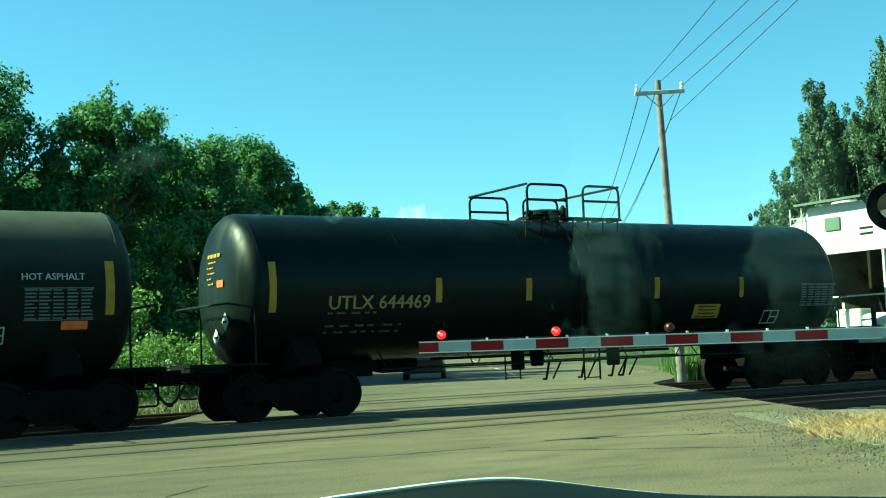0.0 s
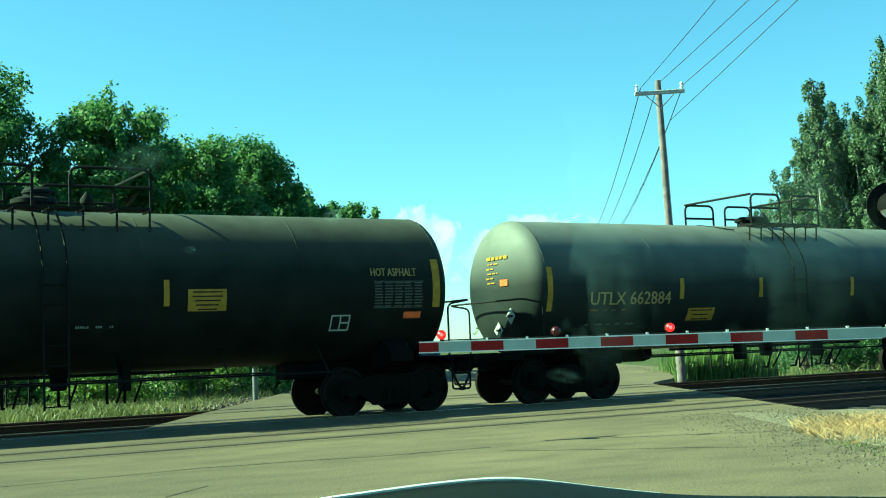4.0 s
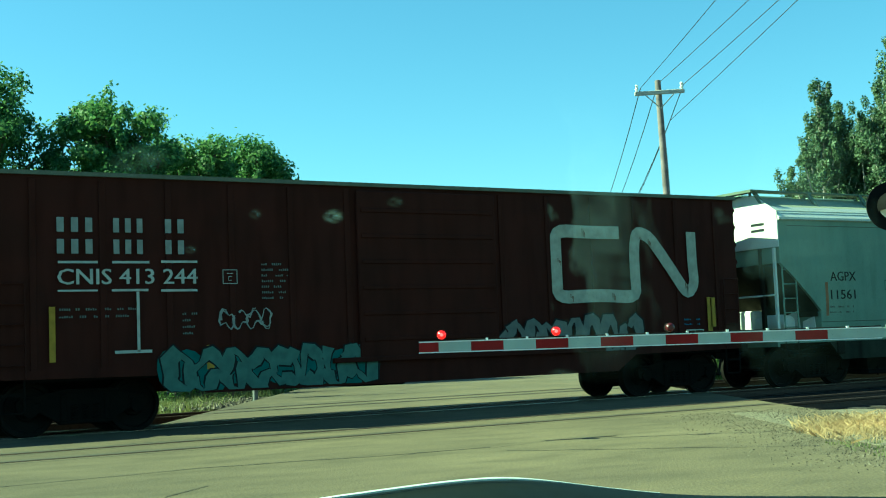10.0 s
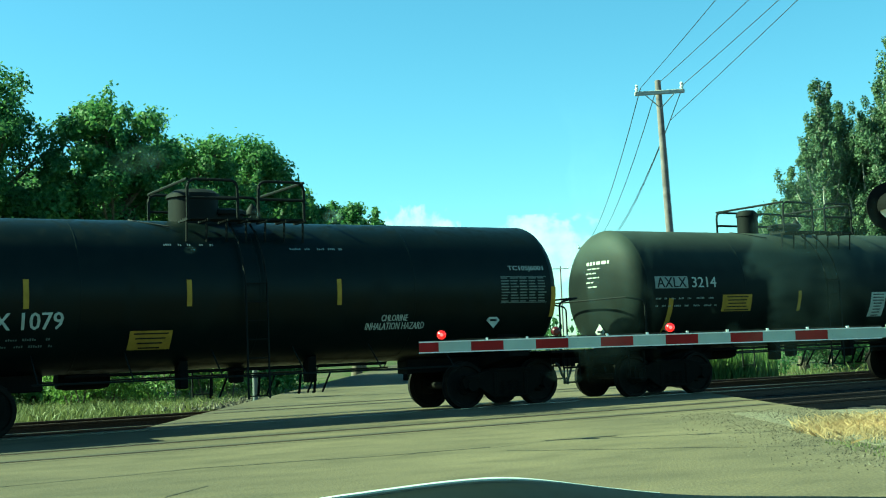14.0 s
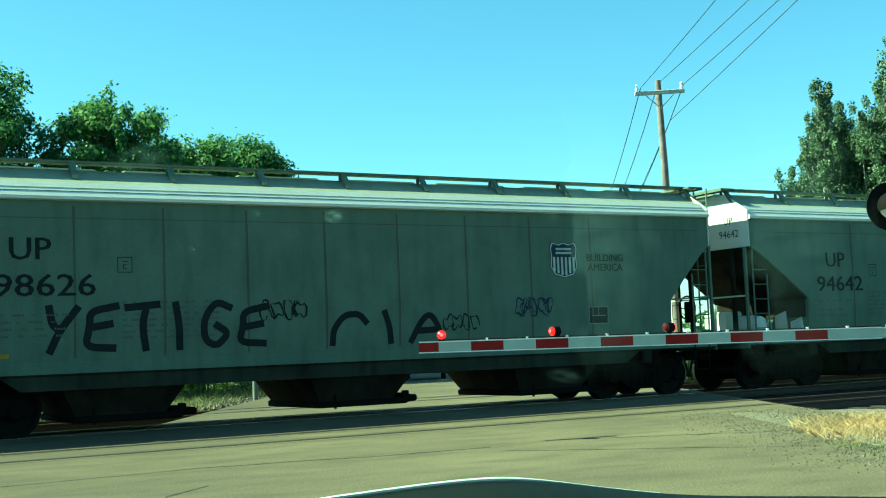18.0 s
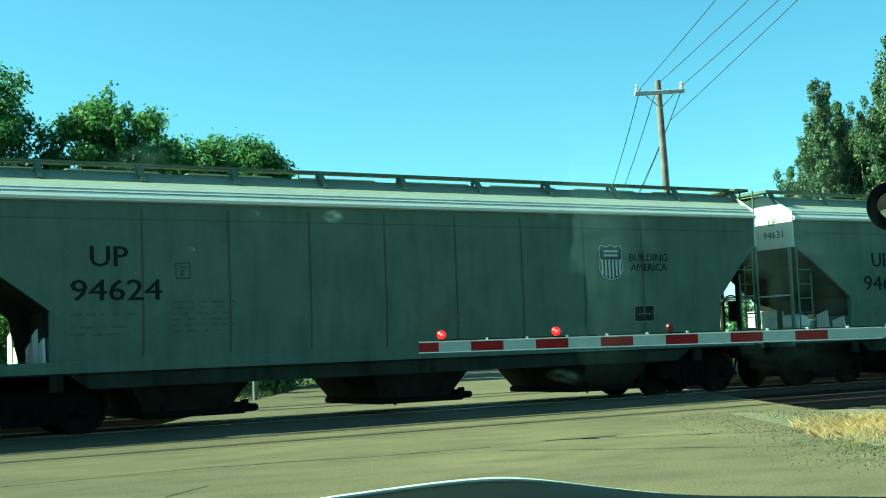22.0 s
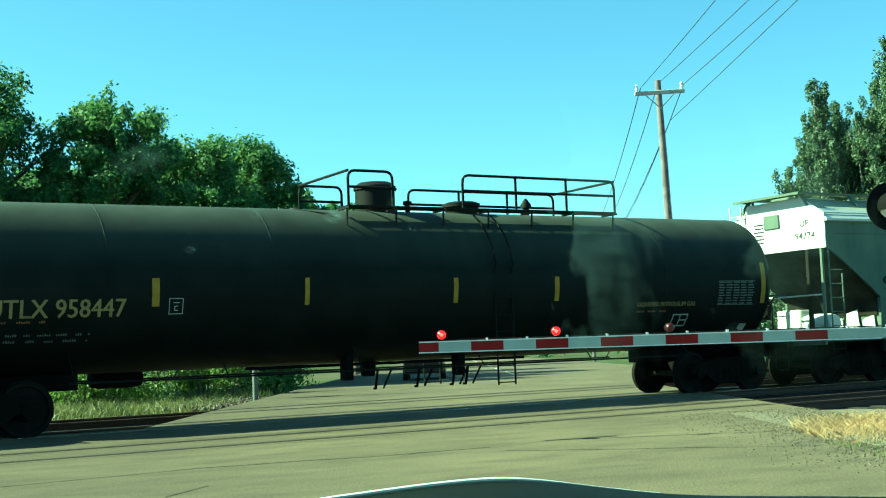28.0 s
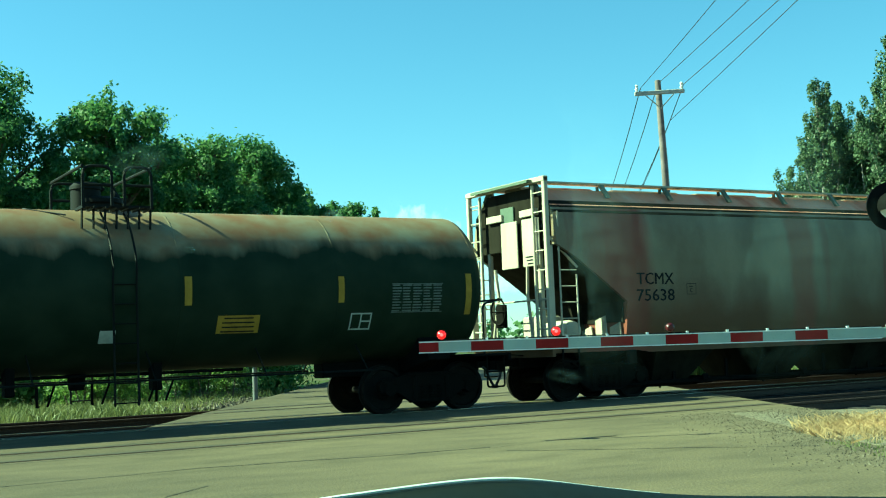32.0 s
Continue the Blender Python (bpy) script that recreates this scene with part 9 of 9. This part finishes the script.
hopper_car(-388.2, -406.8, "grey covered hopper with black numbers and shield emblem", "grey", "white", [('text', -5.95, 2.94, 0.63, 0.34, 'k', 'UP'), ('text', -5.83, 2.38, 1.52, 0.35, 'k', '94624'), ('shield', 4.55, 2.86, 0.71, 0.74, 'w'), ('text', 5.56, 2.97, 1.03, 0.16, 'k', 'BUILDING'), ('text', 5.56, 2.76, 0.99, 0.16, 'k', 'AMERICA'), ('blackbox', 5.38, 1.78, 0.54, 0.34, 'k'), ('square', -4.69, 2.7, 0.26, 0.27, 'k'), ('bars', -5.99, 1.98, 1.19, 0.11, 'f'), ('bars', -6.13, 1.71, 0.92, 0.24, 'f'), ('bars', -4.32, 1.92, 1.12, 0.59, 'f'), ('bars', 0.38, 1.77, 1.0, 0.37, 'v')], style="flat", n_out=3, seed=25, end_text="UP 94624")
hopper_car(-406.8, -424.6, "dull brown-grey ribbed covered hopper with spray tags", "grey_light", "white", [('dot', -6.58, 2.63, 0.3, 0.3, 'k'), ('text', -5.63, 2.62, 0.43, 0.21, 'k', 'CL'), ('text', -4.7, 2.62, 0.44, 0.21, 'k', 'SX'), ('text', -5.57, 2.16, 0.49, 0.22, 'k', '10'), ('text', -4.66, 2.15, 0.53, 0.25, 'k', '62'), ('text', -3.88, 2.19, 0.18, 0.22, 'k', 'R'), ('fill', -4.64, 1.36, 0.76, 0.47, 'w'), ('text', -4.63, 1.46, 0.48, 0.12, 'k', '206700'), ('text', -4.64, 1.28, 0.41, 0.12, 'k', '56300'), ('blackbox', 3.68, 1.5, 0.47, 0.24, 'k'), ('tag', -2.14, 1.53, 3.76, 0.98, '-', 'q', 'f'), ('tag', 1.2, 1.66, 2.54, 0.6, '-', 'f', 'g'), ('stripe', -6.88, 1.62, 0.12, 0.95, 'y'), ('stripe', -4.14, 1.35, 0.12, 0.66, 'y'), ('stripe', -1.34, 1.42, 0.14, 0.6, 'y')], style="ribs", n_out=3, eave=4.22, top=4.46, end_inset=1.1, cut=(1.1, 2.2), lead=1.0, seed=26)
coil_car(-424.6, -440.5, "black coil car under an arched hood", [('text', -4.47, 1.27, 1.6, 0.29, 'w', 'IHB 167135'), ('text', -0.53, 2.75, 2.36, 0.67, 'w', 'IHB'), ('fill', -5.78, 1.77, 0.56, 0.13, 'y'), ('bars', -2.96, 1.32, 0.89, 0.21, 'g'), ('box', 3.72, 1.31, 0.43, 0.3, 'w'), ('fill', 1.42, 1.25, 0.45, 0.12, 'v'), ('fill', 3.16, 1.25, 0.43, 0.11, 'v'), ('fill', 5.84, 1.27, 0.93, 0.13, 'v'), ('bars', 0.61, 0.93, 0.97, 0.14, 'w')], seed=27)
hopper_car(-440.5, -462.36, "dull tan covered hopper with a diamond leaf emblem", "tan", "white", [('leaf', -0.23, 3.2, 1.26, 1.12, 'n'), ('blocks', -0.22, 2.34, 1.31, 0.36, 'f', 3), ('blackbox', 6.82, 1.65, 0.39, 0.31, 'k'), ('tag', -2.48, 1.54, 1.62, 0.37, '-', '-', 'k'), ('tag', 0.44, 1.67, 1.15, 0.47, '-', '-', 'k'), ('tag', -4.66, 2.21, 0.96, 0.23, '-', '-', 'k'), ('tag', 4.91, 1.88, 1.39, 0.45, '-', '-', 'g'), ('stripe', -0.24, 1.73, 0.08, 0.38, 'v'), ('stripe', 2.43, 1.69, 0.07, 0.4, 'v'), ('stripe', 5.91, 1.72, 0.08, 0.4, 'v'), ('stripe', 8.52, 1.91, 0.08, 0.8, 'v'), ('text', -8.24, 2.42, 0.94, 0.23, 'k', 'ADMX'), ('text', -8.3, 1.97, 0.87, 0.24, 'k', '63964'), ('square', -6.81, 2.19, 0.27, 0.25, 'k')], style="smooth", n_out=4, end_inset=1.25, cut=(1.15, 1.75), lead=1.0, seed=28, skirt=(0.58, "skirt"), reach=16.4)
hopper_car(-462.36, -480.6, "pale covered hopper with white spray painting and shield", "grey_teal", "white", [('shield', 5.24, 3.06, 0.7, 0.75, 'w'), ('text', 6.13, 3.23, 0.78, 0.13, 'k', 'BUILDING'), ('text', 6.12, 3.08, 0.75, 0.13, 'k', 'AMERICA'), ('tag', 3.0, 1.53, 3.64, 1.4, '-', 'g', 'k'), ('blackbox', 6.14, 1.45, 0.44, 0.27, 'k'), ('tag', 5.31, 1.56, 0.73, 0.39, '-', '-', 'k'), ('stripe', 5.59, 0.89, 0.47, 0.12, 'y'), ('stripe', 7.94, 0.86, 0.89, 0.13, 'y')], style="smooth", n_out=4, seed=29)
hopper_car(-480.6, -498.75, "grey covered hopper with black numbers", "grey", "white", [('text', -5.95, 2.94, 0.63, 0.34, 'k', 'UP'), ('text', -5.83, 2.38, 1.52, 0.35, 'k', '94774'), ('shield', 4.55, 2.86, 0.71, 0.74, 'w'), ('text', 5.56, 2.97, 1.03, 0.16, 'k', 'BUILDING'), ('text', 5.56, 2.76, 0.99, 0.16, 'k', 'AMERICA'), ('blackbox', 5.38, 1.78, 0.54, 0.34, 'k'), ('square', -4.69, 2.7, 0.26, 0.27, 'k'), ('bars', -5.99, 1.98, 1.19, 0.11, 'f'), ('bars', -6.13, 1.71, 0.92, 0.24, 'f'), ('bars', -4.32, 1.92, 1.12, 0.59, 'f'), ('bars', 0.38, 1.77, 1.0, 0.37, 'v')], style="flat", n_out=3, seed=30, end_text="UP 94774")
tank_car(-498.75, -519.3, 1.5, 4.0, "tank", "long black liquefied gas tank car with long top railing", (-1.35, 5.0), (-0.2, 0.40, 0.58), [('text', -6.84, 2.09, 2.23, 0.3, 'y', 'UTLX 958447'), ('bars', -7.44, 1.88, 1.06, 0.08, 'y'), ('bars', -7.12, 1.62, 1.7, 0.2, 'g'), ('square', -4.86, 2.1, 0.25, 0.27, 'w'), ('stripe', -8.91, 2.41, 0.12, 0.92, 'y'), ('stripe', -5.22, 2.34, 0.13, 0.48, 'y'), ('stripe', -2.42, 2.33, 0.09, 0.49, 'y'), ('stripe', 0.72, 2.32, 0.1, 0.48, 'y'), ('stripe', 3.12, 2.33, 0.11, 0.49, 'y'), ('grid', 8.05, 2.2, 1.09, 0.52, 'w'), ('text', 6.06, 1.97, 1.6, 0.11, 'y', 'LIQUEFIED PETROLEUM GAS'), ('bars', 5.67, 1.83, 0.82, 0.11, 'y'), ('box', 6.53, 1.63, 0.43, 0.26, 'w'), ('fill', 8.5, 1.41, 0.21, 0.21, 'w'), ('stripe', 8.86, 2.42, 0.13, 0.92, 'y')], ink="y", shape="long", seed=31)
tank_car(-519.3, -539.98, 1.52, 4.05, "tank_gloss", "long black liquefied gas tank car with a big valve housing", (-1.4, 1.01), (-0.85, 0.4, 0.66), [('text', -6.92, 2.05, 1.95, 0.27, 'y', 'UTLX 950610'), ('bars', -7.36, 2.35, 1.09, 0.08, 'y'), ('bars', -7.12, 1.72, 1.57, 0.19, 'y'), ('square', -4.78, 2.44, 0.26, 0.25, 'w'), ('plate', 0.71, 1.96, 0.79, 0.29, 'y'), ('box', 6.93, 1.67, 0.56, 0.32, 'w'), ('grid', 8.17, 2.12, 1.13, 0.5, 'w'), ('stripe', -9.16, 1.79, 0.11, 0.34, 'y'), ('stripe', -5.43, 1.83, 0.14, 0.44, 'y'), ('stripe', -3.24, 1.75, 0.16, 0.43, 'y'), ('stripe', -0.61, 1.75, 0.17, 0.43, 'y'), ('stripe', 1.48, 1.77, 0.16, 0.43, 'y'), ('stripe', 3.59, 1.75, 0.2, 0.43, 'y'), ('stripe', 7.25, 1.77, 0.18, 0.41, 'y'), ('stripe', 8.9, 1.79, 0.15, 0.39, 'y'), ('text', 6.74, 2.37, 0.6, 0.09, 'w', 'LIQUEFIED'), ('text', 6.74, 2.25, 0.6, 0.1, 'w', 'PETROLEUM'), ('text', 6.74, 2.13, 0.23, 0.1, 'w', 'GAS'), ('diamond', 8.01, 1.27, 0.36, 0.31, 'w'), ('text', -8.47, 3.93, 2.3, 0.075, 'y', 'UTLX 950610')], ink="y", end_hoops=True, seed=32, dusty_heads=True)
hopper_car(-539.98, -560.4, "white covered hopper with brown rust streaks", "rusty_white", "white", [('text', -6.84, 2.22, 0.91, 0.23, 'k', 'SHPX'), ('text', -6.76, 1.87, 1.08, 0.26, 'k', '43740'), ('square', -5.47, 1.98, 0.25, 0.25, 'k'), ('bars', -6.46, 1.52, 1.69, 0.24, 'k'), ('blackbox', 7.25, 1.69, 0.47, 0.31, 'k'), ('bars', -3.8, 1.03, 1.57, 0.26, 'k'), ('fill', 0.82, 1.54, 0.73, 0.25, 'v'), ('stripe', -7.92, 1.84, 0.09, 0.88, 'v'), ('stripe', -4.73, 1.56, 0.12, 0.46, 'v'), ('stripe', -1.57, 1.59, 0.12, 0.43, 'v'), ('stripe', 1.71, 1.61, 0.1, 0.42, 'v'), ('stripe', 5.03, 1.6, 0.11, 0.43, 'v')], style="round", n_out=5, lead=0.5, roofmat="rust_roof", eavemat="tan", seed=33)
hopper_car(-560.4, -580.95, "rust-streaked grey covered hopper with white end frames", "rusty_grey", "dull_white", [('text', -7.13, 2.52, 1.01, 0.25, 'k', 'TCMX'), ('text', -7.13, 2.17, 1.03, 0.25, 'k', '75638'), ('square', -6.13, 2.29, 0.27, 0.24, 'k'), ('tag', -4.47, 1.21, 1.65, 0.35, '-', '-', 'v')], style="round", n_out=5, lead=0.5, roofmat="rust_roof", eavemat="grime_shade", seed=34, framed=True, skirt=(0.97, "rusty_grey"))
tank_car(-580.95, -598.4, 1.44, 3.88, "tank_rust", "rust-streaked dark green tank car with yellow notice panel", (-0.08, 1.1), (0.26, 0.26, 0.5), [('plate', 2.57, 1.77, 0.79, 0.31, 'y'), ('fill', 0.27, 1.61, 0.27, 0.21, 'w'), ('box', 4.98, 1.77, 0.44, 0.31, 'w'), ('grid', 6.15, 2.19, 1.11, 0.53, 'w'), ('stripe', 1.62, 2.36, 0.13, 0.5, 'y'), ('stripe', 4.54, 2.36, 0.12, 0.48, 'y'), ('stripe', 7.29, 2.25, 0.13, 0.79, 'y')], ink="y", seed=35)


# ---------------------------------------------------------------- what moves
def flash(lamp, base, phase):
    """The head turns half round every 0.611 s."""
    rows, k, ang = [(0.0, base @ pose(0, 0, 0, 0, 0, phase))], 0, phase
    t = 0.855 - 0.61125
    while t < 31.8:
        f = round(t * FPS)
        for q, a in ((-1, 0), (0, 60), (1, 120), (2, 180)):
            rows.append(((f + q) / FPS, base @ pose(0, 0, 0, 0, 0, ang + a)))
        ang += 180
        t += 0.61125
    rows.append((32.0, base @ pose(0, 0, 0, 0, 0, ang)))
    walk(lamp, rows)


SWAY = ((0.0, -7), (2.0, 0), (3.2, -3), (6.0, -15), (8.0, -2), (10.0, 6), (12.0, 8), (14.0, 6), (18.0, 8), (20.0, 6), (22.0, 4), (24.0, 11), (28.0, 0), (30.0, 0), (32.0, 4))


def motions():
    """The train rolls by at an even speed, its wheels turning while it is near the crossing; lamps flash and poplars sway."""
    for car, s in CARS:
        walk(car, [(t, pose(s + SPEED * t, 0, 0)) for t in (0.0, 8.0, 16.0, 24.0, 32.0)])
    centre = {car: s for car, s in CARS}
    turn = math.degrees(SPEED / FPS / R_WHEEL)
    for w, car, x, xt in WHEELSETS:
        s = centre[car] + xt
        f0 = max(0, int((-14.0 - s) / SPEED * FPS))
        f1 = min(int(32.0 * FPS), int((48.0 - s) / SPEED * FPS))
        rows = [(0.0, pose(x, 0, R_WHEEL))]
        for f in range(f0 + 1, f1):
            a = ((f - f0) * turn) % 360
            rows.append((f / FPS, Matrix.Translation((x, 0, R_WHEEL)) @ Matrix.Rotation(radians(a), 4, "Y")))
        last = rows[-1][1]
        if rows[-1][0] < 31.9:
            rows.append((32.0, last))
        walk(w, rows)
    # the gate lamps flash by turns, the poplars lean with the gusts
    for k, (lamp, base) in enumerate(ARM_LAMPS):
        flash(lamp, base, 180 * k)
    for k, (ob, at) in enumerate(POPLARS):
        walk(ob, [(t, at @ Matrix.Rotation(radians(0.11 * a * (0.8 + 0.1 * (k % 5))), 4, (RDX, RDY, 0))) for t, a in SWAY])


motions()
